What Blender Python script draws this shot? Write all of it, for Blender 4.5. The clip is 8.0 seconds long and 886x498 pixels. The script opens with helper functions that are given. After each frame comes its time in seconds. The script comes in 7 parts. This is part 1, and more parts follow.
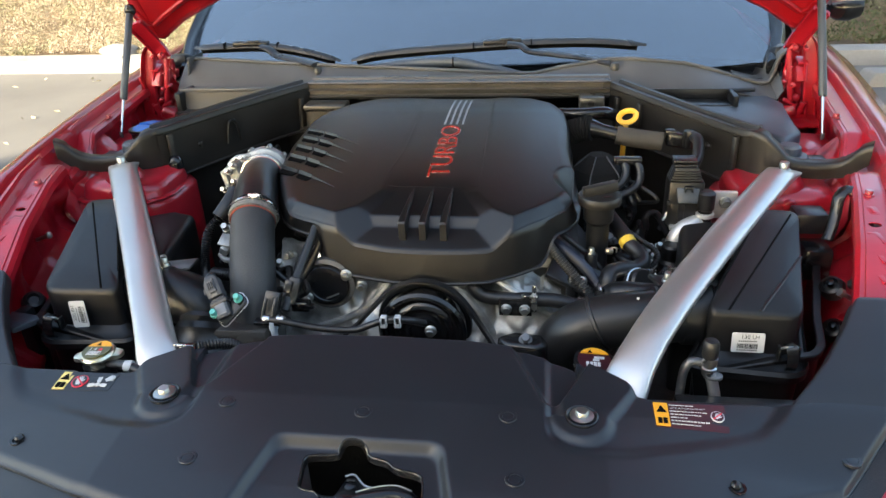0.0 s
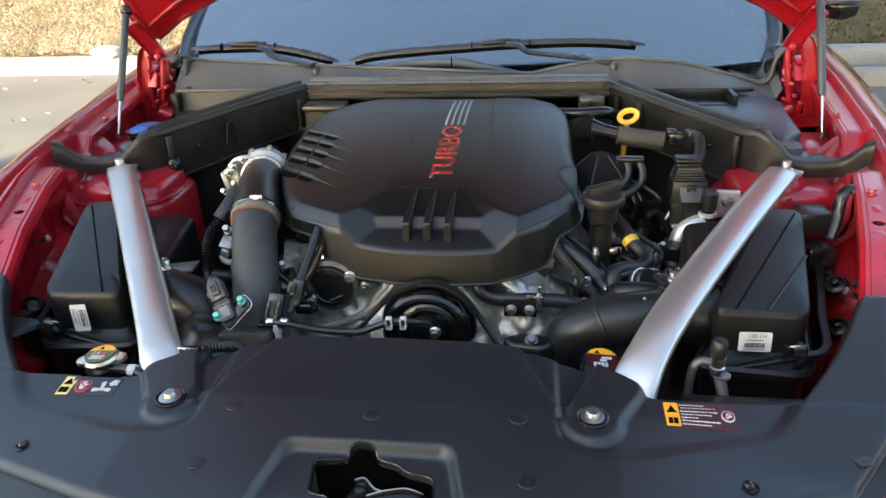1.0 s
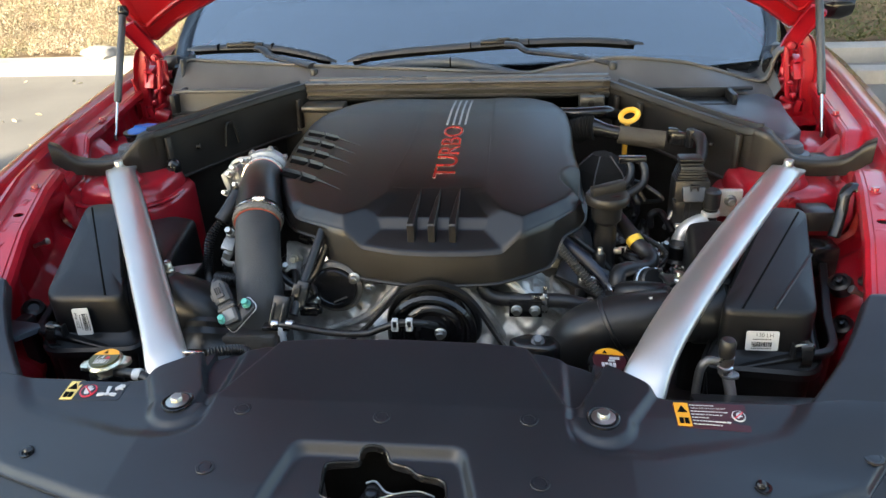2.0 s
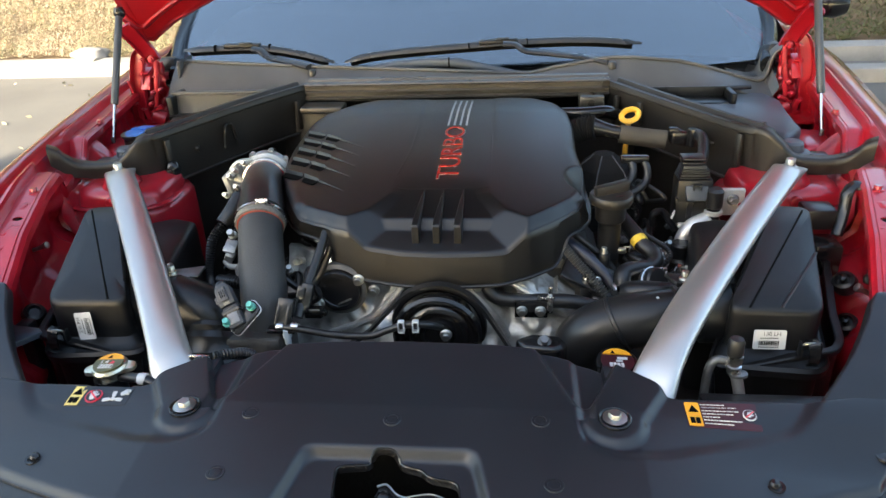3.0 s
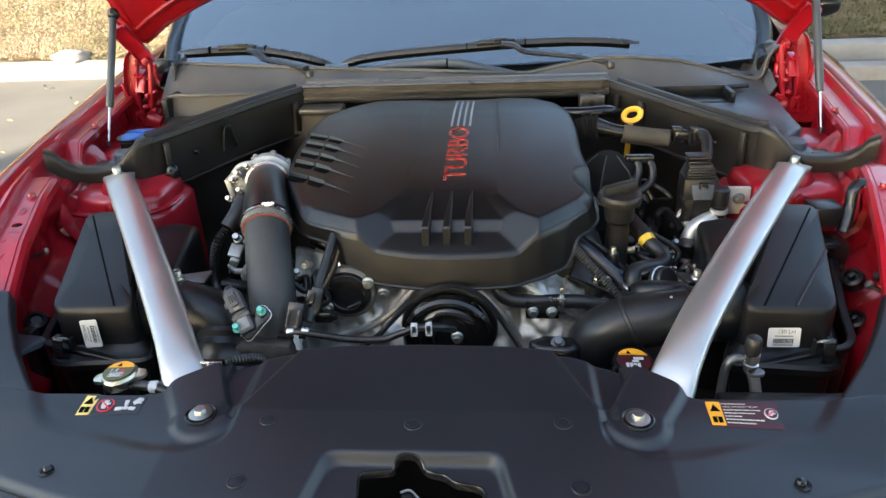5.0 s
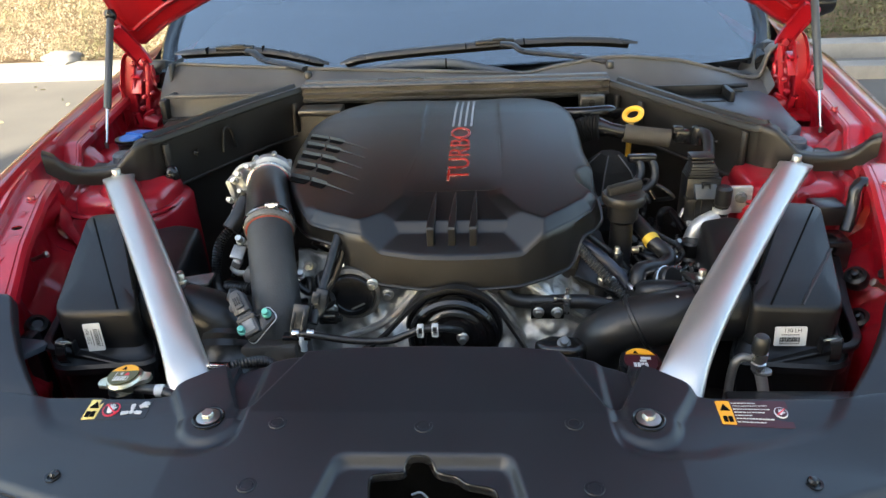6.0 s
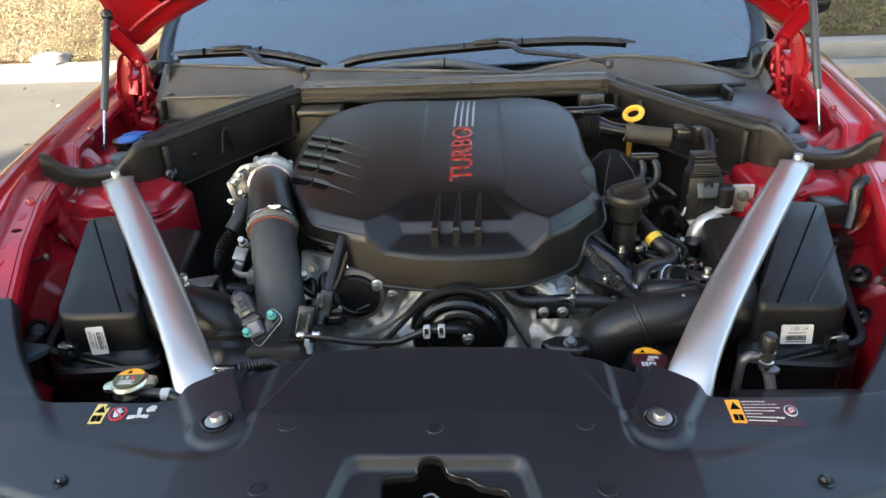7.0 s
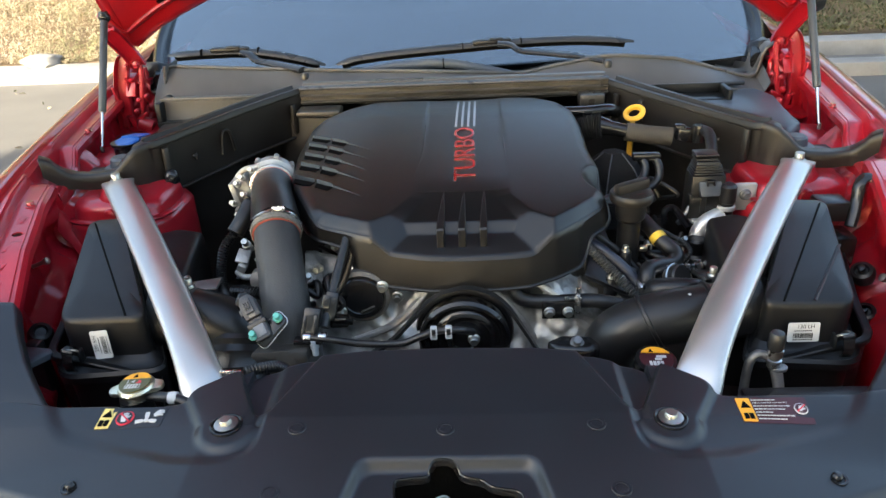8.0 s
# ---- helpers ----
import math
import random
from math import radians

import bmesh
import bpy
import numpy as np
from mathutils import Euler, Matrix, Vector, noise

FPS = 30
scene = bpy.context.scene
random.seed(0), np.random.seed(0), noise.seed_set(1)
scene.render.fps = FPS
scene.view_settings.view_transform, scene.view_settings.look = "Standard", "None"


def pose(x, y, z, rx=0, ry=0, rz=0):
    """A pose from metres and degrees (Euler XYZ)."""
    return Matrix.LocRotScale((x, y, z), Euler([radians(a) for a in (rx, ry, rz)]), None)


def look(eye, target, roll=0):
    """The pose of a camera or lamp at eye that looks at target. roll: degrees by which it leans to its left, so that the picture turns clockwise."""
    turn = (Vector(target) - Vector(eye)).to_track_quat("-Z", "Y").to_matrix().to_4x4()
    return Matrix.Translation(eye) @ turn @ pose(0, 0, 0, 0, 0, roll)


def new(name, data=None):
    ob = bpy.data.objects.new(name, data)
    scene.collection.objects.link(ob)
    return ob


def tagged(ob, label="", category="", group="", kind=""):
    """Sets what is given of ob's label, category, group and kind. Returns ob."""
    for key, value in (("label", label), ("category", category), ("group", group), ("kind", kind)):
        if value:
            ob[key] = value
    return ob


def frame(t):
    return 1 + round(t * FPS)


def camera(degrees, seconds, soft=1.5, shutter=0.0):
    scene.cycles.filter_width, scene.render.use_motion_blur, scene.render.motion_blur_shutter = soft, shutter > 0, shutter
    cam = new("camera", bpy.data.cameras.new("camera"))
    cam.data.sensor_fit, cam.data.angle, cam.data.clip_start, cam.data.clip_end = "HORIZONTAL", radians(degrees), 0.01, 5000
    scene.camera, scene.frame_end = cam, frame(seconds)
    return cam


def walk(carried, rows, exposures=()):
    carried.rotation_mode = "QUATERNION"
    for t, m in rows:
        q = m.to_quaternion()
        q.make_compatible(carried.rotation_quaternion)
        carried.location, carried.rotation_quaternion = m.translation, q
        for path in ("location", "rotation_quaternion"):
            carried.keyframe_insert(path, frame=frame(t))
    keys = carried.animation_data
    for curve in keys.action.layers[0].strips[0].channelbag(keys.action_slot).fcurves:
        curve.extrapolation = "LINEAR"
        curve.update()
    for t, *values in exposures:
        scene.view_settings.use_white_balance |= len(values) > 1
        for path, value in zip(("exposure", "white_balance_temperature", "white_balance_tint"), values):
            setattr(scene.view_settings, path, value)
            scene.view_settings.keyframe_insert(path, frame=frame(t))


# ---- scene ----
cam = camera(64.7, 8.0)
PATH = [
    (0, (0.179, -0.566, 1.304), (-0.089, 1.2, 0.404), -2.5),
    (0.5, (0.17, -0.565, 1.304), (-0.087, 1.202, 0.403), -2.5),
    (1, (0.161, -0.564, 1.303), (-0.084, 1.205, 0.404), -2.5),
    (1.5, (0.152, -0.563, 1.304), (-0.082, 1.207, 0.403), -2.5),
    (3, (0.124, -0.56, 1.304), (-0.075, 1.214, 0.402), -2.6),
    (3.5, (0.115, -0.559, 1.304), (-0.073, 1.216, 0.402), -2.6),
    (4, (0.106, -0.558, 1.304), (-0.07, 1.218, 0.402), -2.6),
    (4.5, (0.096, -0.557, 1.304), (-0.068, 1.22, 0.402), -2.6),
    (6, (0.069, -0.554, 1.304), (-0.062, 1.226, 0.401), -2.6),
    (6.5, (0.06, -0.553, 1.304), (-0.059, 1.228, 0.401), -2.6),
    (7, (0.05, -0.552, 1.304), (-0.056, 1.229, 0.4), -2.6),
    (7.5, (0.042, -0.551, 1.304), (-0.054, 1.23, 0.4), -2.7),
    (8, (0.032, -0.55, 1.304), (-0.052, 1.232, 0.4), -2.7),
]
walk(cam, [(t, look(eye, target, roll)) for t, eye, target, roll in PATH], [(0.0, 2.40, 7150, 6), (8.0, 2.40, 7150, 6)])

# ---- world, sun, exposure ----
SUN_ELEV, SUN_AZ = 24.0, 205.0          # degrees; azimuth of the sun, clockwise from +y
world = bpy.data.worlds.new("sky")
scene.world = world
world.use_nodes = True
wn = world.node_tree
sky = wn.nodes.new("ShaderNodeTexSky")
sky.sky_type, sky.sun_disc = "NISHITA", False
sky.sun_elevation, sky.sun_rotation = radians(SUN_ELEV), radians(SUN_AZ)
sky.air_density, sky.dust_density, sky.ozone_density = 1.0, 1.6, 1.0
wn.links.new(sky.outputs[0], wn.nodes["Background"].inputs[0])
wn.nodes["Background"].inputs[1].default_value = 0.15
sun = new("sun", bpy.data.lights.new("sun", "SUN"))
sun.data.energy, sun.data.angle, sun.data.color = 4.0, radians(0.5), (1.0, 0.93, 0.82)
sun_way = Vector((math.sin(radians(SUN_AZ)) * math.cos(radians(SUN_ELEV)), math.cos(radians(SUN_AZ)) * math.cos(radians(SUN_ELEV)), math.sin(radians(SUN_ELEV))))
sun.matrix_basis = look(sun_way * 40, (0, 0, 0))


# ---- materials ----
def material(name, color, rough=0.5, metal=0.0, bump=0.0, scale=200.0, var=0.15, var_scale=6.0, coat=0.0, rough_var=0.08, spec=0.5, alt=None, detail=4.0, coat_rough=0.03, tone=0.0):
    """A principled material with colour and gloss that vary at two scales and a fine relief. tone: how far pieces differ."""
    m = bpy.data.materials.new(name)
    m.use_nodes = True
    nt = m.node_tree
    b = nt.nodes["Principled BSDF"]
    co = nt.nodes.new("ShaderNodeTexCoord")
    n1, n2 = nt.nodes.new("ShaderNodeTexNoise"), nt.nodes.new("ShaderNodeTexNoise")
    n1.inputs["Scale"].default_value, n1.inputs["Detail"].default_value = var_scale, detail
    n2.inputs["Scale"].default_value, n2.inputs["Detail"].default_value = scale, 3.0
    for n in (n1, n2):
        nt.links.new(co.outputs["Object"], n.inputs["Vector"])
    mix = nt.nodes.new("ShaderNodeMix")
    mix.data_type = "RGBA"
    dark = alt or tuple(c * (1 - var) for c in color)
    light = color if alt else tuple(min(1, c * (1 + var)) for c in color)
    mix.inputs[6].default_value, mix.inputs[7].default_value = (*dark, 1), (*light, 1)
    ramp = nt.nodes.new("ShaderNodeMapRange")
    ramp.inputs[1].default_value, ramp.inputs[2].default_value = 0.3, 0.7
    nt.links.new(n1.outputs[0], ramp.inputs[0])
    add = nt.nodes.new("ShaderNodeMath")
    add.operation = "MULTIPLY_ADD"
    nt.links.new(n2.outputs[0], add.inputs[0])
    add.inputs[1].default_value = 0.3
    nt.links.new(ramp.outputs[0], add.inputs[2])
    nt.links.new(add.outputs[0], mix.inputs[0])
    col = mix.outputs[2]
    if tone:
        info, hsv, mr = nt.nodes.new("ShaderNodeObjectInfo"), nt.nodes.new("ShaderNodeHueSaturation"), nt.nodes.new("ShaderNodeMapRange")
        mr.inputs[3].default_value, mr.inputs[4].default_value = 1 - tone, 1 + tone
        nt.links.new(info.outputs["Random"], mr.inputs[0])
        nt.links.new(mr.outputs[0], hsv.inputs["Value"])
        nt.links.new(col, hsv.inputs["Color"])
        col = hsv.outputs[0]
    nt.links.new(col, b.inputs["Base Color"])
    rr = nt.nodes.new("ShaderNodeMapRange")
    rr.inputs[3].default_value, rr.inputs[4].default_value = max(0.0, rough - rough_var), min(1.0, rough + rough_var)
    nt.links.new(n1.outputs[0], rr.inputs[0])
    nt.links.new(rr.outputs[0], b.inputs["Roughness"])
    b.inputs["Metallic"].default_value = metal
    b.inputs["Specular IOR Level"].default_value = spec
    b.inputs["Coat Weight"].default_value, b.inputs["Coat Roughness"].default_value = coat, coat_rough
    if bump:
        bp = nt.nodes.new("ShaderNodeBump")
        bp.inputs["Strength"].default_value, bp.inputs["Distance"].default_value = bump, 0.002
        nt.links.new(n2.outputs[0], bp.inputs["Height"])
        nt.links.new(bp.outputs[0], b.inputs["Normal"])
    return m


RED = material("red_car_paint", (0.30, 0.005, 0.013), 0.36, 0.2, 0.0, 900, 0.1, 3, coat=1.0, coat_rough=0.03)
RED_IN = material("red_inner_paint", (0.36, 0.007, 0.018), 0.36, 0.1, 0.05, 160, 0.2, 9, coat=0.55, coat_rough=0.10)
RED_HOOD = material("red_hood_paint", (0.34, 0.005, 0.010), 0.36, 0.1, 0.03, 160, 0.12, 5, coat=0.6, coat_rough=0.14)
PANEL = material("satin_black_panel", (0.0120, 0.0136, 0.0172), 0.35, 0, 0.06, 1400, 0.3, 4, rough_var=0.08, detail=8)
COVER = material("grained_black_cover", (0.0060, 0.0060, 0.0064), 0.35, 0, 0.10, 1600, 0.3, 6, rough_var=0.06, spec=0.50)
PLASTIC = material("black_plastic", (0.0110, 0.0112, 0.0120), 0.32, 0, 0.08, 900, 0.35, 14, spec=0.42)
CASE = material("matt_black_case", (0.0080, 0.0082, 0.0090), 0.36, 0, 0.10, 900, 0.35, 14, spec=0.32)
DUSTY = material("dusty_black_plastic", (0.016, 0.0142, 0.0122), 0.40, 0, 0.16, 380, 0.5, 10, rough_var=0.10, spec=0.42)
GLOSS = material("gloss_black", (0.0105, 0.0105, 0.011), 0.20, 0, 0.0, 300, 0.25, 14)
RUBBER = material("black_rubber", (0.0110, 0.0112, 0.0120), 0.36, 0, 0.10, 500, 0.3, 18)
GREYRUB = material("grey_rubber_pipe", (0.034, 0.036, 0.038), 0.6, 0, 0.3, 420, 0.25, 20)
SILVER = material("silver_painted_steel", (0.52, 0.505, 0.49), 0.31, 0.80, 0.03, 1200, 0.06, 6, rough_var=0.04)
CAST = material("cast_aluminium", (0.36, 0.36, 0.345), 0.44, 0.65, 0.5, 200, 0.45, 24, rough_var=0.14)
ALLOY = material("bare_alloy", (0.62, 0.61, 0.585), 0.34, 0.55, 0.25, 260, 0.15, 30)
STEEL = material("zinc_steel", (0.46, 0.46, 0.43), 0.36, 1.0, 0.05, 400, 0.15, 40)
CREAM = material("yellow_zinc", (0.66, 0.63, 0.50), 0.30, 0.95, 0.0, 300, 0.08, 40)
CHROME = material("bright_clamp_steel", (0.62, 0.62, 0.62), 0.27, 1.0, 0.0, 300, 0.08, 40)
DARKSTEEL = material("dark_steel", (0.17, 0.17, 0.17), 0.42, 0.7, 0.15, 300, 0.35, 24)
ROD = material("polished_rod_steel", (0.42, 0.42, 0.43), 0.12, 1.0, 0.0, 400, 0.05, 40, rough_var=0.03)
TEAL = material("teal_bolt", (0.12, 0.42, 0.36), 0.4, 0.4, 0.0, 300, 0.1, 30)
YELLOW = material("yellow_plastic", (0.74, 0.40, 0.04), 0.4, 0, 0.0, 300, 0.06, 20)
BLUE = material("blue_plastic", (0.02, 0.12, 0.42), 0.4, 0, 0.0, 300, 0.1, 20)
GREY = material("grey_connector", (0.034, 0.036, 0.042), 0.48, 0, 0.10, 600, 0.2, 24)
PAPER = material("white_label", (0.52, 0.52, 0.51), 0.5, 0, 0.0, 300, 0.05, 40)
# Print black, also laid where louvre slots and the latch well are shaded.
INK_SHADE = material("black_ink_and_shade", (0.0022, 0.0022, 0.0022), 0.8, spec=0.08)
AMBER = material("amber_print", (0.85, 0.36, 0.02), 0.45, 0, 0.0, 300, 0.05, 40)
REDINK = material("red_print", (0.62, 0.03, 0.05), 0.4, 0, 0.0, 300, 0.05, 40)
MAROON = material("maroon_print", (0.045, 0.008, 0.012), 0.35)
PALE = material("pale_yellow_print", (0.80, 0.60, 0.18), 0.45, 0, 0.0, 300, 0.05, 40)
LETTER = material("red_metallic_letter", (0.66, 0.045, 0.04), 0.24, 0.8, 0, 300, 0.05, 30)
STRIPE = material("silver_stripe", (0.40, 0.42, 0.45), 0.3, 0.6, 0, 300, 0.05, 30)
ASPHALT = material("worn_asphalt", (0.135, 0.122, 0.104), 0.9, 0, 0.6, 60, 0.25, 0.9, detail=8)
CONCRETE = material("kerb_concrete", (0.245, 0.23, 0.208), 0.85, 0, 0.4, 40, 0.25, 2.5, detail=8)
SOIL = material("dry_soil", (0.20, 0.14, 0.085), 0.95, 0, 0.8, 25, 0.35, 3, detail=8)
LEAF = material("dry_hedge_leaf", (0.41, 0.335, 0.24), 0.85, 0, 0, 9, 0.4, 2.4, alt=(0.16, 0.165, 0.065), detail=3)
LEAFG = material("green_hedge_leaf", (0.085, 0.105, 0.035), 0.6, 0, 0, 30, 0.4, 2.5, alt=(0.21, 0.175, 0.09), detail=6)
BARK = material("bark", (0.10, 0.07, 0.045), 0.9, 0, 0.8, 40, 0.3, 4)
MAT = material("black_felt", (0.010, 0.010, 0.010), 0.95, 0, 0.5, 250, 0.25, 8, spec=0.2)
DASH = material("dark_dashboard", (0.012, 0.012, 0.013), 0.7, 0, 0.1, 300, 0.2, 6)
FACADE = material("plaster_facade", (0.42, 0.38, 0.33), 0.9, 0, 0.2, 20, 0.1, 0.6)
TYRE = material("tyre_rubber", (0.02, 0.02, 0.02), 0.8, 0, 0.2, 100, 0.2, 10)


def weave_material():
    """Black film with a fine diagonal carbon weave."""
    m = material("carbon_weave_film", (0.0060, 0.0060, 0.0064), 0.34, 0, 0.0, 800, 0.3, 6, rough_var=0.06, spec=0.50)
    nt = m.node_tree
    co, w, bp = nt.nodes.new("ShaderNodeTexCoord"), nt.nodes.new("ShaderNodeTexWave"), nt.nodes.new("ShaderNodeBump")
    w.bands_direction, w.inputs["Scale"].default_value = "DIAGONAL", 130.0
    nt.links.new(co.outputs["Object"], w.inputs["Vector"])
    bp.inputs["Strength"].default_value, bp.inputs["Distance"].default_value = 0.25, 0.0005
    nt.links.new(w.outputs["Fac"], bp.inputs["Height"])
    nt.links.new(bp.outputs[0], nt.nodes["Principled BSDF"].inputs["Normal"])
    return m


GRIMY = material("oily_grey_metal", (0.10, 0.095, 0.088), 0.6, 0.3, 0.5, 120, 0.5, 9)
PIANO = material("glossy_black_paint", (0.007, 0.007, 0.0075), 0.12, 0, 0.0, 300, 0.25, 14, rough_var=0.04)
BAND = material("matt_grey_hose_end", (0.15, 0.14, 0.125), 0.55, 0.3, 0.6, 420, 0.4, 300)

# Black plastic with the sky's blue reflection put into its colour.
TRAY = material("sky_tinted_black_tray", (0.058, 0.069, 0.084), 0.42, 0, 0.08, 700, 0.25, 8)
WIPER = material("dull_black_wiper", (0.024, 0.023, 0.022), 0.28, 0, 0.08, 500, 0.3, 6, rough_var=0.1)
# Lighter copy of the DUSTY trim; warm reflected light is in its colour.
RAILP = material("dusty_warm_lit_trim", (0.050, 0.044, 0.036), 0.30, 0, 0.12, 380, 0.45, 10, rough_var=0.1, spec=0.65)
COWL = material("weathered_cowl_plastic", (0.080, 0.077, 0.073), 0.46, 0, 0.12, 500, 0.3, 6, rough_var=0.1)
STRUTGREY = material("grey_strut_paint", (0.055, 0.058, 0.060), 0.34, 0.2, 0.02, 500, 0.15, 20)

WEAVE = weave_material()


def glass_material():
    m = bpy.data.materials.new("windscreen_glass")
    m.use_nodes = True
    b = m.node_tree.nodes["Principled BSDF"]
    b.inputs["Base Color"].default_value = (0.75, 0.82, 0.85, 1)
    b.inputs["Roughness"].default_value, b.inputs["IOR"].default_value = 0.0, 1.52
    b.inputs["Transmission Weight"].default_value = 1.0
    b.inputs["Specular Tint"].default_value = (0.90, 1.0, 0.93, 1)
    b.inputs["Coat Weight"].default_value, b.inputs["Coat IOR"].default_value, b.inputs["Coat Roughness"].default_value = 1.0, 2.1, 0.01
    return m


GLASS = glass_material()


# ---- builders ----
class Geo:
    """Gathers the vertices and faces of one mesh."""

    def __init__(self):
        self.v, self.f = [], []

    def add(self, verts, faces):
        k = len(self.v)
        self.v += [tuple(p) for p in verts]
        self.f += [tuple(k + i for i in f) for f in faces]
        return self

    def bm(self, bm):
        bm.verts.index_update()
        self.add([v.co[:] for v in bm.verts], [[v.index for v in f.verts] for f in bm.faces])
        bm.free()
        return self

    def moved(self, m):
        self.v = [tuple(m @ Vector(p)) for p in self.v]
        return self

    def mesh(self, name, mat, angle=35):
        me = bpy.data.meshes.new(name)
        me.from_pydata(self.v, [], self.f)
        bm = bmesh.new()
        bm.from_mesh(me)
        bmesh.ops.recalc_face_normals(bm, faces=bm.faces)
        if bm.calc_volume(signed=True) < 0:
            bmesh.ops.reverse_faces(bm, faces=bm.faces)
        bm.to_mesh(me)
        bm.free()
        me.polygons.foreach_set("use_smooth", [True] * len(me.polygons))
        me.set_sharp_from_angle(angle=radians(angle))
        me.materials.append(mat)
        return me


def thing(name, at, label, category, group="", kind=""):
    ob = new(name)
    ob.empty_display_size = 0.05
    ob.matrix_basis = pose(*at)
    return tagged(ob, label, category, group, kind)


def part(name, geo, mat, parent, label="", angle=35):
    """One mesh under a thing or a part; its geometry is in world metres."""
    ob = new(name, geo.mesh(name, mat, angle))
    ob.parent = parent
    up = parent.matrix_basis.copy()
    if parent.parent:
        up = parent.parent.matrix_basis @ parent.matrix_parent_inverse @ up
    ob.matrix_parent_inverse = up.inverted()
    return tagged(ob, label)


def box(c, s, bevel=0.003, m=None, seg=2):
    bm = bmesh.new()
    bmesh.ops.create_cube(bm, size=1)
    bmesh.ops.scale(bm, vec=s, verts=bm.verts)
    if bevel:
        bmesh.ops.bevel(bm, geom=bm.edges[:], offset=min(bevel, min(s) * 0.45), segments=seg, affect="EDGES", profile=0.5)
    if m is not None:
        bmesh.ops.transform(bm, matrix=m.to_3x3().to_4x4(), verts=bm.verts)
    bmesh.ops.translate(bm, vec=c, verts=bm.verts)
    return Geo().bm(bm)


def prism(poly, z0, z1, bevel=0.0, seg=2, m=None, taper=1.0):
    """A polygon of the xy plane raised from z0 to z1; taper scales its top about its middle."""
    n = len(poly)
    cx, cy = sum(p[0] for p in poly) / n, sum(p[1] for p in poly) / n
    bm = bmesh.new()
    lo = [bm.verts.new((x, y, z0)) for x, y in poly]
    hi = [bm.verts.new((cx + (x - cx) * taper, cy + (y - cy) * taper, z1)) for x, y in poly]
    bm.faces.new(lo[::-1])
    top = bm.faces.new(hi)
    for i in range(n):
        bm.faces.new((lo[i], lo[(i + 1) % n], hi[(i + 1) % n], hi[i]))
    if bevel:
        es = [e for e in bm.edges if e.verts[0] in hi or e.verts[1] in hi]
        bmesh.ops.bevel(bm, geom=es, offset=bevel, segments=seg, affect="EDGES", profile=0.5)
    if m is not None:
        bmesh.ops.transform(bm, matrix=m, verts=bm.verts)
    return Geo().bm(bm)


def spline(pts, n=8):
    """A smooth line through the points (Catmull-Rom), n steps a span."""
    p = [Vector(q) for q in pts]
    p = [p[0] * 2 - p[1]] + p + [p[-1] * 2 - p[-2]]
    out = []
    for i in range(1, len(p) - 2):
        a, b, c, d = p[i - 1], p[i], p[i + 1], p[i + 2]
        for k in range(n):
            t = k / n
            out.append(0.5 * (2 * b + (c - a) * t + (2 * a - 5 * b + 4 * c - d) * t * t + (3 * b - a - 3 * c + d) * t ** 3))
    out.append(p[-2])
    return out


def sweep(path, section, caps=True, up=None, plumb=False):
    """A closed section [(a, b)] or a function of (fraction, index) carried along a path without twisting."""
    g, n = Geo(), len(path)
    t = [(path[min(i + 1, n - 1)] - path[max(i - 1, 0)]).normalized() for i in range(n)]
    side = (up or Vector((0, 0, 1))).cross(t[0])
    if side.length < 1e-3:
        side = Vector((1, 0, 0)).cross(t[0])
    side.normalize()
    verts, k = [], 0
    for i, p in enumerate(path):
        side = (up.cross(t[i]) if up is not None else side - t[i] * side.dot(t[i])).normalized()
        over = up if plumb else t[i].cross(side)
        sec = section(i / (n - 1), i) if callable(section) else section
        k = len(sec)
        verts += [p + side * a + over * b for a, b in sec]
    faces = [(i * k + j, i * k + (j + 1) % k, (i + 1) * k + (j + 1) % k, (i + 1) * k + j) for i in range(n - 1) for j in range(k)]
    if caps:
        faces += [tuple(range(k))[::-1], tuple((n - 1) * k + j for j in range(k))]
    return g.add(verts, faces)


def ring(r, n=16, sx=1.0, sy=1.0):
    return [(r * sx * math.cos(2 * math.pi * j / n), r * sy * math.sin(2 * math.pi * j / n)) for j in range(n)]


def tube(pts, r, n=14, steps=8, sx=1.0, sy=1.0, up=None):
    """A round hose through the points; r is a radius or one for each point."""
    path = spline(pts, steps) if steps > 1 else [Vector(p) for p in pts]
    if isinstance(r, (int, float)):
        return sweep(path, ring(r, n, sx, sy), up=up)

    def sec(f, i):
        u = f * (len(r) - 1)
        a = min(int(u), len(r) - 2)
        return ring(r[a] + (r[a + 1] - r[a]) * (u - a), n, sx, sy)
    return sweep(path, sec, up=up)


def ribbed(pts, r, pitch=0.004, depth=0.12, n=10):
    """A corrugated conduit."""
    path = spline(pts, 10)
    length = sum((path[i + 1] - path[i]).length for i in range(len(path) - 1))
    count = max(8, int(length / pitch) * 2)
    cum = [0.0]
    for i in range(len(path) - 1):
        cum.append(cum[-1] + (path[i + 1] - path[i]).length)
    even, j = [], 0
    for k in range(count + 1):
        d = cum[-1] * k / count
        while j < len(path) - 2 and cum[j + 1] < d:
            j += 1
        even.append(path[j].lerp(path[j + 1], (d - cum[j]) / max(1e-9, cum[j + 1] - cum[j])))
    return sweep(even, lambda f, i: ring(r * (1 + (depth if i % 2 else -depth)), n))


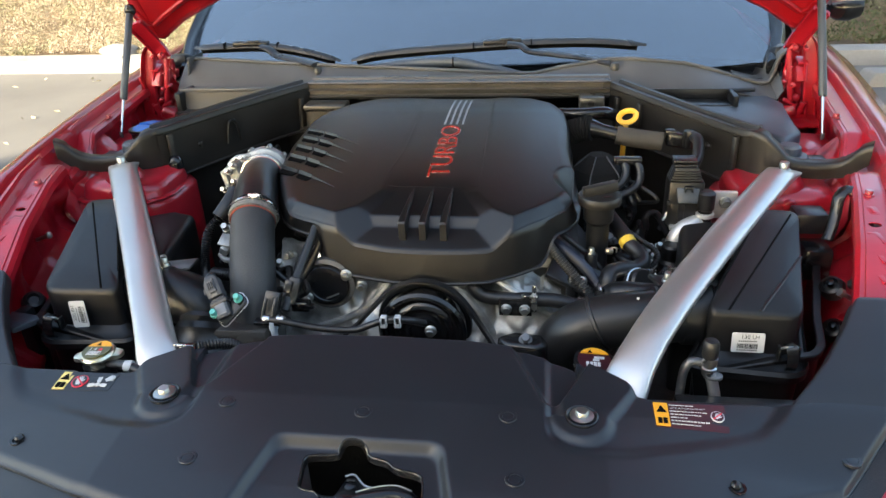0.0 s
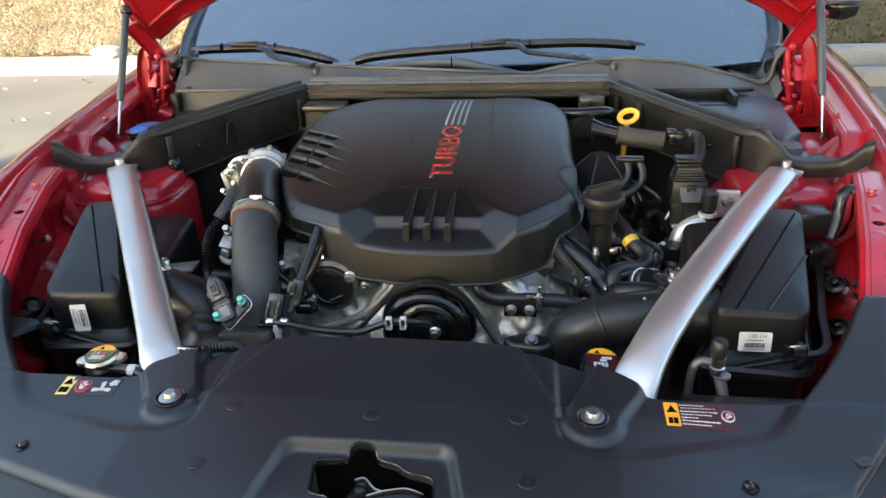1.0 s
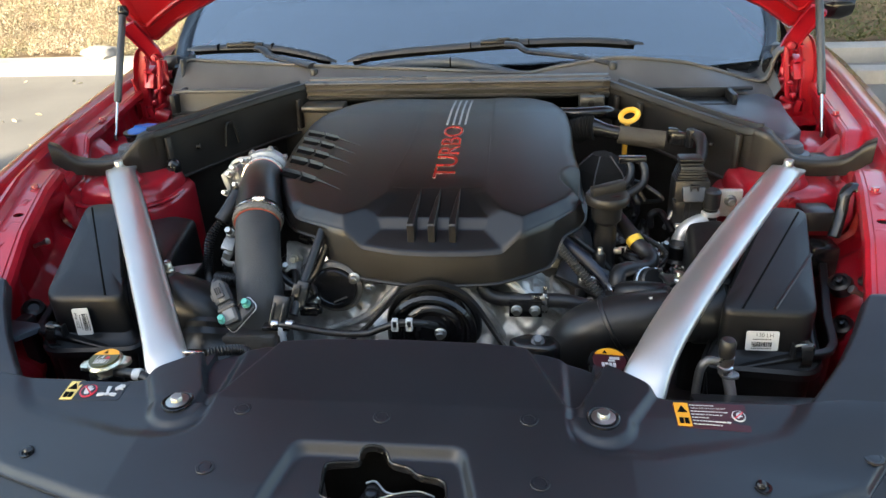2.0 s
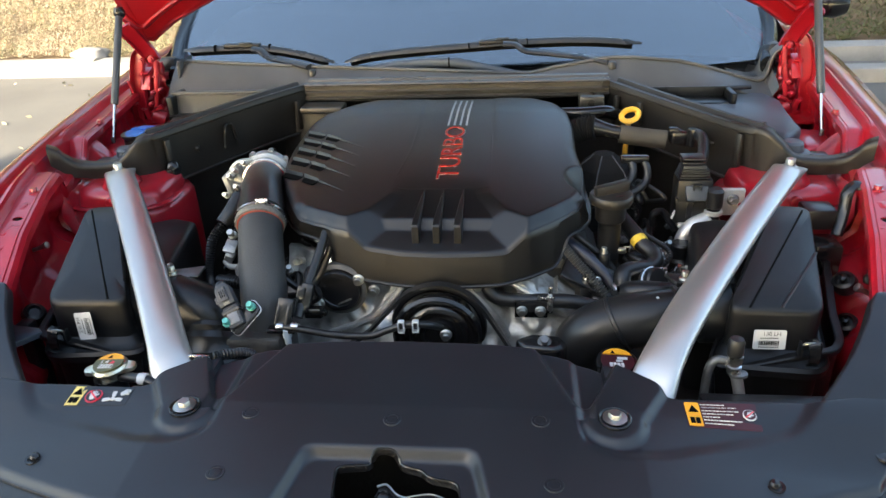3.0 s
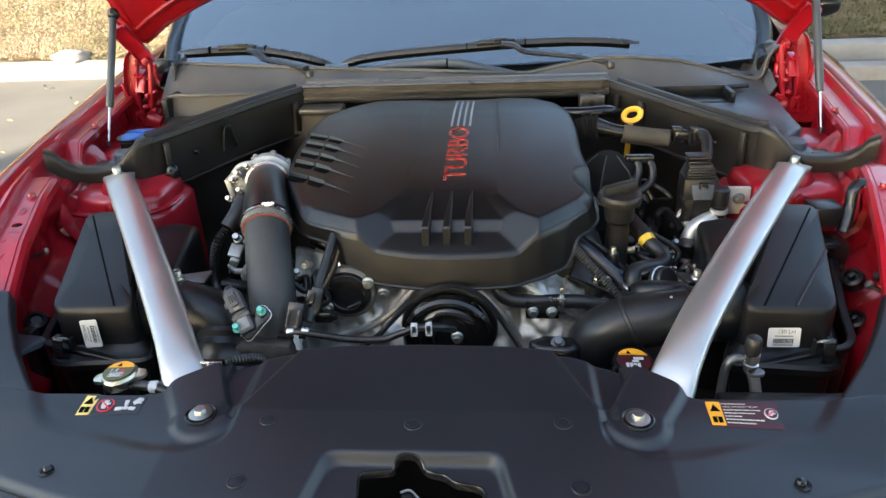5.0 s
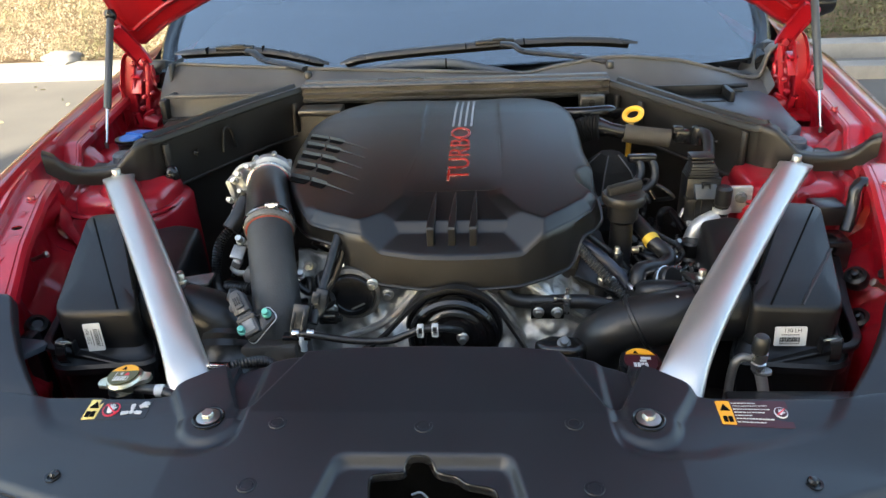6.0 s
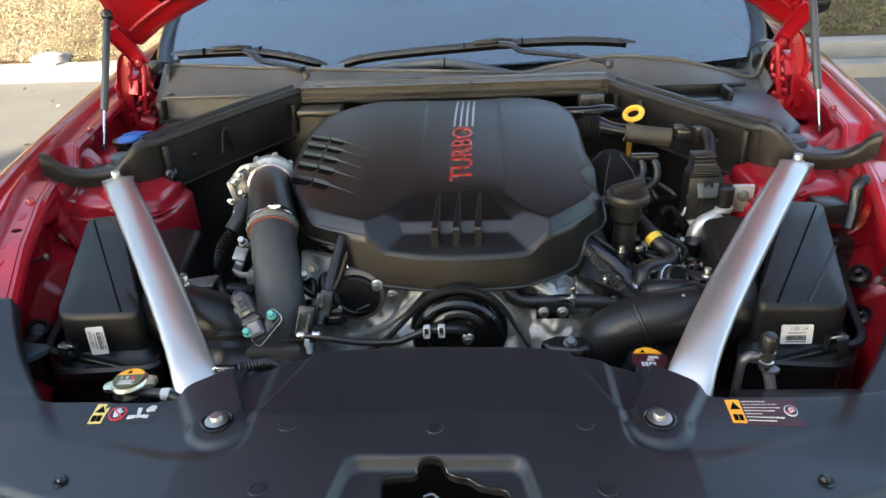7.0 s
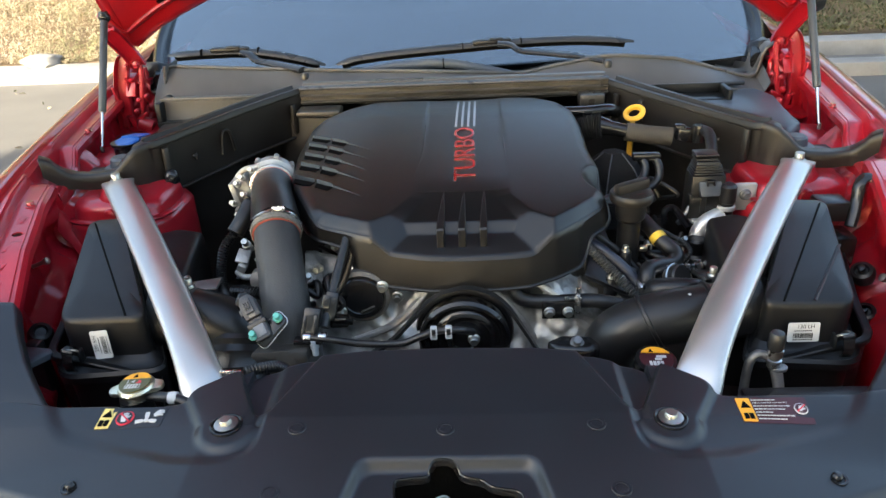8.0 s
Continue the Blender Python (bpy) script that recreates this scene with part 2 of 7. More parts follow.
def lathe(profile, n=24, m=None, close=True):
    """Turns a profile [(radius, z)] about z."""
    g, k = Geo(), len(profile)
    verts = [(r * math.cos(2 * math.pi * j / n), r * math.sin(2 * math.pi * j / n), z) for r, z in profile for j in range(n)]
    faces = [(i * n + j, i * n + (j + 1) % n, (i + 1) * n + (j + 1) % n, (i + 1) * n + j) for i in range(k - 1) for j in range(n)]
    if close:
        faces += [tuple(range(n))[::-1], tuple((k - 1) * n + j for j in range(n))]
    g.add(verts, faces)
    return g.moved(m) if m is not None else g


def sheet(f, nu, nv, thick=0.003, down=(0, 0, -1), keep=None):
    """A surface f(u, v) of the unit square, with thickness along down."""
    g, d = Geo(), Vector(down) * thick
    p = [Vector(f(i / nu, j / nv)) for j in range(nv + 1) for i in range(nu + 1)]
    n = len(p)
    cells = [(i, j) for j in range(nv) for i in range(nu) if keep is None or keep((i + 0.5) / nu, (j + 0.5) / nv)]
    top = [(j * (nu + 1) + i, j * (nu + 1) + i + 1, (j + 1) * (nu + 1) + i + 1, (j + 1) * (nu + 1) + i) for i, j in cells]
    faces = top + [tuple(n + q for q in c[::-1]) for c in top]
    seen = {}
    for c in top:
        for k in range(4):
            e = (c[k], c[(k + 1) % 4])
            seen[tuple(sorted(e))] = None if tuple(sorted(e)) in seen else e
    faces += [(e[1], e[0], n + e[0], n + e[1]) for e in seen.values() if e]
    return g.add(p + [q + d for q in p], faces)


def join(*geos):
    g = Geo()
    for h in geos:
        g.add(h.v, h.f)
    return g


def cut(ob, *cutters):
    """Takes the cutters' volumes out of ob's mesh."""
    made = []
    for geo in cutters:
        c = new("cutter", geo.mesh("cutter", PLASTIC))
        made.append(c)
        mod = ob.modifiers.new("cut", "BOOLEAN")
        mod.operation, mod.object, mod.solver, mod.use_self = "DIFFERENCE", c, "EXACT", True
    dg = bpy.context.evaluated_depsgraph_get()
    dg.update()
    me = bpy.data.meshes.new_from_object(ob.evaluated_get(dg))
    ob.modifiers.clear()
    me.polygons.foreach_set("use_smooth", [True] * len(me.polygons))
    me.set_sharp_from_angle(angle=radians(35))
    ob.data = me
    for c in made:
        bpy.data.objects.remove(c)


def lettering(text, size, depth, m, bold=0.0):
    """Words in the built-in font, as geometry at the pose m."""
    cu = bpy.data.curves.new("words", "FONT")
    cu.body, cu.size, cu.extrude, cu.align_x, cu.align_y, cu.offset = text, size, depth, "CENTER", "CENTER", bold
    ob = bpy.data.objects.new("words", cu)
    scene.collection.objects.link(ob)
    dg = bpy.context.evaluated_depsgraph_get()
    dg.update()
    me = bpy.data.meshes.new_from_object(ob.evaluated_get(dg))
    g = Geo().add([m @ v.co for v in me.vertices], [tuple(p.vertices) for p in me.polygons])
    bpy.data.objects.remove(ob)
    return g


def bolt(at, r=0.007, m=None, washer=1.55, h=0.006):
    """A flanged hexagon bolt standing at a point, along z of m."""
    g = lathe([(r * washer, 0), (r * washer, h * 0.22), (r * 1.15, h * 0.4)], 20)
    hexa = [(r * math.cos(math.pi / 3 * i), r * math.sin(math.pi / 3 * i)) for i in range(6)]
    g = join(g, prism(hexa, h * 0.2, h * 1.3, r * 0.12, 1))
    mm = Matrix.Translation(at) @ (m.to_3x3().to_4x4() if m is not None else Matrix())
    return g.moved(mm)


def lerp(a, b, t):
    return a + (b - a) * t


def step(a, b, x):
    t = min(1.0, max(0.0, (x - a) / (b - a)))
    return t * t * (3 - 2 * t)


def track(xs, ys, x):
    """Smooth value of a table at x."""
    return float(np.interp(x, xs, ys))


def rect(x0, y0, x1, y1, r=0.0):
    if not r:
        return [(x0, y0), (x1, y0), (x1, y1), (x0, y1)]
    out = []
    for cx, cy, a in ((x1 - r, y0 + r, -90), (x1 - r, y1 - r, 0), (x0 + r, y1 - r, 90), (x0 + r, y0 + r, 180)):
        out += [(cx + r * math.cos(radians(a + t)), cy + r * math.sin(radians(a + t))) for t in (0, 30, 60, 90)]
    return out


# ---- the lot round the car ----
def ground():
    g = Geo()
    g.add([(-200, -200, 0), (200, -200, 0), (200, 200, 0), (-200, 200, 0)], [(0, 1, 2, 3)])
    tagged(new("ground", g.mesh("ground", ASPHALT)), "worn grey asphalt of a parking lot", "ground", kind="structure")
    k = sheet(lambda u, v: (lerp(-40, 40, u), 5.32 + (0.0, 0.03, 0.2, 0.2)[min(3, round(v * 3))], (0.0, 0.11, 0.125, 0.10)[min(3, round(v * 3))]), 8, 3, 0.02)
    tagged(new("kerb", k.mesh("kerb", CONCRETE)), "pale concrete kerb along the planting bed", "kerb", kind="structure")
    b = sheet(lambda u, v: (lerp(-40, 40, u), lerp(5.5, 18, v), 0.09 + 3.2 * step(0, 1.0, v) + 0.05 * noise.noise((u * 90, v * 14, 0))), 160, 30, 0.02)
    tagged(new("planting_bed", b.mesh("planting_bed", SOIL)), "sloping planting bed of dry soil behind the kerb", "ground", kind="structure")
    # Unseen wall added to block the sun; the gap below lets sunlight through.
    w = box((9.1, -16.3, 8.9), (42, 0.6, 11.0), 0.02)
    tagged(new("shade_wall_south", w.mesh("shade_wall_south", FACADE)), "unseen plain wall added to shade the car and lot, open below", "wall", kind="structure")
    for x in range(-11, 30, 5):
        tagged(new("column", box((x, -16.3, 1.72), (0.5, 0.5, 3.44), 0.02).mesh("column", FACADE)), "plain column added under the unseen shade wall", "column", kind="structure")


ground()


def leaves(count, spot, size, rng, tilt=1.2):
    """Many small bent leaves at the spots that spot(rng) gives."""
    g = Geo()
    v, f = [], []
    for _ in range(count):
        p = Vector(spot(rng))
        q = Euler((rng.uniform(-tilt, tilt) + (1.2 - tilt) * 0.9, rng.uniform(-tilt, tilt), rng.uniform(0, 6.3))).to_matrix()
        s = size * rng.uniform(0.6, 1.4)
        k = len(v)
        v += [p + q @ Vector(c) * s for c in ((0, -1, 0), (0.45, 0, 0.15), (0, 1, -0.1), (-0.45, 0, 0.15))]
        f += [(k, k + 1, k + 2), (k, k + 2, k + 3)]
    return g.add(v, f)


def hedge(name, x0, x1, mat, label, seed, count, size):
    rng = random.Random(seed)

    def spot(r):
        x, d = r.uniform(x0, x1), r.random() ** 1.5
        y = 5.62 + 4.5 * d
        top = 0.42 + 0.25 * noise.noise((x * 1.3, y * 1.1, seed)) + 0.26 * noise.noise((x * 4, y * 4, seed)) + 0.12 * noise.noise((x * 10, y * 10, seed)) + 0.28 * (y - 5.6)
        h = 1 - 0.6 * r.random() ** 2
        return x, y + 0.1 * noise.noise((x * 7, 0, seed)), 0.09 + max(0.05, top * step(-0.05, 0.5, d * 4.5 + 0.1)) * h
    tagged(new(name, leaves(count, spot, size, rng, 0.42).mesh(name, mat)), label, "hedge", kind="stuff")


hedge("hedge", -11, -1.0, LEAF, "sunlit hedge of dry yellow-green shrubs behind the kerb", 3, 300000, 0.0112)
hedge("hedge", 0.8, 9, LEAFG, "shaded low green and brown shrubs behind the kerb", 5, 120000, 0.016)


# ---- the car's body ----
car = thing("car", (0, 1.0, 0), "red sports saloon with its hood raised, parked on asphalt", "car")
YS = (-0.15, 0.0, 0.15, 0.3, 0.42, 0.53, 0.67, 0.98, 1.2, 1.5, 2.2)
CROWN = (0.60, 0.655, 0.685, 0.710, 0.732, 0.753, 0.778, 0.832, 0.868, 0.90, 0.92)
INNER = (0.44, 0.50, 0.537, 0.586, 0.622, 0.654, 0.690, 0.738, 0.750, 0.77, 0.80)
WALL = (0.44, 0.52, 0.56, 0.605, 0.628, 0.648, 0.690, 0.738, 0.750, 0.77, 0.80)
HIGH = (0.755, 0.785, 0.84, 0.887, 0.909, 0.915, 0.92, 0.93, 0.935, 0.94, 0.95)


def under_wing(y):
    """How far the flange drops where the trim wing's tip passes over it."""
    return 0.026 * step(0.490, 0.500, y) * step(0.66, 0.62, y)


def fender(sx, first, last):
    """Outer wing: a flange with a gutter, the hood shut line and the skin that rolls over to the outside."""
    prof = [(0, -0.014, 0), (0.003, -0.003, 0), (0.03, 0.0, 0), (0.07, 0.0, 0), (0.08, 0.0015, 0), (0.24, 0.0015, 0), (0.36, 0.0, 0), (0.385, 0.004, 0), (0.405, 0.012, 0), (0.43, 0.015, 0), (0.48, 0.014, 0), (0.53, 0.006, 0), (0.56, 0.002, 0), (0.60, 0.003, 0), (0.635, 0.008, 0), (0.66, 0.011, 0), (0.70, 0.013, 0),
            (0.77, 0.0125, 0), (0.86, 0.0105, 0), (0.94, 0.006, 0), (1.0, 0.0005, 0), (1.0, -0.014, 0.024), (1.0, -0.07, 0.050), (1.0, -0.26, 0.07), (1.0, -0.42, 0.065), (1.0, -0.60, 0.05)]

    def f(u, v):
        y = lerp(-0.15, 2.2, u)
        a, b, z = track(YS, INNER, y), track(YS, CROWN, y), track(YS, HIGH, y)
        i = lerp(first, last, v)
        k = min(int(i), len(prof) - 2)
        p = [lerp(prof[k][c], prof[k + 1][c], i - k) for c in range(3)]
        return sx * (lerp(a, b, p[0]) + p[2]), y, z + p[1] - under_wing(y) * step(0.46, 0.36, p[0])
    return sheet(f, 260, last - first, 0.003, (-sx * 0.7, 0, -0.7))


def apron(sx):
    """Inner wing wall, pressed sheet steel with ledges, upright beads and shallow bulges."""
    def f(u, v):
        y = lerp(0.02, 1.1, u)
        a, z = track(YS, WALL, y), track(YS, HIGH, y)
        d = 0.016 * step(0.02, 0.07, v) - 0.030 * step(0.20, 0.26, v + 0.03 * math.sin(y * 17)) - 0.026 * step(0.44, 0.52, v)
        d += 0.009 * step(0.35, 0.6, math.sin(y * 46 + 3 * noise.noise((y * 4, 0, sx)))) * step(0.08, 0.14, v) * step(0.5, 0.4, v)
        d += 0.014 * noise.noise((y * 11, v * 7, sx)) + 0.006 * noise.noise((y * 31, v * 17, sx + 4))
        return sx * (a + 0.004 - 0.05 * v + d), y, z - 0.006 - 0.5 * v - under_wing(y) * step(0.3, 0.0, v)
    return sheet(f, 200, 90, 0.003, (sx, 0, 0))


for sx in (-1, 1):
    wing_ = part("fender", fender(sx, 14, 25), RED, car, "glossy red front fender", 50)
    fe = part("flange", fender(sx, 0, 14), RED_IN, wing_, "red painted fender flange with slots", 50)
    z = track(YS, HIGH, 0.337)
    cut(fe, lathe([(0.0075, -0.02), (0.0075, 0.03)], 16, Matrix.Translation((sx * 0.619, 0.337, z)) @ Matrix.Diagonal((1.1, 0.75, 1, 1))))
    # pressed slots along the flange
    marks = [(0.6285, 0.371, rect(-0.0075, -0.011, 0.0075, 0.011, 0.005)), (0.6285, 0.371, rect(-0.0035, -0.007, 0.0035, 0.007, 0.003))]
    for x, y in ((0.612, 0.310), (0.6005, 0.275), (0.590, 0.242)):
        marks.append((x, y, [(-0.010, 0.012), (-0.010, 0.006), (0.001, 0.006), (0.003, -0.014), (0.009, -0.014), (0.0075, 0.009), (0.004, 0.012)]))
    for k, (x, y, poly) in enumerate(marks):
        poly = [(sx * a, b) for a, b in poly][::sx]
        lift = 0.0024 if k == 1 else 0.0016
        part("pressed_slot", prism(poly, -0.003, lift, 0.0008, 2, m=Matrix.Translation((sx * x, y, track(YS, HIGH, y))) @ pose(0, 0, 0, 10.5, 0, 0)), RED_IN, wing_)
    part("inner_fender", apron(sx), RED_IN, car, "red painted inner fender wall")
    loops = []
    for grow, z in ((-0.05, 0.874), (-0.030, 0.875), (-0.018, 0.872), (-0.010, 0.866), (-0.007, 0.858), (-0.005, 0.846), (0.004, 0.841), (0.008, 0.834), (0.008, 0.60)):
        ring_ = []
        for k in range(56):
            q = 2 * math.pi * k / 56
            c, d = math.cos(q), math.sin(q)
            w = 0.084 + grow
            ring_.append((sx * 0.562 + w * 1.04 * math.copysign(abs(c) ** 0.62, c), 0.563 + w * math.copysign(abs(d) ** 0.62, d) + 0.004 * noise.noise((q * 2, z * 40, sx)), z + 0.0015 * noise.noise((c * 3, d * 3, sx))))
        loops.append(ring_)
    dome = Geo().add([p for l in loops for p in l], [(i * 56 + j, i * 56 + (j + 1) % 56, (i + 1) * 56 + (j + 1) % 56, (i + 1) * 56 + j) for i in range(8) for j in range(56)] + [tuple(range(56))])
    part("strut_foot", prism([(sx * 0.640, 0.69), (sx * 0.705, 0.70), (sx * 0.715, 0.80), (sx * 0.665, 0.81), (sx * 0.640, 0.77)], 0.80, 0.876, 0.012, 3), RED_IN, car, "red bracket that carries the gas strut", 50)
    part("tower_seam", sweep([Vector((sx * 0.562 + 0.085 * 1.04 * math.copysign(abs(math.cos(q)) ** 0.62, math.cos(q)), 0.563 + 0.085 * math.copysign(abs(math.sin(q)) ** 0.62, math.sin(q)), 0.846 + 0.003 * noise.noise((q * 3, 0, sx)))) for q in [math.pi + math.pi * k / 48 for k in range(49)]], [(a * 0.006, b * 0.0035) for a, b in ring(1, 8)]), RED_IN, car, "", 60)
    part("tower_shelf", sheet(lambda u, v, s=sx: (s * lerp(0.60, track(YS, INNER, lerp(0.46, 0.70, v)) + 0.006, u), lerp(0.46, 0.70, v), lerp(0.836, track(YS, HIGH, lerp(0.46, 0.70, v)) - 0.016 - 0.9 * under_wing(lerp(0.46, 0.70, v)), u ** 1.5) + 0.006 * noise.noise((u * 4, v * 9, s)) - 0.05 * step(0.25, 0.0, v)), 24, 40, 0.003), RED_IN, car, "red sheet between tower and fender flange", 60)
    part("brace_boss", lathe([(0.034, 0.872), (0.032, 0.880), (0.027, 0.886), (0.025, 0.892), (0.0, 0.893)], 24, pose(sx * 0.560, 0.532, 0)), RED_IN, car, "raised red boss below the brace", 50)
    for k in range(5):
        q = math.pi * (1.12 + 0.19 * k)
        part("tower_bead", lathe([(0.011, -0.003), (0.009, 0.002), (0.004, 0.004), (0.0, 0.004)], 14, Matrix.Translation((sx * 0.562 + 0.079 * math.cos(q), 0.563 + 0.077 * math.sin(q), 0.856)) @ pose(0, 0, 0, 90, 0, math.degrees(q) + 90)), RED_IN, car)
    part("strut_tower", dome, RED_IN, car, "red domed suspension tower", 50)


def nose(x):
    """Front edge of the cover and of the bumper's top, by how far across."""
    return track((0.0, 0.15, 0.27, 0.37, 0.47, 0.54, 0.60, 0.70, 0.90), (-0.165, -0.148, -0.117, -0.083, -0.045, 0.036, 0.13, 0.27, 0.50), abs(x))


def front_bumper():
    prof = ((0.02, -0.036), (-0.024, -0.030), (-0.030, -0.022), (-0.036, -0.022), (-0.06, -0.034), (-0.10, -0.08), (-0.135, -0.18), (-0.14, -0.32), (-0.11, -0.52))

    def f(u, v):
        x = lerp(-0.9, 0.9, u)
        i = v * (len(prof) - 1)
        k = min(int(i), len(prof) - 2)
        edge = 0.782 + 0.03 * step(0.4, 0.6, abs(x)) + 0.06 * step(0.6, 0.9, abs(x))
        return x, nose(x) + lerp(prof[k][0], prof[k + 1][0], i - k), edge + lerp(prof[k][1], prof[k + 1][1], i - k)
    return sheet(f, 90, 24, 0.004)


part("bumper", front_bumper(), RED, car, "red front bumper edge", 50)
part("undertray", box((0, 0.45, 0.50), (1.24, 1.25, 0.02), 0), GRIMY, car, "dark undertray of the engine bay")
part("firewall", box((0, 1.06, 0.63), (1.5, 0.02, 0.58), 0), PLASTIC, car, "dark firewall behind the engine")
part("bulkhead_mat", sheet(lambda u, v: (lerp(-0.62, 0.62, u), 0.86 + 0.02 * noise.noise((u * 14, v * 4, 5)), lerp(0.52, 0.90, v)), 60, 24, 0.01, (0, 1, 0)), DUSTY, car, "dusty black insulation on the firewall", 60)
part("radiator", box((0, -0.14, 0.56), (1.1, 0.03, 0.36), 0.004), DARKSTEEL, car, "dark radiator core")



def hood_point(x, s, off=0.0):
    """A place on the raised hood: x across, s metres from its rear corner along it."""
    th = radians(57)
    arch = 0.05 * (1 - (x / 0.74) ** 2) + off
    return x, 1.005 - s * math.cos(th) + arch * math.sin(th) * 0.9, 0.992 + s * math.sin(th) + arch * math.cos(th)


def hood_rear(x):
    return track((0.0, 0.2, 0.34, 0.44, 0.546, 0.62, 0.685, 0.705, 0.728), (0.178, 0.179, 0.176, 0.163, 0.118, 0.082, 0.038, 0.045, 0.13), abs(x))


def hood_skin(off, inset, thick):
    def f(u, v):
        x = lerp(-0.728 + inset, 0.728 - inset, u)
        a = hood_rear(x) + inset * 1.2
        s = lerp(a, 1.18 - inset - 0.22 * (abs(x) / 0.728) ** 3, v)
        return hood_point(x * (1 - 0.1 * step(0.3, 1, v)), s, off)
    return sheet(f, 76, 40, thick, (0, 0.8, 0.55))


hood = part("hood", hood_skin(0.028, 0.0, 0.004), RED, car, "raised red hood", 50)
part("inner_panel", hood_skin(0.0, 0.016, 0.004), RED_HOOD, hood, "red painted hood inner panel", 50)
for sx in (-1, 1):
    hm = Matrix.Translation(hood_point(sx * 0.585, 0.157, -0.0005)) @ pose(0, 0, 0, 123, 0, 0)
    part("drain_hole", lathe([(0.010, -0.002), (0.010, 0.001), (0.0, 0.001)], 20, hm @ Matrix.Diagonal((1.3, 0.6, 1, 1))), INK_SHADE, hood)
    ridge = [Vector(hood_point(sx * x, hood_rear(x) + 0.05, 0.004)) for x in (0.715, 0.70, 0.68, 0.65, 0.60, 0.54, 0.46, 0.36, 0.2)]
    part("swage", sweep(ridge, [(a * 0.014, b * 0.006) for a, b in ring(1, 10)]), RED_HOOD, hood)
    ridge = [Vector(hood_point(sx * 0.70, 0.06 + 0.1 * k, 0.004)) for k in range(8)]
    part("swage", sweep(ridge, [(a * 0.012, b * 0.006) for a, b in ring(1, 10)]), RED_HOOD, hood)


def felt(u, v):
    x = lerp(-0.56, 0.56, u)
    return hood_point(x * (1 - 0.1 * v), lerp(hood_rear(x) + 0.11, 1.0 - 0.15 * (abs(x) / 0.56) ** 3, v), -0.012 + 0.006 * math.sin(u * 40) * math.sin(v * 30) * 0.3)


part("insulation", sheet(felt, 60, 40, 0.008, (0, 0.8, 0.55)), MAT, hood, "black felt hood insulation")
rim = Geo()
for sx in (-1, 1):
    line = [Vector(hood_point(sx * x, hood_rear(x) + 0.012, 0.012)) for x in (0.726, 0.72, 0.71, 0.70, 0.685, 0.66, 0.62, 0.57, 0.5, 0.4, 0.25, 0.0)]
    rim = join(rim, sweep(line, ring(0.009, 8)))
part("hem", rim, RED, hood)


def windscreen():
    def f(u, v):
        x = lerp(-0.70, 0.70, u)
        y = 1.03 + 0.07 * (abs(x) / 0.70) ** 2 + 0.87 * v
        return x * (1.0 + 0.10 * v - 0.16 * v * v), y, 0.928 + 0.02 * (abs(x) / 0.7) ** 2 + 0.50 * v - 0.06 * v * v
    return sheet(f, 40, 20, 0.005, (0, 0.45, -0.9))


ws = part("windscreen", windscreen(), GLASS, car, "windscreen glass reflecting blue sky")
ws.visible_shadow = False
cabin = Geo()
cabin.add([(-0.8, 1.12, 0.90), (0.8, 1.12, 0.90), (0.8, 2.6, 0.92), (-0.8, 2.6, 0.92), (-0.66, 1.95, 1.345), (0.66, 1.95, 1.345), (0.66, 2.6, 1.36), (-0.66, 2.6, 1.36)],
          [(0, 1, 2, 3), (4, 5, 6, 7), (0, 3, 7, 4), (1, 2, 6, 5), (2, 3, 7, 6)])
part("cabin_shell", cabin, DASH, car, "dark cabin interior")
dash = sheet(lambda u, v: (lerp(-0.7, 0.7, u), lerp(1.2, 1.75, v), 0.935 + 0.07 * math.sin(min(1, v * 1.3) * 1.6) + 0.01 * math.cos(u * 9)), 30, 12, 0.05)
part("dashboard", dash, DASH, car, "black dashboard behind the glass")
for sx in (-1, 1):
    pil = [Vector((sx * 0.675, 1.04, 0.945)), Vector((sx * 0.70, 1.12, 0.972)), Vector((sx * 0.718, 1.20, 1.003)), Vector((sx * 0.722, 1.32, 1.062)), Vector((sx * 0.71, 1.5, 1.155)), Vector((sx * 0.665, 1.95, 1.365)), Vector((sx * 0.65, 2.6, 1.40))]
    part("pillar", sweep(spline(pil, 5), [(a * 0.016, b * 0.022) for a, b in ring(1, 10)]), GLOSS, car, "black windscreen pillar")


for sx in (-1, 1):
    def flank(u, v, s=sx):
        y = lerp(2.2, 4.35, u)
        prof = ((0.80, 0.95), (0.92, 0.96), (0.955, 0.90), (0.98, 0.75), (0.985, 0.55), (0.97, 0.35))
        i = v * 5
        k = min(int(i), 4)
        tail = 1 - 0.10 * step(0.6, 1, u)
        return s * lerp(prof[k][0], prof[k + 1][0], i - k) * tail, y, lerp(prof[k][1], prof[k + 1][1], i - k) + 0.05 * u * step(0.6, 0, v)
    part("rear_flank", sheet(flank, 24, 10, 0.004, (-sx * 0.7, 0, -0.7)), RED, car)
    for y in (0.62, 3.5):
        wheel = part("wheel", lathe([(0.20, -0.10), (0.31, -0.11), (0.335, -0.085), (0.338, 0.0), (0.335, 0.085), (0.31, 0.11), (0.20, 0.10)], 48, pose(sx * 0.80, y, 0.338, 0, 90)), TYRE, car, "black tyre on a grey rim")
        part("rim", lathe([(0.20, -0.09), (0.215, -0.08), (0.19, 0.0), (0.215, 0.08), (0.20, 0.09), (0.05, 0.06), (0.0, 0.06)], 32, pose(sx * 0.80, y, 0.338, 0, 90)), DARKSTEEL, wheel)
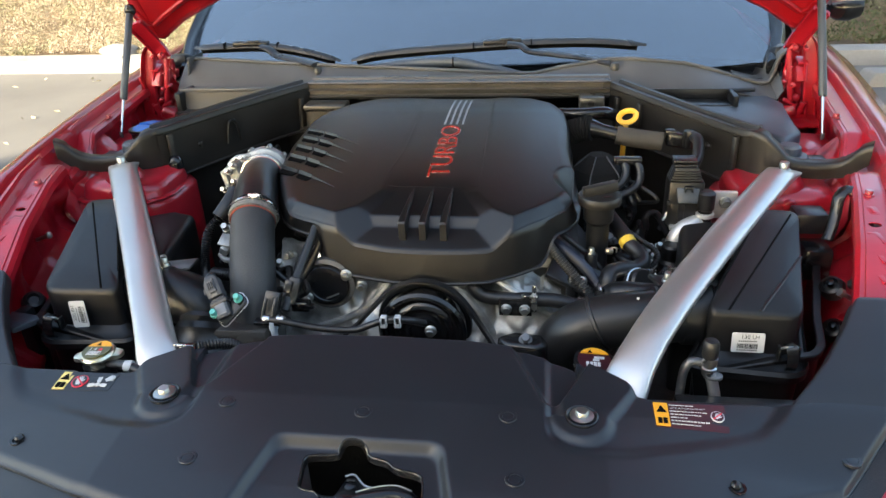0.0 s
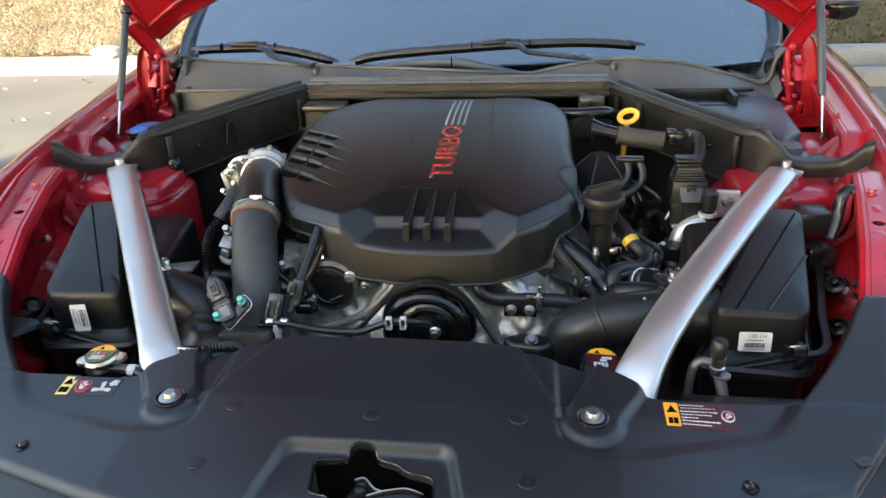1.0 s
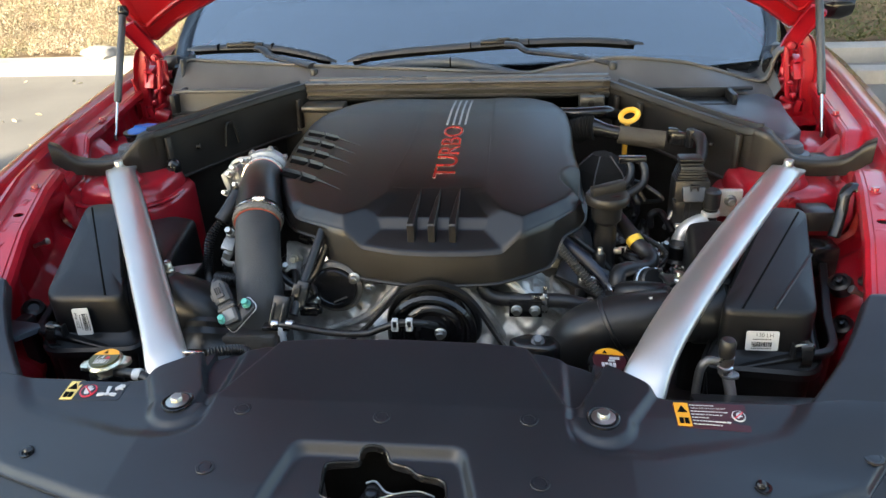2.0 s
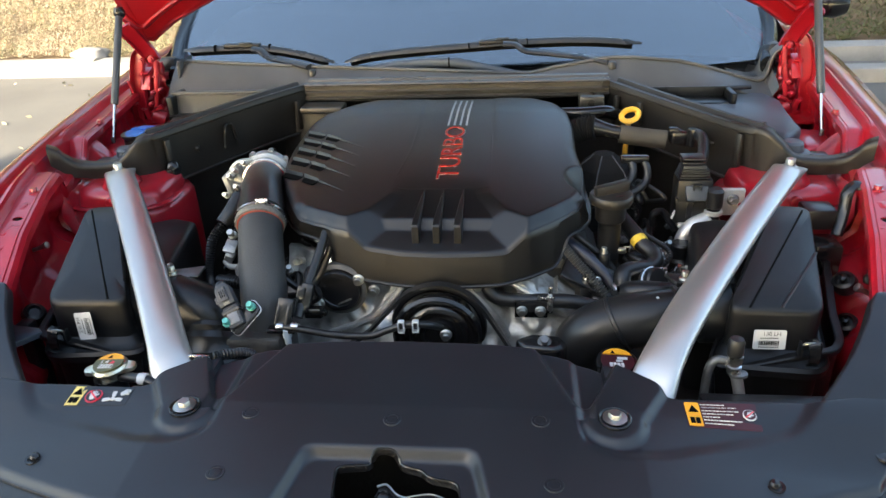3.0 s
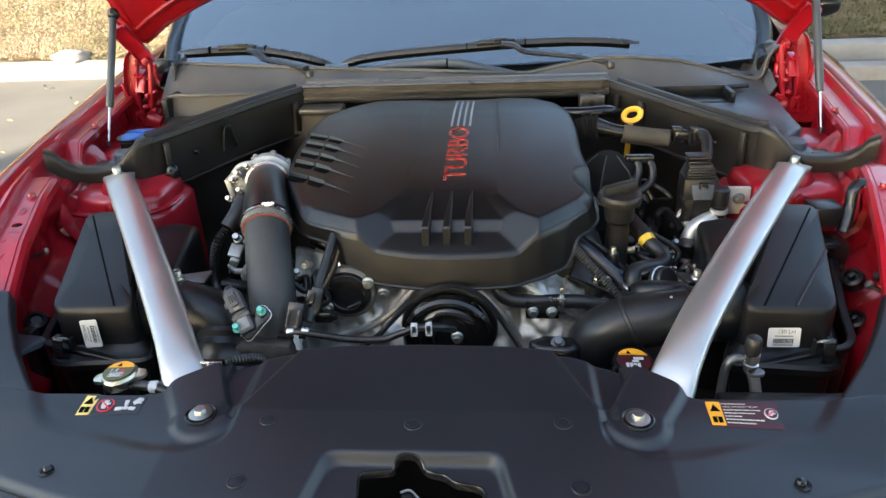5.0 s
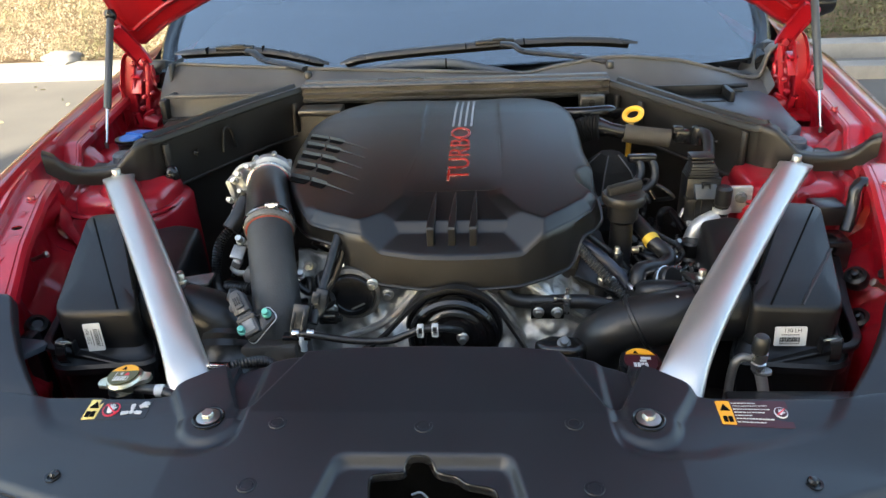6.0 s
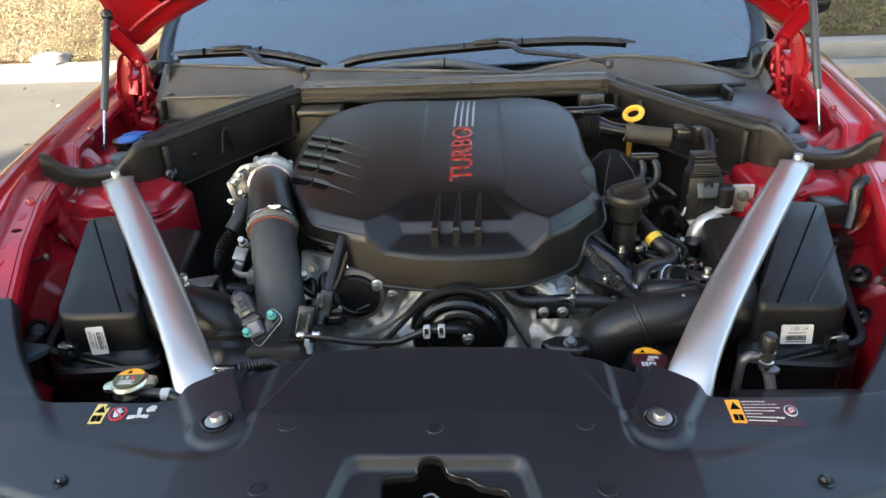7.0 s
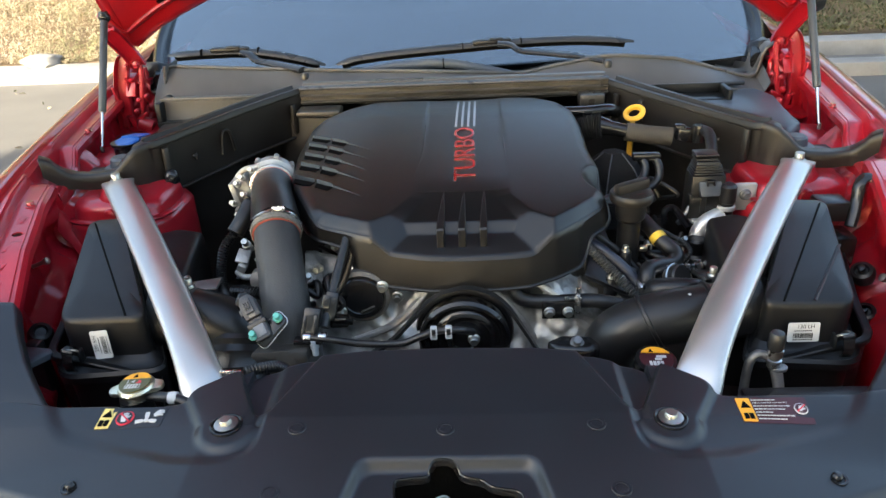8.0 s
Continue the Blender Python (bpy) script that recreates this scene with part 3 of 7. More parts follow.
part("roof", sheet(lambda u, v: (lerp(-0.66, 0.66, u) * (1 - 0.1 * v), lerp(1.95, 4.3, v), 1.37 + 0.03 * math.sin(u * math.pi) - 0.42 * max(0.0, v - 0.35) ** 1.6), 20, 20, 0.01), GLOSS, car)
part("tail", sheet(lambda u, v: (lerp(-0.88, 0.88, u), 4.32 + 0.03 * math.sin(v * 3), lerp(1.0, 0.3, v)), 10, 10, 0.01, (0, -1, 0)), RED, car)

# ---- cowl, scuttle rail and its wings ----
cowl = thing("cowl_panel", (0, 0.95, 0.93), "grey-black plastic cowl panel below the windscreen", "cowl panel")
CX = (-0.66, -0.63, -0.5, -0.32, -0.07, 0.10, 0.16, 0.22, 0.324, 0.374, 0.424, 0.483, 0.543, 0.587, 0.644, 0.672, 0.68)
CZ = (0.972, 0.983, 0.978, 0.971, 0.961, 0.951, 0.949, 0.962, 0.977, 0.976, 0.970, 0.963, 0.947, 0.933, 0.917, 0.917, 0.945)


def cowl_sheet():
    def f(u, v):
        x = lerp(-0.665, 0.68, u)
        top = track(CX, CZ, x)
        if v < 0.7:
            w = v / 0.7
            return x, lerp(0.915, 0.985, w) + 0.05 * (abs(x) / 0.68) ** 2, lerp(min(0.915, top - 0.02), top, w ** 0.8)
        w = (v - 0.7) / 0.3
        return x, 0.985 + 0.012 * math.sin(w * 1.5) + 0.05 * (abs(x) / 0.68) ** 2 + 0.14 * w * w, top + 0.003 * math.sin(w * 3.1) - 0.03 * w
    return sheet(f, 120, 20, 0.003)


part("panel", cowl_sheet(), COWL, cowl, "", 50)
part("rim_bead", sweep([Vector((x, 0.984 + 0.05 * (abs(x) / 0.68) ** 2, track(CX, CZ, x) + 0.001)) for x in [lerp(-0.66, 0.675, k / 90) for k in range(91)]], ring(0.0042, 8)), COWL, cowl, "", 60)
rail = thing("scuttle_rail", (0, 0.9, 0.9), "black plastic bulkhead trim with two splayed wings", "engine bay trim")


RAIL = ((-0.004, 0.926), (-0.005, 0.929), (-0.002, 0.931), (0.004, 0.9315), (0.004, 0.937), (-0.003, 0.9385), (-0.004, 0.941), (-0.002, 0.943), (0.002, 0.944), (0.002, 0.9515), (-0.003, 0.953), (-0.004, 0.956), (-0.002, 0.959), (0.004, 0.9605), (0.012, 0.9595), (0.014, 0.954), (0.031, 0.954), (0.034, 0.960), (0.043, 0.961), (0.046, 0.957), (0.046, 0.945), (0.012, 0.938), (0.010, 0.926))
g = Geo()
for x in (-0.318, 0.318):
    g.v += [(x, 0.885 + q, z) for q, z in RAIL]
g.f = [(j, (j + 1) % len(RAIL), len(RAIL) + (j + 1) % len(RAIL), len(RAIL) + j) for j in range(len(RAIL))] + [tuple(range(len(RAIL)))[::-1], tuple(range(len(RAIL), 2 * len(RAIL)))]
part("rail", g, RAILP, rail, "", 20)
for sx in (-1, 1):
    line = spline([(sx * 0.318, 0.892, 0.955 - 0.002 * sx), (sx * 0.40, 0.782, 0.948 - 0.004 * sx), (sx * 0.497, 0.622, 0.944 - 0.002 * sx), (sx * 0.522, 0.590, 0.944), (sx * 0.539, 0.576, 0.939), (sx * 0.554, 0.570, 0.927), (sx * 0.570, 0.564, 0.911), (sx * 0.585, 0.561, 0.903), (sx * 0.615, 0.556, 0.901), (sx * 0.642, 0.550, 0.905), (sx * 0.657, 0.544, 0.916), (sx * 0.668, 0.538, 0.932), (sx * 0.683, 0.531, 0.942)], 8)

    def wing_section(f, i, s=sx):
        k = f * 12
        h = track((0, 2.6, 3.2, 4, 5, 6, 7, 9, 10, 11, 12), (0.100, 0.097, 0.094, 0.085, 0.066, 0.040, 0.026, 0.026, 0.034, 0.040, 0.034), k)
        if k < 2.9:
            return [(s * a, b) for a, b in ((0, -h), (-0.001, -0.013), (-0.003, -0.011), (-0.003, -0.004), (0.0, 0.0), (0.007, 0.0), (0.009, -0.005), (0.022, -0.005), (0.025, 0.002), (0.033, 0.002), (0.034, -0.005), (0.005, -h))]
        return [(s * a, b) for a, b in ((0, -h), (-0.001, -0.013), (-0.001, -0.009), (0.0, -0.004), (0.0025, -0.0008), (0.006, 0.0), (0.011, 0.0), (0.020, 0.0), (0.025, -0.001), (0.028, -0.004), (0.029, -0.009), (0.006, -h))]
    part("lower_wall", sheet(lambda u, v, s=sx: (s * lerp(0.33, 0.505, u), lerp(0.922, 0.672, u) + 0.006 * noise.noise((u * 7, v * 4, s)), lerp(0.60, 0.90, v)), 40, 24, 0.004, (0, 1, 0)), DUSTY, rail, "", 60)
    foot_line = [p + Vector((sx * -0.004, -0.003, -0.0965)) for p in line[: len(line) // 4]]
    part("lower_bead", sweep(foot_line, ring(0.0032, 8)), DUSTY, rail, "", 60)
    part("wing", sweep(line, wing_section, up=Vector((0, 0, 1)), plumb=True), DUSTY, rail, "", 40)


# ---- the radiator cover ----
shroud = thing("radiator_cover", (0, 0, 0.82), "satin black plastic radiator cover across the nose", "radiator cover")
RX = (0.0, 0.10, 0.17, 0.214, 0.254, 0.288, 0.30, 0.45, 0.47, 0.66)
RY = (0.150, 0.147, 0.137, 0.119, 0.090, 0.062, 0.058, 0.058, 0.062, 0.10)


def shroud_rear(x):
    notch = 0.009 * step(-0.306, -0.318, x) * step(-0.366, -0.352, x)
    return track(RX, RY, abs(x)) - notch


def shroud_front(x):
    return nose(x)


def trap(x, y, half, grow, y0):
    """How deep inside a trapezium that widens to the front from y0."""
    a, b, k = half + grow * (y0 - y) - abs(x), y0 - y, 0.014
    return min(a, b) - max(0.0, k - abs(a - b)) ** 2 / (4 * k)


BROW = [p.to_tuple() for p in spline([(x, y, 0) for x, y in ((0.19, -0.010), (0.205, -0.024), (0.222, -0.032), (0.240, -0.034), (0.271, -0.031), (0.302, -0.021), (0.330, -0.013), (0.376, 0.000), (0.405, 0.010), (0.424, 0.028), (0.442, 0.056), (0.473, 0.110))], 6)]
BROW_X, BROW_Y = [p[0] for p in BROW], [p[1] for p in BROW]


def brow(ax):
    """Where the front field steps down to the labels."""
    return track(BROW_X, BROW_Y, ax)


def shroud_height(x, y):
    ax = abs(x)
    z = 0.822 - 0.10 * max(0.0, 0.02 - y) - 0.3 * max(0.0, -0.09 - y) ** 1.4 - 0.12 * max(0.0, ax - 0.25) * step(0.06, -0.04, y)
    z -= 0.006 * step(0.014, 0.0, y - nose(x)) ** 2
    # sunk triangles between the middle field and the bolt bulges
    field = 0.188 - 0.38 * max(0.0, y - 0.030)
    strip = 0.2045 + 0.46 * max(0.0, y - 0.030)
    z -= 0.008 * step(-0.002, 0.008, ax - field) * step(0.028, 0.033, y) * step(0.0035, -0.0005, ax - strip)
    # the field with the warning labels lies a soft step below the front
    slope = (brow(ax + 0.004) - brow(ax - 0.004)) / 0.008
    low = step(-0.010, 0.010, (y - brow(ax)) / math.sqrt(1 + slope * slope)) * step(0.188, 0.20, ax)
    # bulges round the two bolts, open to the rear
    d = math.hypot(ax - 0.227, y - 0.009) - 0.033 if y < 0.009 else max(0.194, strip) - ax if ax < 0.227 else ax - 0.260 - 0.60 * (y - 0.009) * step(0.10, 0.05, y)
    bulge = step(0.0005, -0.0035, d) if ax < 0.227 and y > 0.030 else step(0.004, -0.007, d)
    z += 0.0015 * bulge - 0.0045 * low * (1 - bulge)
    # round rear lip
    z -= 0.013 * step(0.014, 0.0, shroud_rear(x) - y) ** 2 * step(-0.004, 0.006, d)
    # trapezium recess with the latch opening
    z -= 0.011 * step(0.0, 0.011, trap(x - 0.002, y, 0.089, 0.24, -0.0345))
    return z


def shroud_point(u, v):
    x = lerp(-0.548, 0.548, u)
    y = lerp(shroud_front(x), shroud_rear(x), v)
    return x, y, shroud_height(x, y)


hole = [(-0.046, -0.093), (-0.047, -0.079), (-0.050, -0.056), (-0.045, -0.051), (-0.018, -0.049), (-0.016, -0.046), (-0.0145, -0.041), (-0.009, -0.0365), (0.006, -0.0370), (0.012, -0.041), (0.015, -0.046), (0.021, -0.050), (0.037, -0.053), (0.045, -0.062), (0.068, -0.065), (0.076, -0.072), (0.080, -0.15), (-0.015, -0.15), (-0.018, -0.095)]


for turn in range(2):
    hole = [tuple(lerp(hole[k - 1][c], hole[k][c], f) for c in (0, 1)) for k in range(len(hole)) for f in (0.25, 0.75)]


def in_hole(x, y):
    c = False
    for k in range(len(hole)):
        (x0, y0), (x1, y1) = hole[k - 1], hole[k]
        if (y0 > y) != (y1 > y) and x < x0 + (y - y0) * (x1 - x0) / (y1 - y0):
            c = not c
    return c


def at_hole(x, y):
    """The nearest place on the opening's outline."""
    best = None
    for k in range(len(hole)):
        a, b, p = Vector(hole[k - 1]), Vector(hole[k]), Vector((x, y))
        t = min(1.0, max(0.0, (p - a).dot(b - a) / (b - a).length_squared))
        q = a.lerp(b, t)
        if best is None or (q - p).length < (best - p).length:
            best = q
    return best


def panel_sheet(nu, nv):
    """The cover's grid without the cells over the latch; the border is drawn to the opening's outline."""
    gone = {(i, j) for j in range(nv) for i in range(nu) if in_hole(*shroud_point((i + 0.5) / nu, (j + 0.5) / nv)[:2])}
    edge = set()
    for j in range(nv + 1):
        for i in range(nu + 1):
            near = [(a, b) in gone for a in (i - 1, i) for b in (j - 1, j)]
            if any(near) and not all(near):
                edge.add((i, j))

    def f(u, v):
        x, y, z = shroud_point(u, v)
        if (round(u * nu), round(v * nv)) in edge:
            x, y = at_hole(x, y)
        return x, y, shroud_height(x, y)
    return sheet(f, nu, nv, 0.003, keep=lambda u, v: (int(u * nu), int(v * nv)) not in gone)


part("panel", panel_sheet(560, 150), PANEL, shroud, "", 60)
part("edge_seal", sheet(lambda u, v: (lerp(-0.545, 0.545, u), nose(lerp(-0.545, 0.545, u)) + 0.004 - 0.036 * v, shroud_height(lerp(-0.545, 0.545, u), nose(lerp(-0.545, 0.545, u)) + 0.004) - 0.006 - 0.010 * v), 90, 8, 0.004), RUBBER, shroud, "dull black rubber edge strip", 60)
lip = [Vector((x, y, shroud_height(x, y) - 0.004)) for x, y in hole]
part("opening_lip", sweep(lip + lip[:1], [(-0.0014, -0.004), (0.0014, -0.004), (0.0014, 0.0034), (0.0006, 0.0044), (-0.0006, 0.0044), (-0.0014, 0.0034)], up=Vector((0, 0, 1))), GLOSS, shroud)


# ---- strut braces ----
def brace(sx):
    th = thing("strut_brace", (sx * 0.56, 0.528, 0.90), "silver painted strut brace bar running from tower to nose", "strut brace", "pair of strut braces")
    path = spline([(sx * 0.566, 0.545, 0.893), (sx * 0.545, 0.507, 0.897), (sx * 0.52, 0.468, 0.895), (sx * 0.44, 0.345, 0.879), (sx * 0.34, 0.187, 0.850), (sx * 0.296, 0.115, 0.823), (sx * 0.279, 0.085, 0.798), (sx * 0.262, 0.055, 0.762), (sx * 0.25, 0.035, 0.73)], 8)

    def sec(f, i):
        flat = step(0.13, 0.03, f)
        w = lerp(0.0235, 0.0258, flat) + 0.0038 * step(0.55, 0.80, f)
        h = lerp(0.012, 0.003, flat)
        out = []
        for j in range(28):
            q = 2 * math.pi * j / 28
            a, b = math.copysign(abs(math.cos(q)) ** 0.45, math.cos(q)), math.copysign(abs(math.sin(q)) ** 0.7, math.sin(q))
            out.append((a * w, h * (0.72 * b + 0.28 * (1 - a * a) if b > 0 else 0.6 * b)))
        return out
    part("bar", sweep(path, sec, up=Vector((0, 0, 1))), SILVER, th, "", 60)
    part("nut", bolt((sx * 0.558, 0.528, 0.898), 0.008, None, 1.5, 0.012), STEEL, th, "zinc flange nut")


for sx in (-1, 1):
    brace(sx)


# ---- the engine cover ----
cover = thing("engine_cover", (0.01, 0.55, 0.85), "black grained plastic engine cover with red lettering", "engine cover")
EC = 0.016


def soft_min(a, b, k=0.004):
    h = max(0.0, k - abs(a - b)) / k
    return min(a, b) - h * h * k * 0.25


def soft_max(a, b, k=0.004):
    return -soft_min(-a, -b, k)


def top_height(x, y, drop=0.0):
    """Height of the cover's top: crowned sides, a sunk middle that ends in a scoop, and a notch beside the oil filler."""
    a = abs(x - EC)
    z = 0.8735 + 0.101 * y - 0.75 * max(0.0, a - 0.12) ** 2 - 0.46 * max(0.0, y - 0.70) ** 1.6
    z -= 0.0012 * step(0.070, 0.064, abs(x - 0.022)) * step(0.50, 0.60, y)
    crease = lerp(0.101, 0.072, min(1.0, max(0.0, (y - 0.338) / 0.055)))
    middle = soft_min(z, 0.8965 + 0.262 * (y - 0.345), 0.006)
    z = lerp(z, middle, min(1.0, max(0.0, (crease + 0.001 - a) / 0.021))) - drop
    if y < 0.40 and a < 0.17:
        floor_ = 0.8815 + 0.43 * (y - 0.329)
        wall = 0.8815 + 1.25 * (y - 0.329)
        side = 0.8825 + 0.56 * (a - 0.0755) + 0.90 * (y - 0.329)
        z = soft_min(z, soft_max(soft_max(floor_, wall, 0.0015), side, 0.0015), 0.002)
    r = math.hypot(x - 0.246, (y - 0.450) * 0.92)
    if r < 0.05:
        z -= min(0.042, soft_max(0.0, 1.5 * (0.0455 - r), 0.003))
    return z


# edge all round: lip across, lip along, hem across, hem along, hem height
RIM = ((0.018, 0.288, 0.018, 0.283, 0.8155), (0.080, 0.2895, 0.080, 0.286, 0.817), (0.109, 0.2925, 0.110, 0.288, 0.8185), (0.148, 0.306, 0.150, 0.304, 0.823), (0.178, 0.334, 0.182, 0.322, 0.828), (0.190, 0.346, 0.192, 0.338, 0.836), (0.198, 0.355, 0.200, 0.352, 0.861), (0.217, 0.376, 0.224, 0.374, 0.864),
       (0.229, 0.405, 0.236, 0.402, 0.863), (0.233, 0.45, 0.241, 0.45, 0.862), (0.232, 0.50, 0.239, 0.50, 0.866), (0.226, 0.56, 0.233, 0.56, 0.872), (0.228, 0.66, 0.234, 0.66, 0.878), (0.222, 0.73, 0.228, 0.733, 0.88), (0.204, 0.785, 0.208, 0.790, 0.885), (0.165, 0.823, 0.168, 0.828, 0.885),
       (0.115, 0.836, 0.115, 0.841, 0.885), (0.03, 0.826, 0.03, 0.831, 0.885), (-0.10, 0.832, -0.10, 0.837, 0.885), (-0.152, 0.838, -0.154, 0.843, 0.885), (-0.205, 0.805, -0.210, 0.809, 0.885), (-0.246, 0.755, -0.253, 0.758, 0.88),
       (-0.260, 0.70, -0.267, 0.70, 0.878), (-0.265, 0.60, -0.272, 0.60, 0.872), (-0.258, 0.51, -0.266, 0.509, 0.868), (-0.232, 0.440, -0.238, 0.438, 0.867), (-0.205, 0.378, -0.208, 0.376, 0.866), (-0.190, 0.352, -0.190, 0.354, 0.865),
       (-0.158, 0.331, -0.158, 0.339, 0.863), (-0.144, 0.325, -0.143, 0.329, 0.859), (-0.137, 0.321, -0.137, 0.322, 0.840), (-0.131, 0.317, -0.130, 0.308, 0.826), (-0.114, 0.310, -0.114, 0.304, 0.822), (-0.078, 0.2985, -0.078, 0.294, 0.819), (-0.03, 0.290, -0.03, 0.286, 0.8165))
BEVEL = ((-180, 0.004), (-150, 0.005), (-142, 0.016), (-38, 0.016), (-24, 0.010), (0, 0.006), (90, 0.004), (180, 0.004))


def cover_shell():
    fine = []
    for i in range(len(RIM)):
        p, q = RIM[i], RIM[(i + 1) % len(RIM)]
        k = max(2, int(math.hypot(q[0] - p[0], q[1] - p[1]) / 0.0026))
        fine += [[lerp(p[c], q[c], j / k) for c in range(5)] for j in range(k)]
    for turn in range(5):
        fine = [[(fine[i - 1][c] + 2 * fine[i][c] + fine[(i + 1) % len(fine)][c]) / 4 for c in range(5)] for i in range(len(fine))]
    n, rows = len(fine), []
    out = []
    for i in range(n):
        a, b = fine[i - 1], fine[(i + 1) % n]
        out.append(Vector((b[1] - a[1], a[0] - b[0])).normalized())
    edge = np.array([(p[0], p[1]) for p in fine])
    cut_by = [track([b[0] for b in BEVEL], [b[1] for b in BEVEL], math.degrees(math.atan2(p[1] - 0.50, p[0] - EC))) for p in fine]

    def height(x, y, k):
        """The top with its chamfer towards the rim."""
        d = float(np.min(np.hypot(edge[:, 0] - x, edge[:, 1] - y)))
        return top_height(x, y, soft_max(0.0, cut_by[k] * (1 - d / 0.014), 0.0025))
    inner_f = [(0.0025 / math.hypot(p[0] - EC, p[1] - 0.56)) for p in fine]
    lip = [height(lerp(p[0], EC, f), lerp(p[1], 0.56, f), k) for k, (p, f) in enumerate(zip(fine, inner_f))]
    rows.append([(p[2] + 0.003 * d.x, p[3] + 0.003 * d.y, p[4] - 0.0025) for p, d in zip(fine, out)])
    rows.append([(p[2] + 0.0035 * d.x, p[3] + 0.0035 * d.y, p[4]) for p, d in zip(fine, out)])
    rows.append([(p[2] + 0.0022 * d.x, p[3] + 0.0022 * d.y, p[4] + 0.0014) for p, d in zip(fine, out)])
    rows.append([(p[2], p[3], p[4] + 0.0018) for p, d in zip(fine, out)])
    for f in (0.3, 0.6, 0.85, 0.97):
        rows.append([(lerp(p[2], p[0], f) + 0.001 * d.x, lerp(p[3], p[1], f) + 0.001 * d.y, lerp(p[4] + 0.0018, max(z - 0.004, p[4] + 0.003), f)) for p, d, z in zip(fine, out, lip)])
    for dist, sink in ((0.0, 0.004), (0.0008, 0.0022), (0.002, 0.0008), (0.0035, 0.0002)):
        rows.append([])
        for k, (p, z) in enumerate(zip(fine, lip)):
            f = dist / math.hypot(p[0] - EC, p[1] - 0.56)
            x, y = lerp(p[0], EC, f), lerp(p[1], 0.56, f)
            rows[-1].append((x, y, (height(x, y, k) if dist > 0.001 else z) - sink))
    f = 0.022
    while f < 0.985:
        rows.append([])
        for k, p in enumerate(fine):
            x, y = lerp(p[0], EC, f), lerp(p[1], 0.56, f)
            rows[-1].append((x, y, height(x, y, k) if f < 0.14 else top_height(x, y)))
        f += 0.006 if f < 0.52 else 0.03
    verts = [p for r in rows for p in r] + [(EC, 0.56, top_height(EC, 0.56))]
    faces = [(i * n + j, i * n + (j + 1) % n, (i + 1) * n + (j + 1) % n, (i + 1) * n + j) for i in range(len(rows) - 1) for j in range(n)]
    k = (len(rows) - 1) * n
    faces += [(k + j, k + (j + 1) % n, len(verts) - 1) for j in range(n)]
    return Geo().add(verts, faces)


part("shell", cover_shell(), COVER, cover, "", 30)
slope = math.degrees(math.atan(0.101))
for x in (-0.0112, 0.0182, 0.0476):
    def blade_ring(y, z0, z1, half, r=0.0012):
        return [(-half, y, z0), (half, y, z0), (half, y, z1 - r), (half - min(r, half * 0.6), y, z1), (-half + min(r, half * 0.6), y, z1), (-half, y, z1 - r)]
    back = top_height(x, 0.408)
    rings = [blade_ring(0.3065, 0.866, 0.897, 0.0046), blade_ring(0.3085, 0.866, 0.8995, 0.0052), blade_ring(0.325, 0.872, 0.9025, 0.0050), blade_ring(0.35, 0.880, 0.9065, 0.0040), blade_ring(0.38, 0.895, 0.9105, 0.0026), blade_ring(0.408, back - 0.004, back + 0.0006, 0.0008)]
    fin = Geo().add([(x + 0.035 * (p[1] - 0.307) + p[0], p[1], p[2]) for q in rings for p in q], [(i * 6 + j, i * 6 + (j + 1) % 6, (i + 1) * 6 + (j + 1) % 6, (i + 1) * 6 + j) for i in range(5) for j in range(6)] + [(0, 1, 2, 3, 4, 5), (35, 34, 33, 32, 31, 30)])
    part("fin", fin, COVER, cover, "", 25)
band = sheet(lambda u, v: (lerp(-0.045 - 0.006 * max(0, 0.5 - v), 0.088, u), lerp(0.408, 0.80, v), 0.0), 30, 44, 0.0008)
band.v = [(x, y, top_height(x, y) + 0.0005 + z) for x, y, z in band.v]
part("centre_band", band, WEAVE, cover, "carbon-weave centre band", 60)
words = lettering("TURBO", 1.0, 0.0, Matrix(), -0.012)
xs, ys = [p[0] for p in words.v], [p[1] for p in words.v]
fit_words = Matrix.Diagonal((0.199 / (max(xs) - min(xs)), 0.0335 / (max(ys) - min(ys)), 1, 1)) @ Matrix.Translation((-(max(xs) + min(xs)) / 2, -(max(ys) + min(ys)) / 2, 0))
tm = Matrix.Translation((0.0230, 0.5355, top_height(0.023, 0.5355) + 0.0014)) @ pose(0, 0, 0, slope, 0, 0) @ pose(0, 0, 0, 0, 0, 90.0)
part("lettering", lettering("TURBO", 1.0, 0.0011, tm @ fit_words, -0.012), LETTER, cover, "raised red TURBO lettering")
part("letter_edge", lettering("TURBO", 1.0, 0.0004, tm @ Matrix.Translation((0, 0, -0.0004)) @ fit_words, 0.002), CHROME, cover, "thin chrome edge of the lettering")
for k in range(4):
    x = 0.0085 + k * 0.0107
    g = sweep([Vector((x + 0.004 * f, lerp(0.644, 0.785, f), top_height(x, lerp(0.644, 0.785, f)) + 0.0010)) for f in (0, 0.25, 0.5, 0.75, 1)], [(-0.0020, 0), (0.0020, 0), (0.0017, 0.001), (-0.0017, 0.001)])
    part("stripe", g, STRIPE, cover, "thin silver stripe")


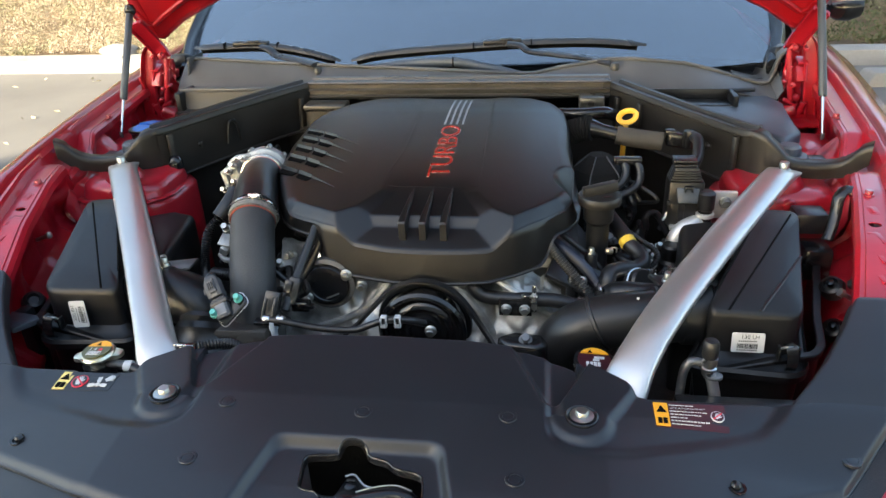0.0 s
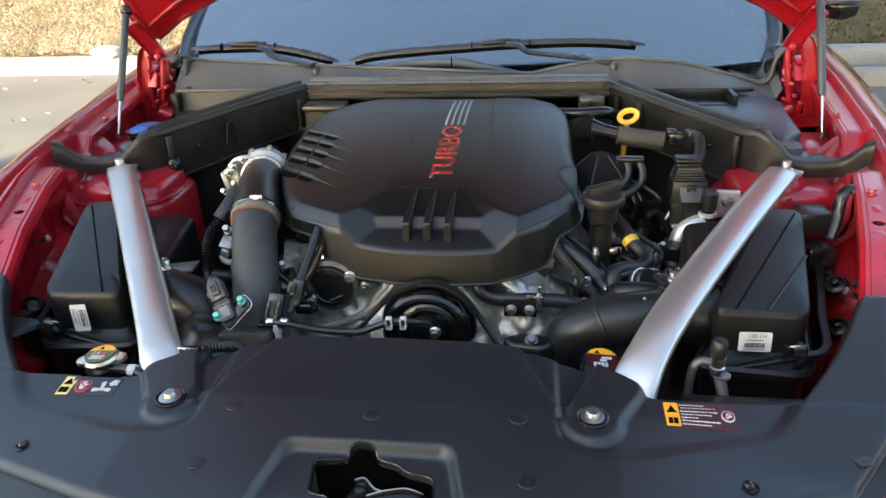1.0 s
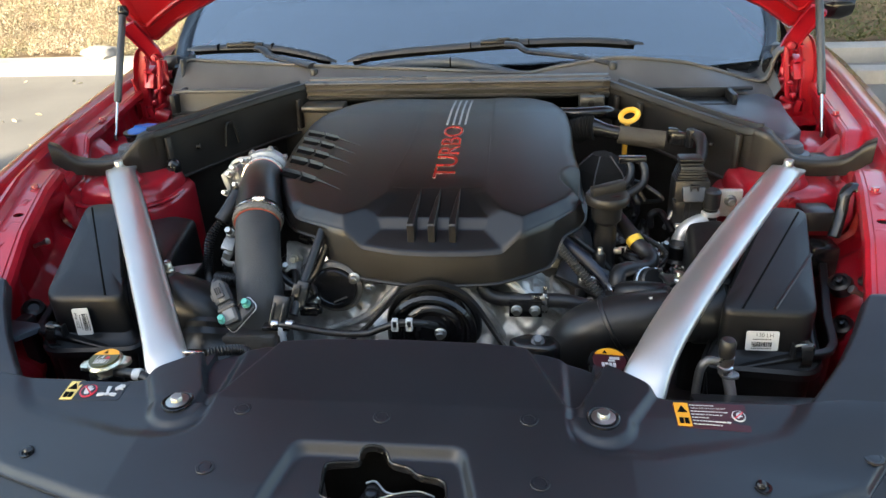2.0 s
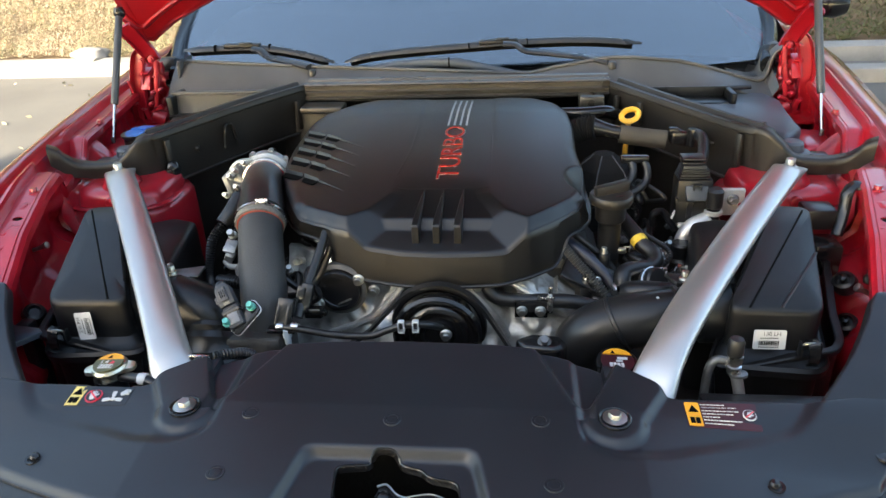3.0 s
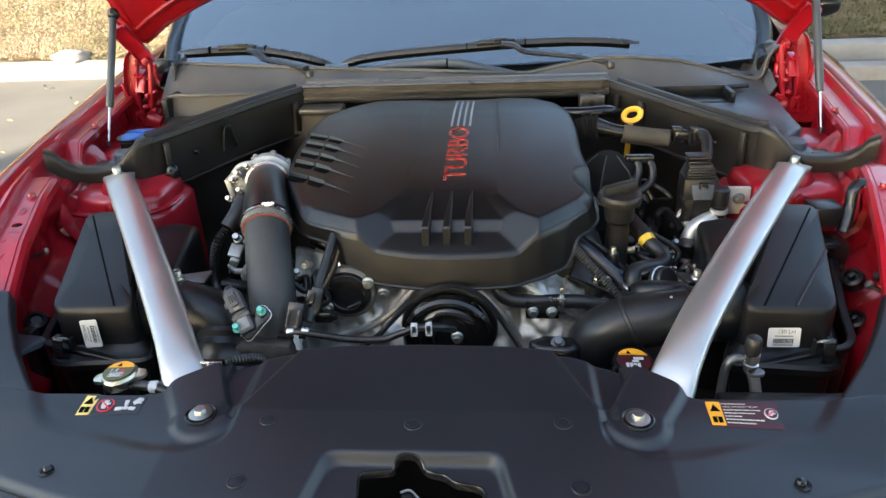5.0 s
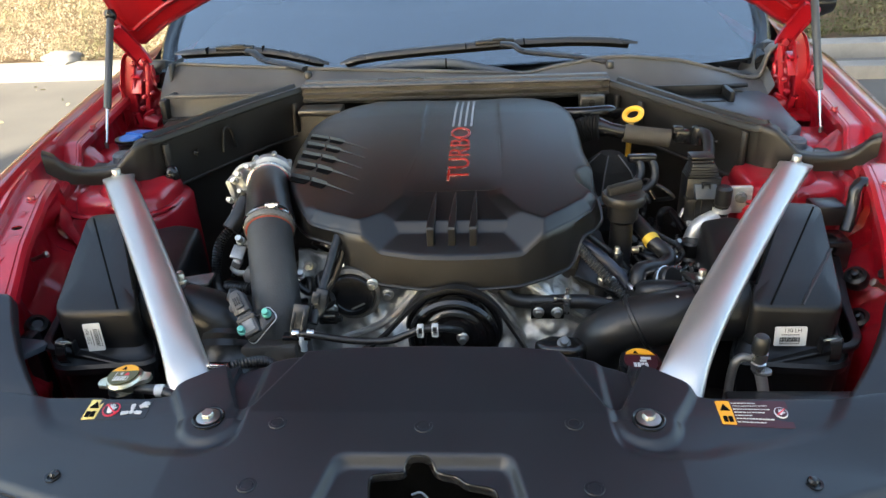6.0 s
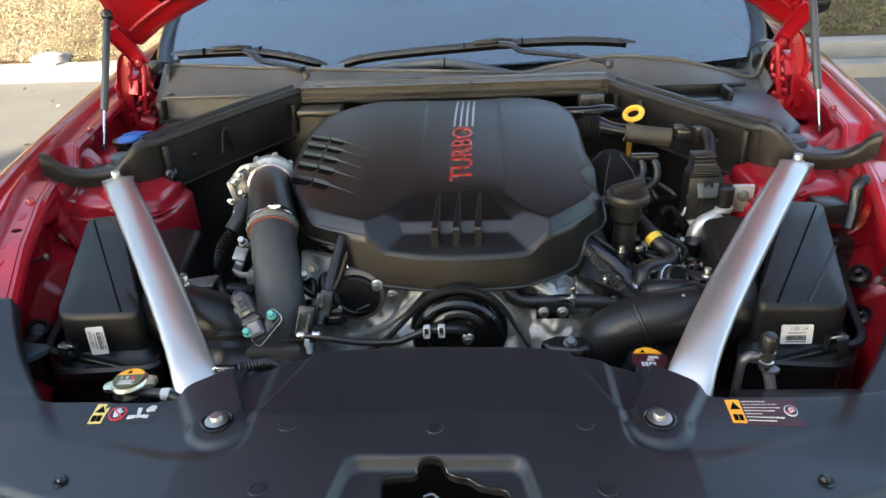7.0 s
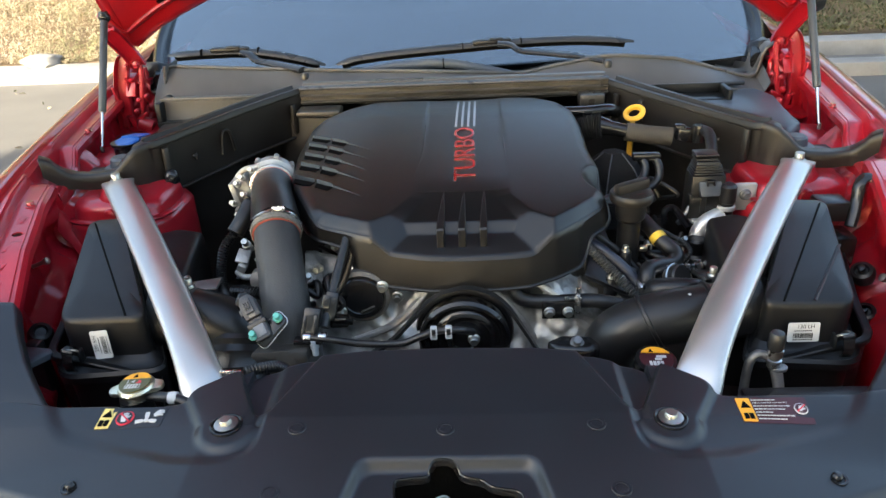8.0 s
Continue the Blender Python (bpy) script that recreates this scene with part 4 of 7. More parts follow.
# ---- air filter housings ----
def airbox_body(sx):
    """The tub and lid: a plan that widens downwards, with a top that rises to the rear."""
    plan = [(0.384, 0.190), (0.494, 0.187), (0.542, 0.394), (0.484, 0.398)]
    mid = Vector((0.476, 0.29))

    def loop(grow, z, rise, n=10, r=0.02):
        pts = []
        for i, p in enumerate(plan):
            a, b, c = Vector(plan[i - 1]), Vector(p), Vector(plan[(i + 1) % 4])
            e0, e1 = b + (a - b).normalized() * r, b + (c - b).normalized() * r
            for k in range(n):
                t = k / (n - 1)
                q = e0 * (1 - t) ** 2 + b * 2 * t * (1 - t) + e1 * t * t
                q = q + (q - mid).normalized() * grow
                pts.append((sx * q.x, q.y, z + rise * (q.y - 0.19)))
        return pts
    loops = [loop(0.016, 0.60, 0), loop(0.020, 0.764, 0.06), loop(0.033, 0.768, 0.06), loop(0.035, 0.779, 0.07), loop(0.031, 0.783, 0.07), loop(0.026, 0.779, 0.07), loop(0.020, 0.779, 0.07), loop(0.012, 0.784, 0.07), loop(0.004, 0.789, 0.09), loop(0.003, 0.810, 0.15), loop(0.003, 0.836, 0.212), loop(0.0022, 0.8405, 0.218), loop(0.0, 0.8435, 0.22), loop(-0.004, 0.8452, 0.22), loop(-0.05, 0.846, 0.22)]
    n = len(loops[0])
    faces = [(i * n + j, i * n + (j + 1) % n, (i + 1) * n + (j + 1) % n, (i + 1) * n + j) for i in range(len(loops) - 1) for j in range(n)]
    faces.append(tuple((len(loops) - 1) * n + j for j in range(n)))
    return Geo().add([p for l in loops for p in l], faces)


def build_airbox(sx):
    th = thing("air_filter_housing", (sx * 0.45, 0.28, 0.6), "black plastic air filter housing with a ribbed lid and white label", "air filter housing", "pair of air filter housings")
    part("body", airbox_body(sx), CASE, th, "", 40)
    lobe = [(sx * x, y) for x, y in ((0.365, 0.27), (0.42, 0.26), (0.50, 0.43), (0.44, 0.465), (0.395, 0.45))]
    part("lid_lobe", prism(lobe, 0.66, 0.842, 0.012, 3), CASE, th, "", 40)
    return th


boxes = {sx: build_airbox(sx) for sx in (-1, 1)}


# ---- the engine under its cover ----
engine = thing("engine", (0.02, 0.5, 0.4), "aluminium engine with hoses and wiring under its cover", "engine")


def block_face():
    def f(u, v):
        x, z = lerp(-0.22, 0.27, u), lerp(0.60, 0.835, v)
        y = 0.300 + 0.45 * (z - 0.72) + 0.4 * max(0.0, abs(x - 0.02) - 0.17)
        r = math.hypot(x - 0.018, z - 0.747)
        y -= 0.020 * step(0.104, 0.086, r)
        y -= 0.022 * noise.noise((x * 13, z * 13, 1)) + 0.012 * abs(noise.noise((x * 26, z * 26, 2))) + 0.005 * noise.noise((x * 60, z * 60, 3))
        return x, y, z
    return sheet(f, 200, 110, 0.01, (0, 1, 0), keep=lambda u, v: lerp(0.60, 0.835, v) < 0.83 - 0.95 * max(0.0, lerp(-0.22, 0.27, u) - 0.135))


part("timing_cover", block_face(), CAST, engine, "rough cast aluminium timing cover", 60)
part("block", box((0.02, 0.60, 0.62), (0.46, 0.5, 0.36), 0.02), GRIMY, engine)
facing = pose(0, 0, 0, 90)
hub = Matrix.Translation((0.018, 0.285, 0.747)) @ facing
part("pulley", lathe([(0.060, 0), (0.064, 0.004), (0.064, 0.022), (0.060, 0.026), (0.057, 0.0225), (0.0545, 0.0235), (0.050, 0.018), (0.046, 0.017), (0.042, 0.021), (0.038, 0.0225), (0.035, 0.018), (0.027, 0.017), (0.024, 0.022), (0.019, 0.023), (0.016, 0.019), (0.0, 0.019)], 64, hub), PIANO, engine, "gloss black pulley")
part("backing", lathe([(0.068, -0.010), (0.070, -0.004), (0.068, 0.0), (0.0, 0.0)], 48, hub), PLASTIC, engine)

# ---- ducts and pipes ----
duct_r = thing("intake_duct", (0.3, 0.24, 0.7), "black plastic intake duct elbow", "air duct", "intake ducts")
part("pipe", tube([(0.44, 0.27, 0.80), (0.36, 0.245, 0.802), (0.29, 0.235, 0.798), (0.235, 0.235, 0.78), (0.212, 0.245, 0.74), (0.205, 0.26, 0.66)], 0.036, 24), PLASTIC, duct_r)
duct_l = thing("intake_duct", (-0.3, 0.24, 0.7), "black plastic intake duct elbow", "air duct", "intake ducts")
part("pipe", tube([(-0.42, 0.27, 0.80), (-0.36, 0.25, 0.808), (-0.315, 0.24, 0.802), (-0.285, 0.24, 0.775), (-0.28, 0.25, 0.72), (-0.28, 0.26, 0.66)], 0.038, 24), PLASTIC, duct_l)
pipe = thing("turbo_pipe", (-0.25, 0.36, 0.8), "grey rubber charge pipe with a steel clamp", "hose")
part("hose", tube([(-0.255, 0.375, 0.884), (-0.245, 0.335, 0.866), (-0.228, 0.275, 0.826), (-0.218, 0.24, 0.78), (-0.214, 0.23, 0.70)], 0.0325, 28), GREYRUB, pipe)
part("sleeve", tube([(-0.304, 0.56, 0.880), (-0.297, 0.53, 0.886), (-0.284, 0.475, 0.890), (-0.268, 0.42, 0.888), (-0.2530, 0.368, 0.880)], [0.033, 0.033, 0.033, 0.0345, 0.037], 28), PLASTIC, pipe)


# ---- details of the radiator cover ----
def over(x, y, lift):
    return x, y, shroud_height(x, y) + lift


def decal(poly, lift, n=1):
    """A thin print that follows the cover's surface."""
    k = len(poly)
    return Geo().add([over(x, y, lift) for x, y in poly] + [over(x, y, lift - 0.0012) for x, y in poly], [tuple(range(k)), tuple(range(2 * k - 1, k - 1, -1))] + [(i, (i + 1) % k, k + (i + 1) % k, k + i) for i in range(k)])


def disc(cx, cy, r, n=20, ry=None):
    return [(cx + r * math.cos(2 * math.pi * i / n), cy + (ry or r) * math.sin(2 * math.pi * i / n)) for i in range(n)]


def slab(corners, thick):
    """A thin block over four corners given in order."""
    c = [Vector(p) for p in corners]
    n = (c[1] - c[0]).cross(c[3] - c[0]).normalized() * thick
    return Geo().add(c + [p - n for p in c], [(0, 1, 2, 3), (7, 6, 5, 4), (0, 4, 5, 1), (1, 5, 6, 2), (2, 6, 7, 3), (3, 7, 4, 0)])


for x, y in ((-0.153, 0.004), (0.0, 0.0), (0.153, 0.004), (-0.163, -0.075), (0.163, -0.075), (0.487, -0.006), (-0.487, -0.006)):
    g = lathe([(0.0095, -0.002), (0.0095, 0.0003), (0.0090, 0.0009), (0.0064, 0.0010), (0.0061, 0.0004), (0.0058, 0.0009), (0.003, 0.0011), (0.0, 0.0011)], 24, Matrix.Translation(over(x, y, 0)))
    part("push_clip", g, PANEL, shroud)
for sx in (-1, 1):
    part("bolt", bolt(over(sx * 0.228, 0.0085, 0.001), 0.0072, None, 1.70, 0.0055), STEEL, shroud, "zinc hexagon flange bolt")
    g = lathe([(0.017, -0.003), (0.017, 0.0012), (0.0155, 0.0018), (0.0135, 0.0005), (0.0135, -0.003)], 28, Matrix.Translation(over(sx * 0.228, 0.0085, 0)), close=False)
    part("bolt_seat", g, GLOSS, shroud)
    pin = join(lathe([(0.0085, -0.003), (0.0085, 0.0009), (0.006, 0.0007), (0.006, -0.003)], 20, Matrix.Translation(over(sx * 0.369, -0.054, 0)), close=False), lathe([(0.005, -0.003), (0.005, 0.003), (0.0035, 0.005), (0.0, 0.0055)], 14, Matrix.Translation(over(sx * 0.368, -0.053, 0))))
    part("pin", pin, GLOSS, shroud, "small dark pin in its hole")
    part("fixing_hole", lathe([(0.009, -0.0015), (0.0095, 0.0006), (0.0075, 0.0004), (0.0068, -0.0015)], 20, Matrix.Translation(over(sx * 0.532, 0.072, 0))), GLOSS, shroud)

    # side pieces that run back along the fenders
    def side(u, v, s=sx):
        y = lerp(0.042, 0.192, v)
        a = track((0.042, 0.056, 0.065, 0.079, 0.100, 0.127, 0.144, 0.172, 0.184, 0.192), (0.434, 0.447, 0.456, 0.469, 0.488, 0.508, 0.520, 0.537, 0.545, 0.556), y)
        b = 0.548 + 0.38 * (y - 0.036)
        w = u * (b - a)
        return s * (a + w), y + 0.012 * (1 - u) * v, track((0.042, 0.06, 0.10, 0.144, 0.192), (0.8165, 0.825, 0.838, 0.853, 0.867), y) - 0.012 * step(0.007, 0.0, w) ** 2 - 0.008 * step(0.95, 1.0, v) ** 2 + 0.006 * u * step(0.0, 0.3, v)
    part("side_cover", sheet(side, 50, 40, 0.003), PANEL, shroud, "satin black fender-side cover", 60)

# warning print on the passenger side
def shape(pts, at, size, turn=0.0):
    """A small flat sign, drawn about its middle, set on the cover."""
    c, d = math.cos(radians(turn)) * size, math.sin(radians(turn)) * size
    return [(at[0] + x * c - y * d, at[1] + x * d + y * c) for x, y in pts]


PALM = [(-0.35, -0.9), (0.3, -0.9), (0.5, -0.2), (0.95, 0.25), (0.85, 0.42), (0.42, 0.15), (0.46, 0.85), (0.28, 0.88), (0.2, 0.25), (0.12, 1.0), (-0.06, 1.0), (-0.08, 0.25), (-0.2, 0.9), (-0.38, 0.86), (-0.34, 0.15), (-0.52, 0.6), (-0.68, 0.5), (-0.55, -0.3)]
lab = part("warning_label", decal(rect(-0.3765, 0.0165, -0.3035, 0.0445, 0.002), 0.0006), PANEL, shroud, "clear warning label with printed signs")
part("panel_print", decal([(-0.3755, 0.0172), (-0.3605, 0.0172), (-0.3590, 0.0438), (-0.3740, 0.0438)], 0.0011), PALE, lab, "pale yellow warning square")
part("triangle", decal([(-0.3722, 0.0320), (-0.3618, 0.0320), (-0.3668, 0.0408)], 0.0015), INK_SHADE, lab)
part("book", join(decal(rect(-0.3730, 0.0200, -0.3684, 0.0272), 0.0015), decal(rect(-0.3672, 0.0200, -0.3626, 0.0272), 0.0015)), INK_SHADE, lab)
part("sign", decal(disc(-0.3465, 0.0300, 0.0098), 0.0011), REDINK, lab, "round red no-touch sign")
part("sign_field", decal(disc(-0.3465, 0.0300, 0.0082), 0.0014), PANEL, lab)
part("palm", decal(shape(PALM, (-0.3465, 0.0300), 0.0066), 0.0018), PAPER, lab)
part("slash", decal(shape([(-1, -0.09), (1, -0.09), (1, 0.09), (-1, 0.09)], (-0.3465, 0.0300), 0.0088, -42), 0.0021), REDINK, lab)
fan = [decal(disc(-0.3215, 0.0255, 0.0026, 12), 0.0013)]
for turn, reach in ((100, 1.0), (-8, 1.0), (188, 1.0)):
    fan.append(decal(shape([(0.25, -0.10), (0.45, -0.19), (1.0, -0.19), (1.0, 0.19), (0.45, 0.19), (0.25, 0.10)], (-0.3215, 0.0255), 0.0115 * reach, turn), 0.0012))
part("fan", join(*fan), PAPER, lab)
part("glove", decal(shape(PALM, (-0.3105, 0.0352), 0.0060, -50), 0.0016), PAPER, lab)
# warning print on the other side
lab = part("warning_label", decal(rect(0.3025, 0.0105, 0.3760, 0.0440, 0.002), 0.0006), MAROON, shroud, "dark warning label with an orange panel")
part("panel_print", decal(rect(0.3035, 0.0115, 0.3180, 0.0430, 0.001), 0.0011), AMBER, lab, "orange warning panel")
part("triangle", decal([(0.3058, 0.0295), (0.3158, 0.0295), (0.3108, 0.0390)], 0.0015), INK_SHADE, lab)
part("book", join(decal(rect(0.3060, 0.0145, 0.3102, 0.0215), 0.0015), decal(rect(0.3114, 0.0145, 0.3156, 0.0215), 0.0015)), INK_SHADE, lab)
rng = random.Random(21)
for k, w in enumerate((0.022, 0.0, 0.036, 0.030, 0.016, 0.038, 0.028)):
    y = 0.0412 - k * 0.0042
    if k == 1:
        part("text_line", lettering("METAL SURFACE MAY BE HOT", 0.0026, 0.0001, Matrix.Translation(over(0.3375, y - 0.0010, 0.0012))), PAPER, lab)
        continue
    bits, x = [], 0.3195
    while x < 0.3195 + w:
        d = rng.uniform(0.0012, 0.0042)
        bits.append(decal(rect(x, y - 0.0012, x + d, y - 0.0004), 0.0011))
        x += d + 0.0008
    part("text_line", join(*bits), PAPER, lab)
part("sign", decal(disc(0.3668, 0.0285, 0.0068), 0.0011), PAPER, lab, "round sign")
part("sign_field", decal(disc(0.3668, 0.0285, 0.0059), 0.0014), MAROON, lab)
part("hand_mark", decal(shape(PALM, (0.3668, 0.0285), 0.0042, -30), 0.0018), PAPER, lab)
part("slash", decal(shape([(-1, -0.1), (1, -0.1), (1, 0.1), (-1, 0.1)], (0.3668, 0.0285), 0.0060, 40), 0.0021), REDINK, lab)

latch = thing("hood_latch", (0.01, -0.1, 0.76), "dark steel hood latch in the cover's opening", "latch")
# Near-black floor and an added backing put the opening's shade into colour.
part("plate", prism([(-0.06, -0.15), (0.09, -0.15), (0.09, -0.03), (-0.06, -0.03)], 0.655, 0.662, 0.002), INK_SHADE, latch)
part("shade_back", box((0.015, 0.032, 0.735), (0.20, 0.004, 0.15), 0.001), MAT, latch)
latch_parts = []
latch_parts.append(part("bracket", prism([(-0.034, -0.088), (-0.020, -0.060), (0.002, -0.055), (0.012, -0.068), (0.030, -0.073), (0.034, -0.088), (0.010, -0.102), (-0.018, -0.104)], 0.722, 0.758, 0.004, 2, taper=0.9), GLOSS, latch))
latch_parts.append(part("hook", prism([(-0.020, -0.095), (-0.012, -0.066), (-0.004, -0.063), (0.010, -0.078), (0.024, -0.081), (0.027, -0.088), (0.008, -0.094), (-0.004, -0.112)], 0.758, 0.782, 0.002), GLOSS, latch))
# Thin steel tube laid on the hook as its painted gloss outline.
latch_parts.append(part("hook_glint", tube([(-0.014, -0.068, 0.783), (-0.004, -0.066, 0.784), (0.008, -0.078, 0.783), (0.022, -0.081, 0.782)], 0.0012, 8, 3), STEEL, latch, "thin bright line drawn as the gloss on the hook's edge"))
latch_parts.append(part("lever", sweep(spline([(0.002, -0.10, 0.786), (0.020, -0.095, 0.789), (0.042, -0.088, 0.787), (0.060, -0.090, 0.782), (0.066, -0.10, 0.776)], 6), [(a * 0.007, b * 0.004) for a, b in ring(1, 12)]), GLOSS, latch))
latch_parts.append(part("pawl", prism([(0.028, -0.070), (0.046, -0.070), (0.050, -0.084), (0.034, -0.088)], 0.735, 0.765, 0.003), GLOSS, latch))
latch_parts.append(part("spring", ribbed([(-0.046, -0.105, 0.775), (-0.026, -0.100, 0.777), (-0.004, -0.104, 0.777)], 0.006, 0.003, 0.2), DARKSTEEL, latch))
latch_parts.append(part("rivet", lathe([(0.006, 0), (0.006, 0.004), (0.003, 0.006), (0, 0.006)], 14, pose(-0.006, -0.080, 0.780)), GLOSS, latch))
# Added gloss outlines for the bracket and the lever.
latch_parts.append(part("bracket_glint", tube([(-0.033, -0.087, 0.758), (-0.020, -0.061, 0.759), (0.002, -0.056, 0.759), (0.012, -0.069, 0.759), (0.029, -0.074, 0.758)], 0.0009, 8, 2), DARKSTEEL, latch, "thin steel line drawn as the gloss on the bracket's edge"))
latch_parts.append(part("lever_glint", tube([(0.004, -0.094, 0.790), (0.022, -0.089, 0.793), (0.042, -0.083, 0.791), (0.058, -0.084, 0.786)], 0.0008, 8, 4), STEEL, latch, "thin bright line drawn as the gloss on the lever's edge"))
for piece in latch_parts:
    piece.data.transform(Matrix.Translation((0.004, 0.015, -0.004)))

# ---- hood hinges and gas struts ----
for sx in (-1, 1):
    post = spline([(sx * 0.698, 0.972, 1.020), (sx * 0.712, 0.968, 1.008), (sx * 0.722, 0.966, 0.975), (sx * 0.7275, 0.965, 0.94), (sx * 0.732, 0.965, 0.90), (sx * 0.732, 0.962, 0.858)], 8)
    hinge = part("hood_hinge", sweep(post, lambda f, i: [(a * lerp(0.0125, 0.0155, f), b) for a, b in ((-1, -0.003), (1, -0.003), (1.12, 0.010), (0.98, 0.012), (0.85, 0.001), (-0.85, 0.001), (-0.98, 0.016), (-1.12, 0.014))], up=Vector((0, -1, 0))), RED_IN, car, "red painted hood hinge", 50)
    arm = spline([(sx * 0.682, 0.970, 0.998), (sx * 0.688, 0.962, 1.020), (sx * 0.700, 0.940, 1.055), (sx * 0.709, 0.922, 1.080)], 6)
    part("arm", sweep(arm, [(a * 0.017, b) for a, b in ((-1, -0.004), (-0.8, -0.007), (0.8, -0.007), (1, -0.004), (1, 0.007), (0.86, 0.007), (0.8, 0.0), (-0.8, 0.0), (-0.86, 0.007), (-1, 0.007))], up=Vector((0, -1, 0.2))), RED_IN, hinge, "", 50)
    part("link", sweep(spline([(sx * 0.676, 0.962, 1.002), (sx * 0.678, 0.960, 0.975), (sx * 0.684, 0.958, 0.945), (sx * 0.690, 0.957, 0.912), (sx * 0.697, 0.956, 0.884)], 6), [(a * 0.0055, b * 0.004) for a, b in ring(1, 10)], up=Vector((0, -1, 0))), RED_IN, hinge, "", 50)
    part("tab", box((sx * 0.7065, 0.958, 0.952), (0.023, 0.005, 0.034), 0.003, pose(0, 0, 0, -24, 0, sx * 6)), RED_IN, hinge, "bright bent tab of the hinge")
    part("tab_root", box((sx * 0.7065, 0.970, 0.975), (0.020, 0.030, 0.006), 0.002, pose(0, 0, 0, 18)), RED_IN, hinge)
    for x, y, z, r in ((0.681, 0.955, 1.004, 0.0095), (0.706, 0.958, 1.000, 0.008), (0.691, 0.948, 0.930, 0.006), (0.676, 0.955, 0.936, 0.005), (0.700, 0.945, 0.905, 0.007), (0.718, 0.952, 0.890, 0.006), (0.738, 0.950, 0.905, 0.0045), (0.684, 0.958, 0.965, 0.004)):
        part("pivot", lathe([(r * 0.8, -0.008), (r * 0.8, 0.002), (r * 0.55, 0.003), (r * 0.5, 0.006), (0.0, 0.0065)], 14, Matrix.Translation((sx * x, y, z)) @ facing), RED_IN, hinge)
    for x, y, z, w, h, a in ((0.712, 0.948, 0.880, 0.012, 0.030, 12), (0.725, 0.950, 0.878, 0.006, 0.036, -6), (0.690, 0.950, 0.893, 0.030, 0.008, 28), (0.740, 0.955, 0.935, 0.005, 0.05, 8), (0.703, 0.950, 0.866, 0.040, 0.012, 4)):
        part("bracket", box((sx * x, y, z), (w, 0.010, h), 0.002, pose(0, 0, 0, 10, sx * a)), RED_IN, hinge)
    part("foot", sheet(lambda u, v, s=sx: (s * lerp(0.655, 0.75, u), lerp(0.90, 1.02, v), 0.858 + 0.012 * step(0.3, 0.6, v) + 0.006 * noise.noise((u * 5, v * 5, s))), 20, 20, 0.004), RED_IN, hinge)
    part("bushing", lathe([(0.015, -0.018), (0.017, -0.012), (0.017, 0.012), (0.013, 0.016), (0.006, 0.017), (0.0, 0.012)], 20, pose(sx * 0.690, 0.955, 0.872, 0, sx * 70)), RED_IN, hinge)
    part("backing", sheet(lambda u, v, s=sx: (s * lerp(0.690, 0.76, u), 1.02 + 0.02 * noise.noise((u * 6, v * 7, s)) - 0.015 * step(0.4, 0.5, u) * step(0.75, 0.65, u), lerp(0.85, 0.985, v)), 30, 30, 0.004, (0, 1, 0)), RED_IN, hinge, "", 60)
    strut = thing("gas_strut", (sx * 0.69, 0.76, 0.89), "grey hood gas strut with a thin polished rod", "gas strut", "pair of hood gas struts")
    a, b, c = Vector((sx * 0.690, 0.886, 1.115)), Vector((sx * 0.6915, 0.787, 0.949)), Vector((sx * 0.69, 0.747, 0.885))
    part("cylinder", sweep([a, a.lerp(b, 0.02), a.lerp(b, 0.98), b], lambda f, i: ring((0.006, 0.0072, 0.0074, 0.0065)[i], 18)), STRUTGREY, strut)
    part("rod", sweep([b, c], ring(0.0027, 14)), ROD, strut, "polished steel rod")
    part("ball_end", lathe([(0.003, -0.006), (0.0038, -0.003), (0.0040, 0.0), (0.0035, 0.004), (0.003, 0.006)], 14, Matrix.Translation(c)), DARKSTEEL, strut)
    part("top_socket", lathe([(0.006, -0.012), (0.011, -0.006), (0.012, 0.0), (0.008, 0.01), (0.0, 0.012)], 14, Matrix.Translation(a)), GLOSS, strut)

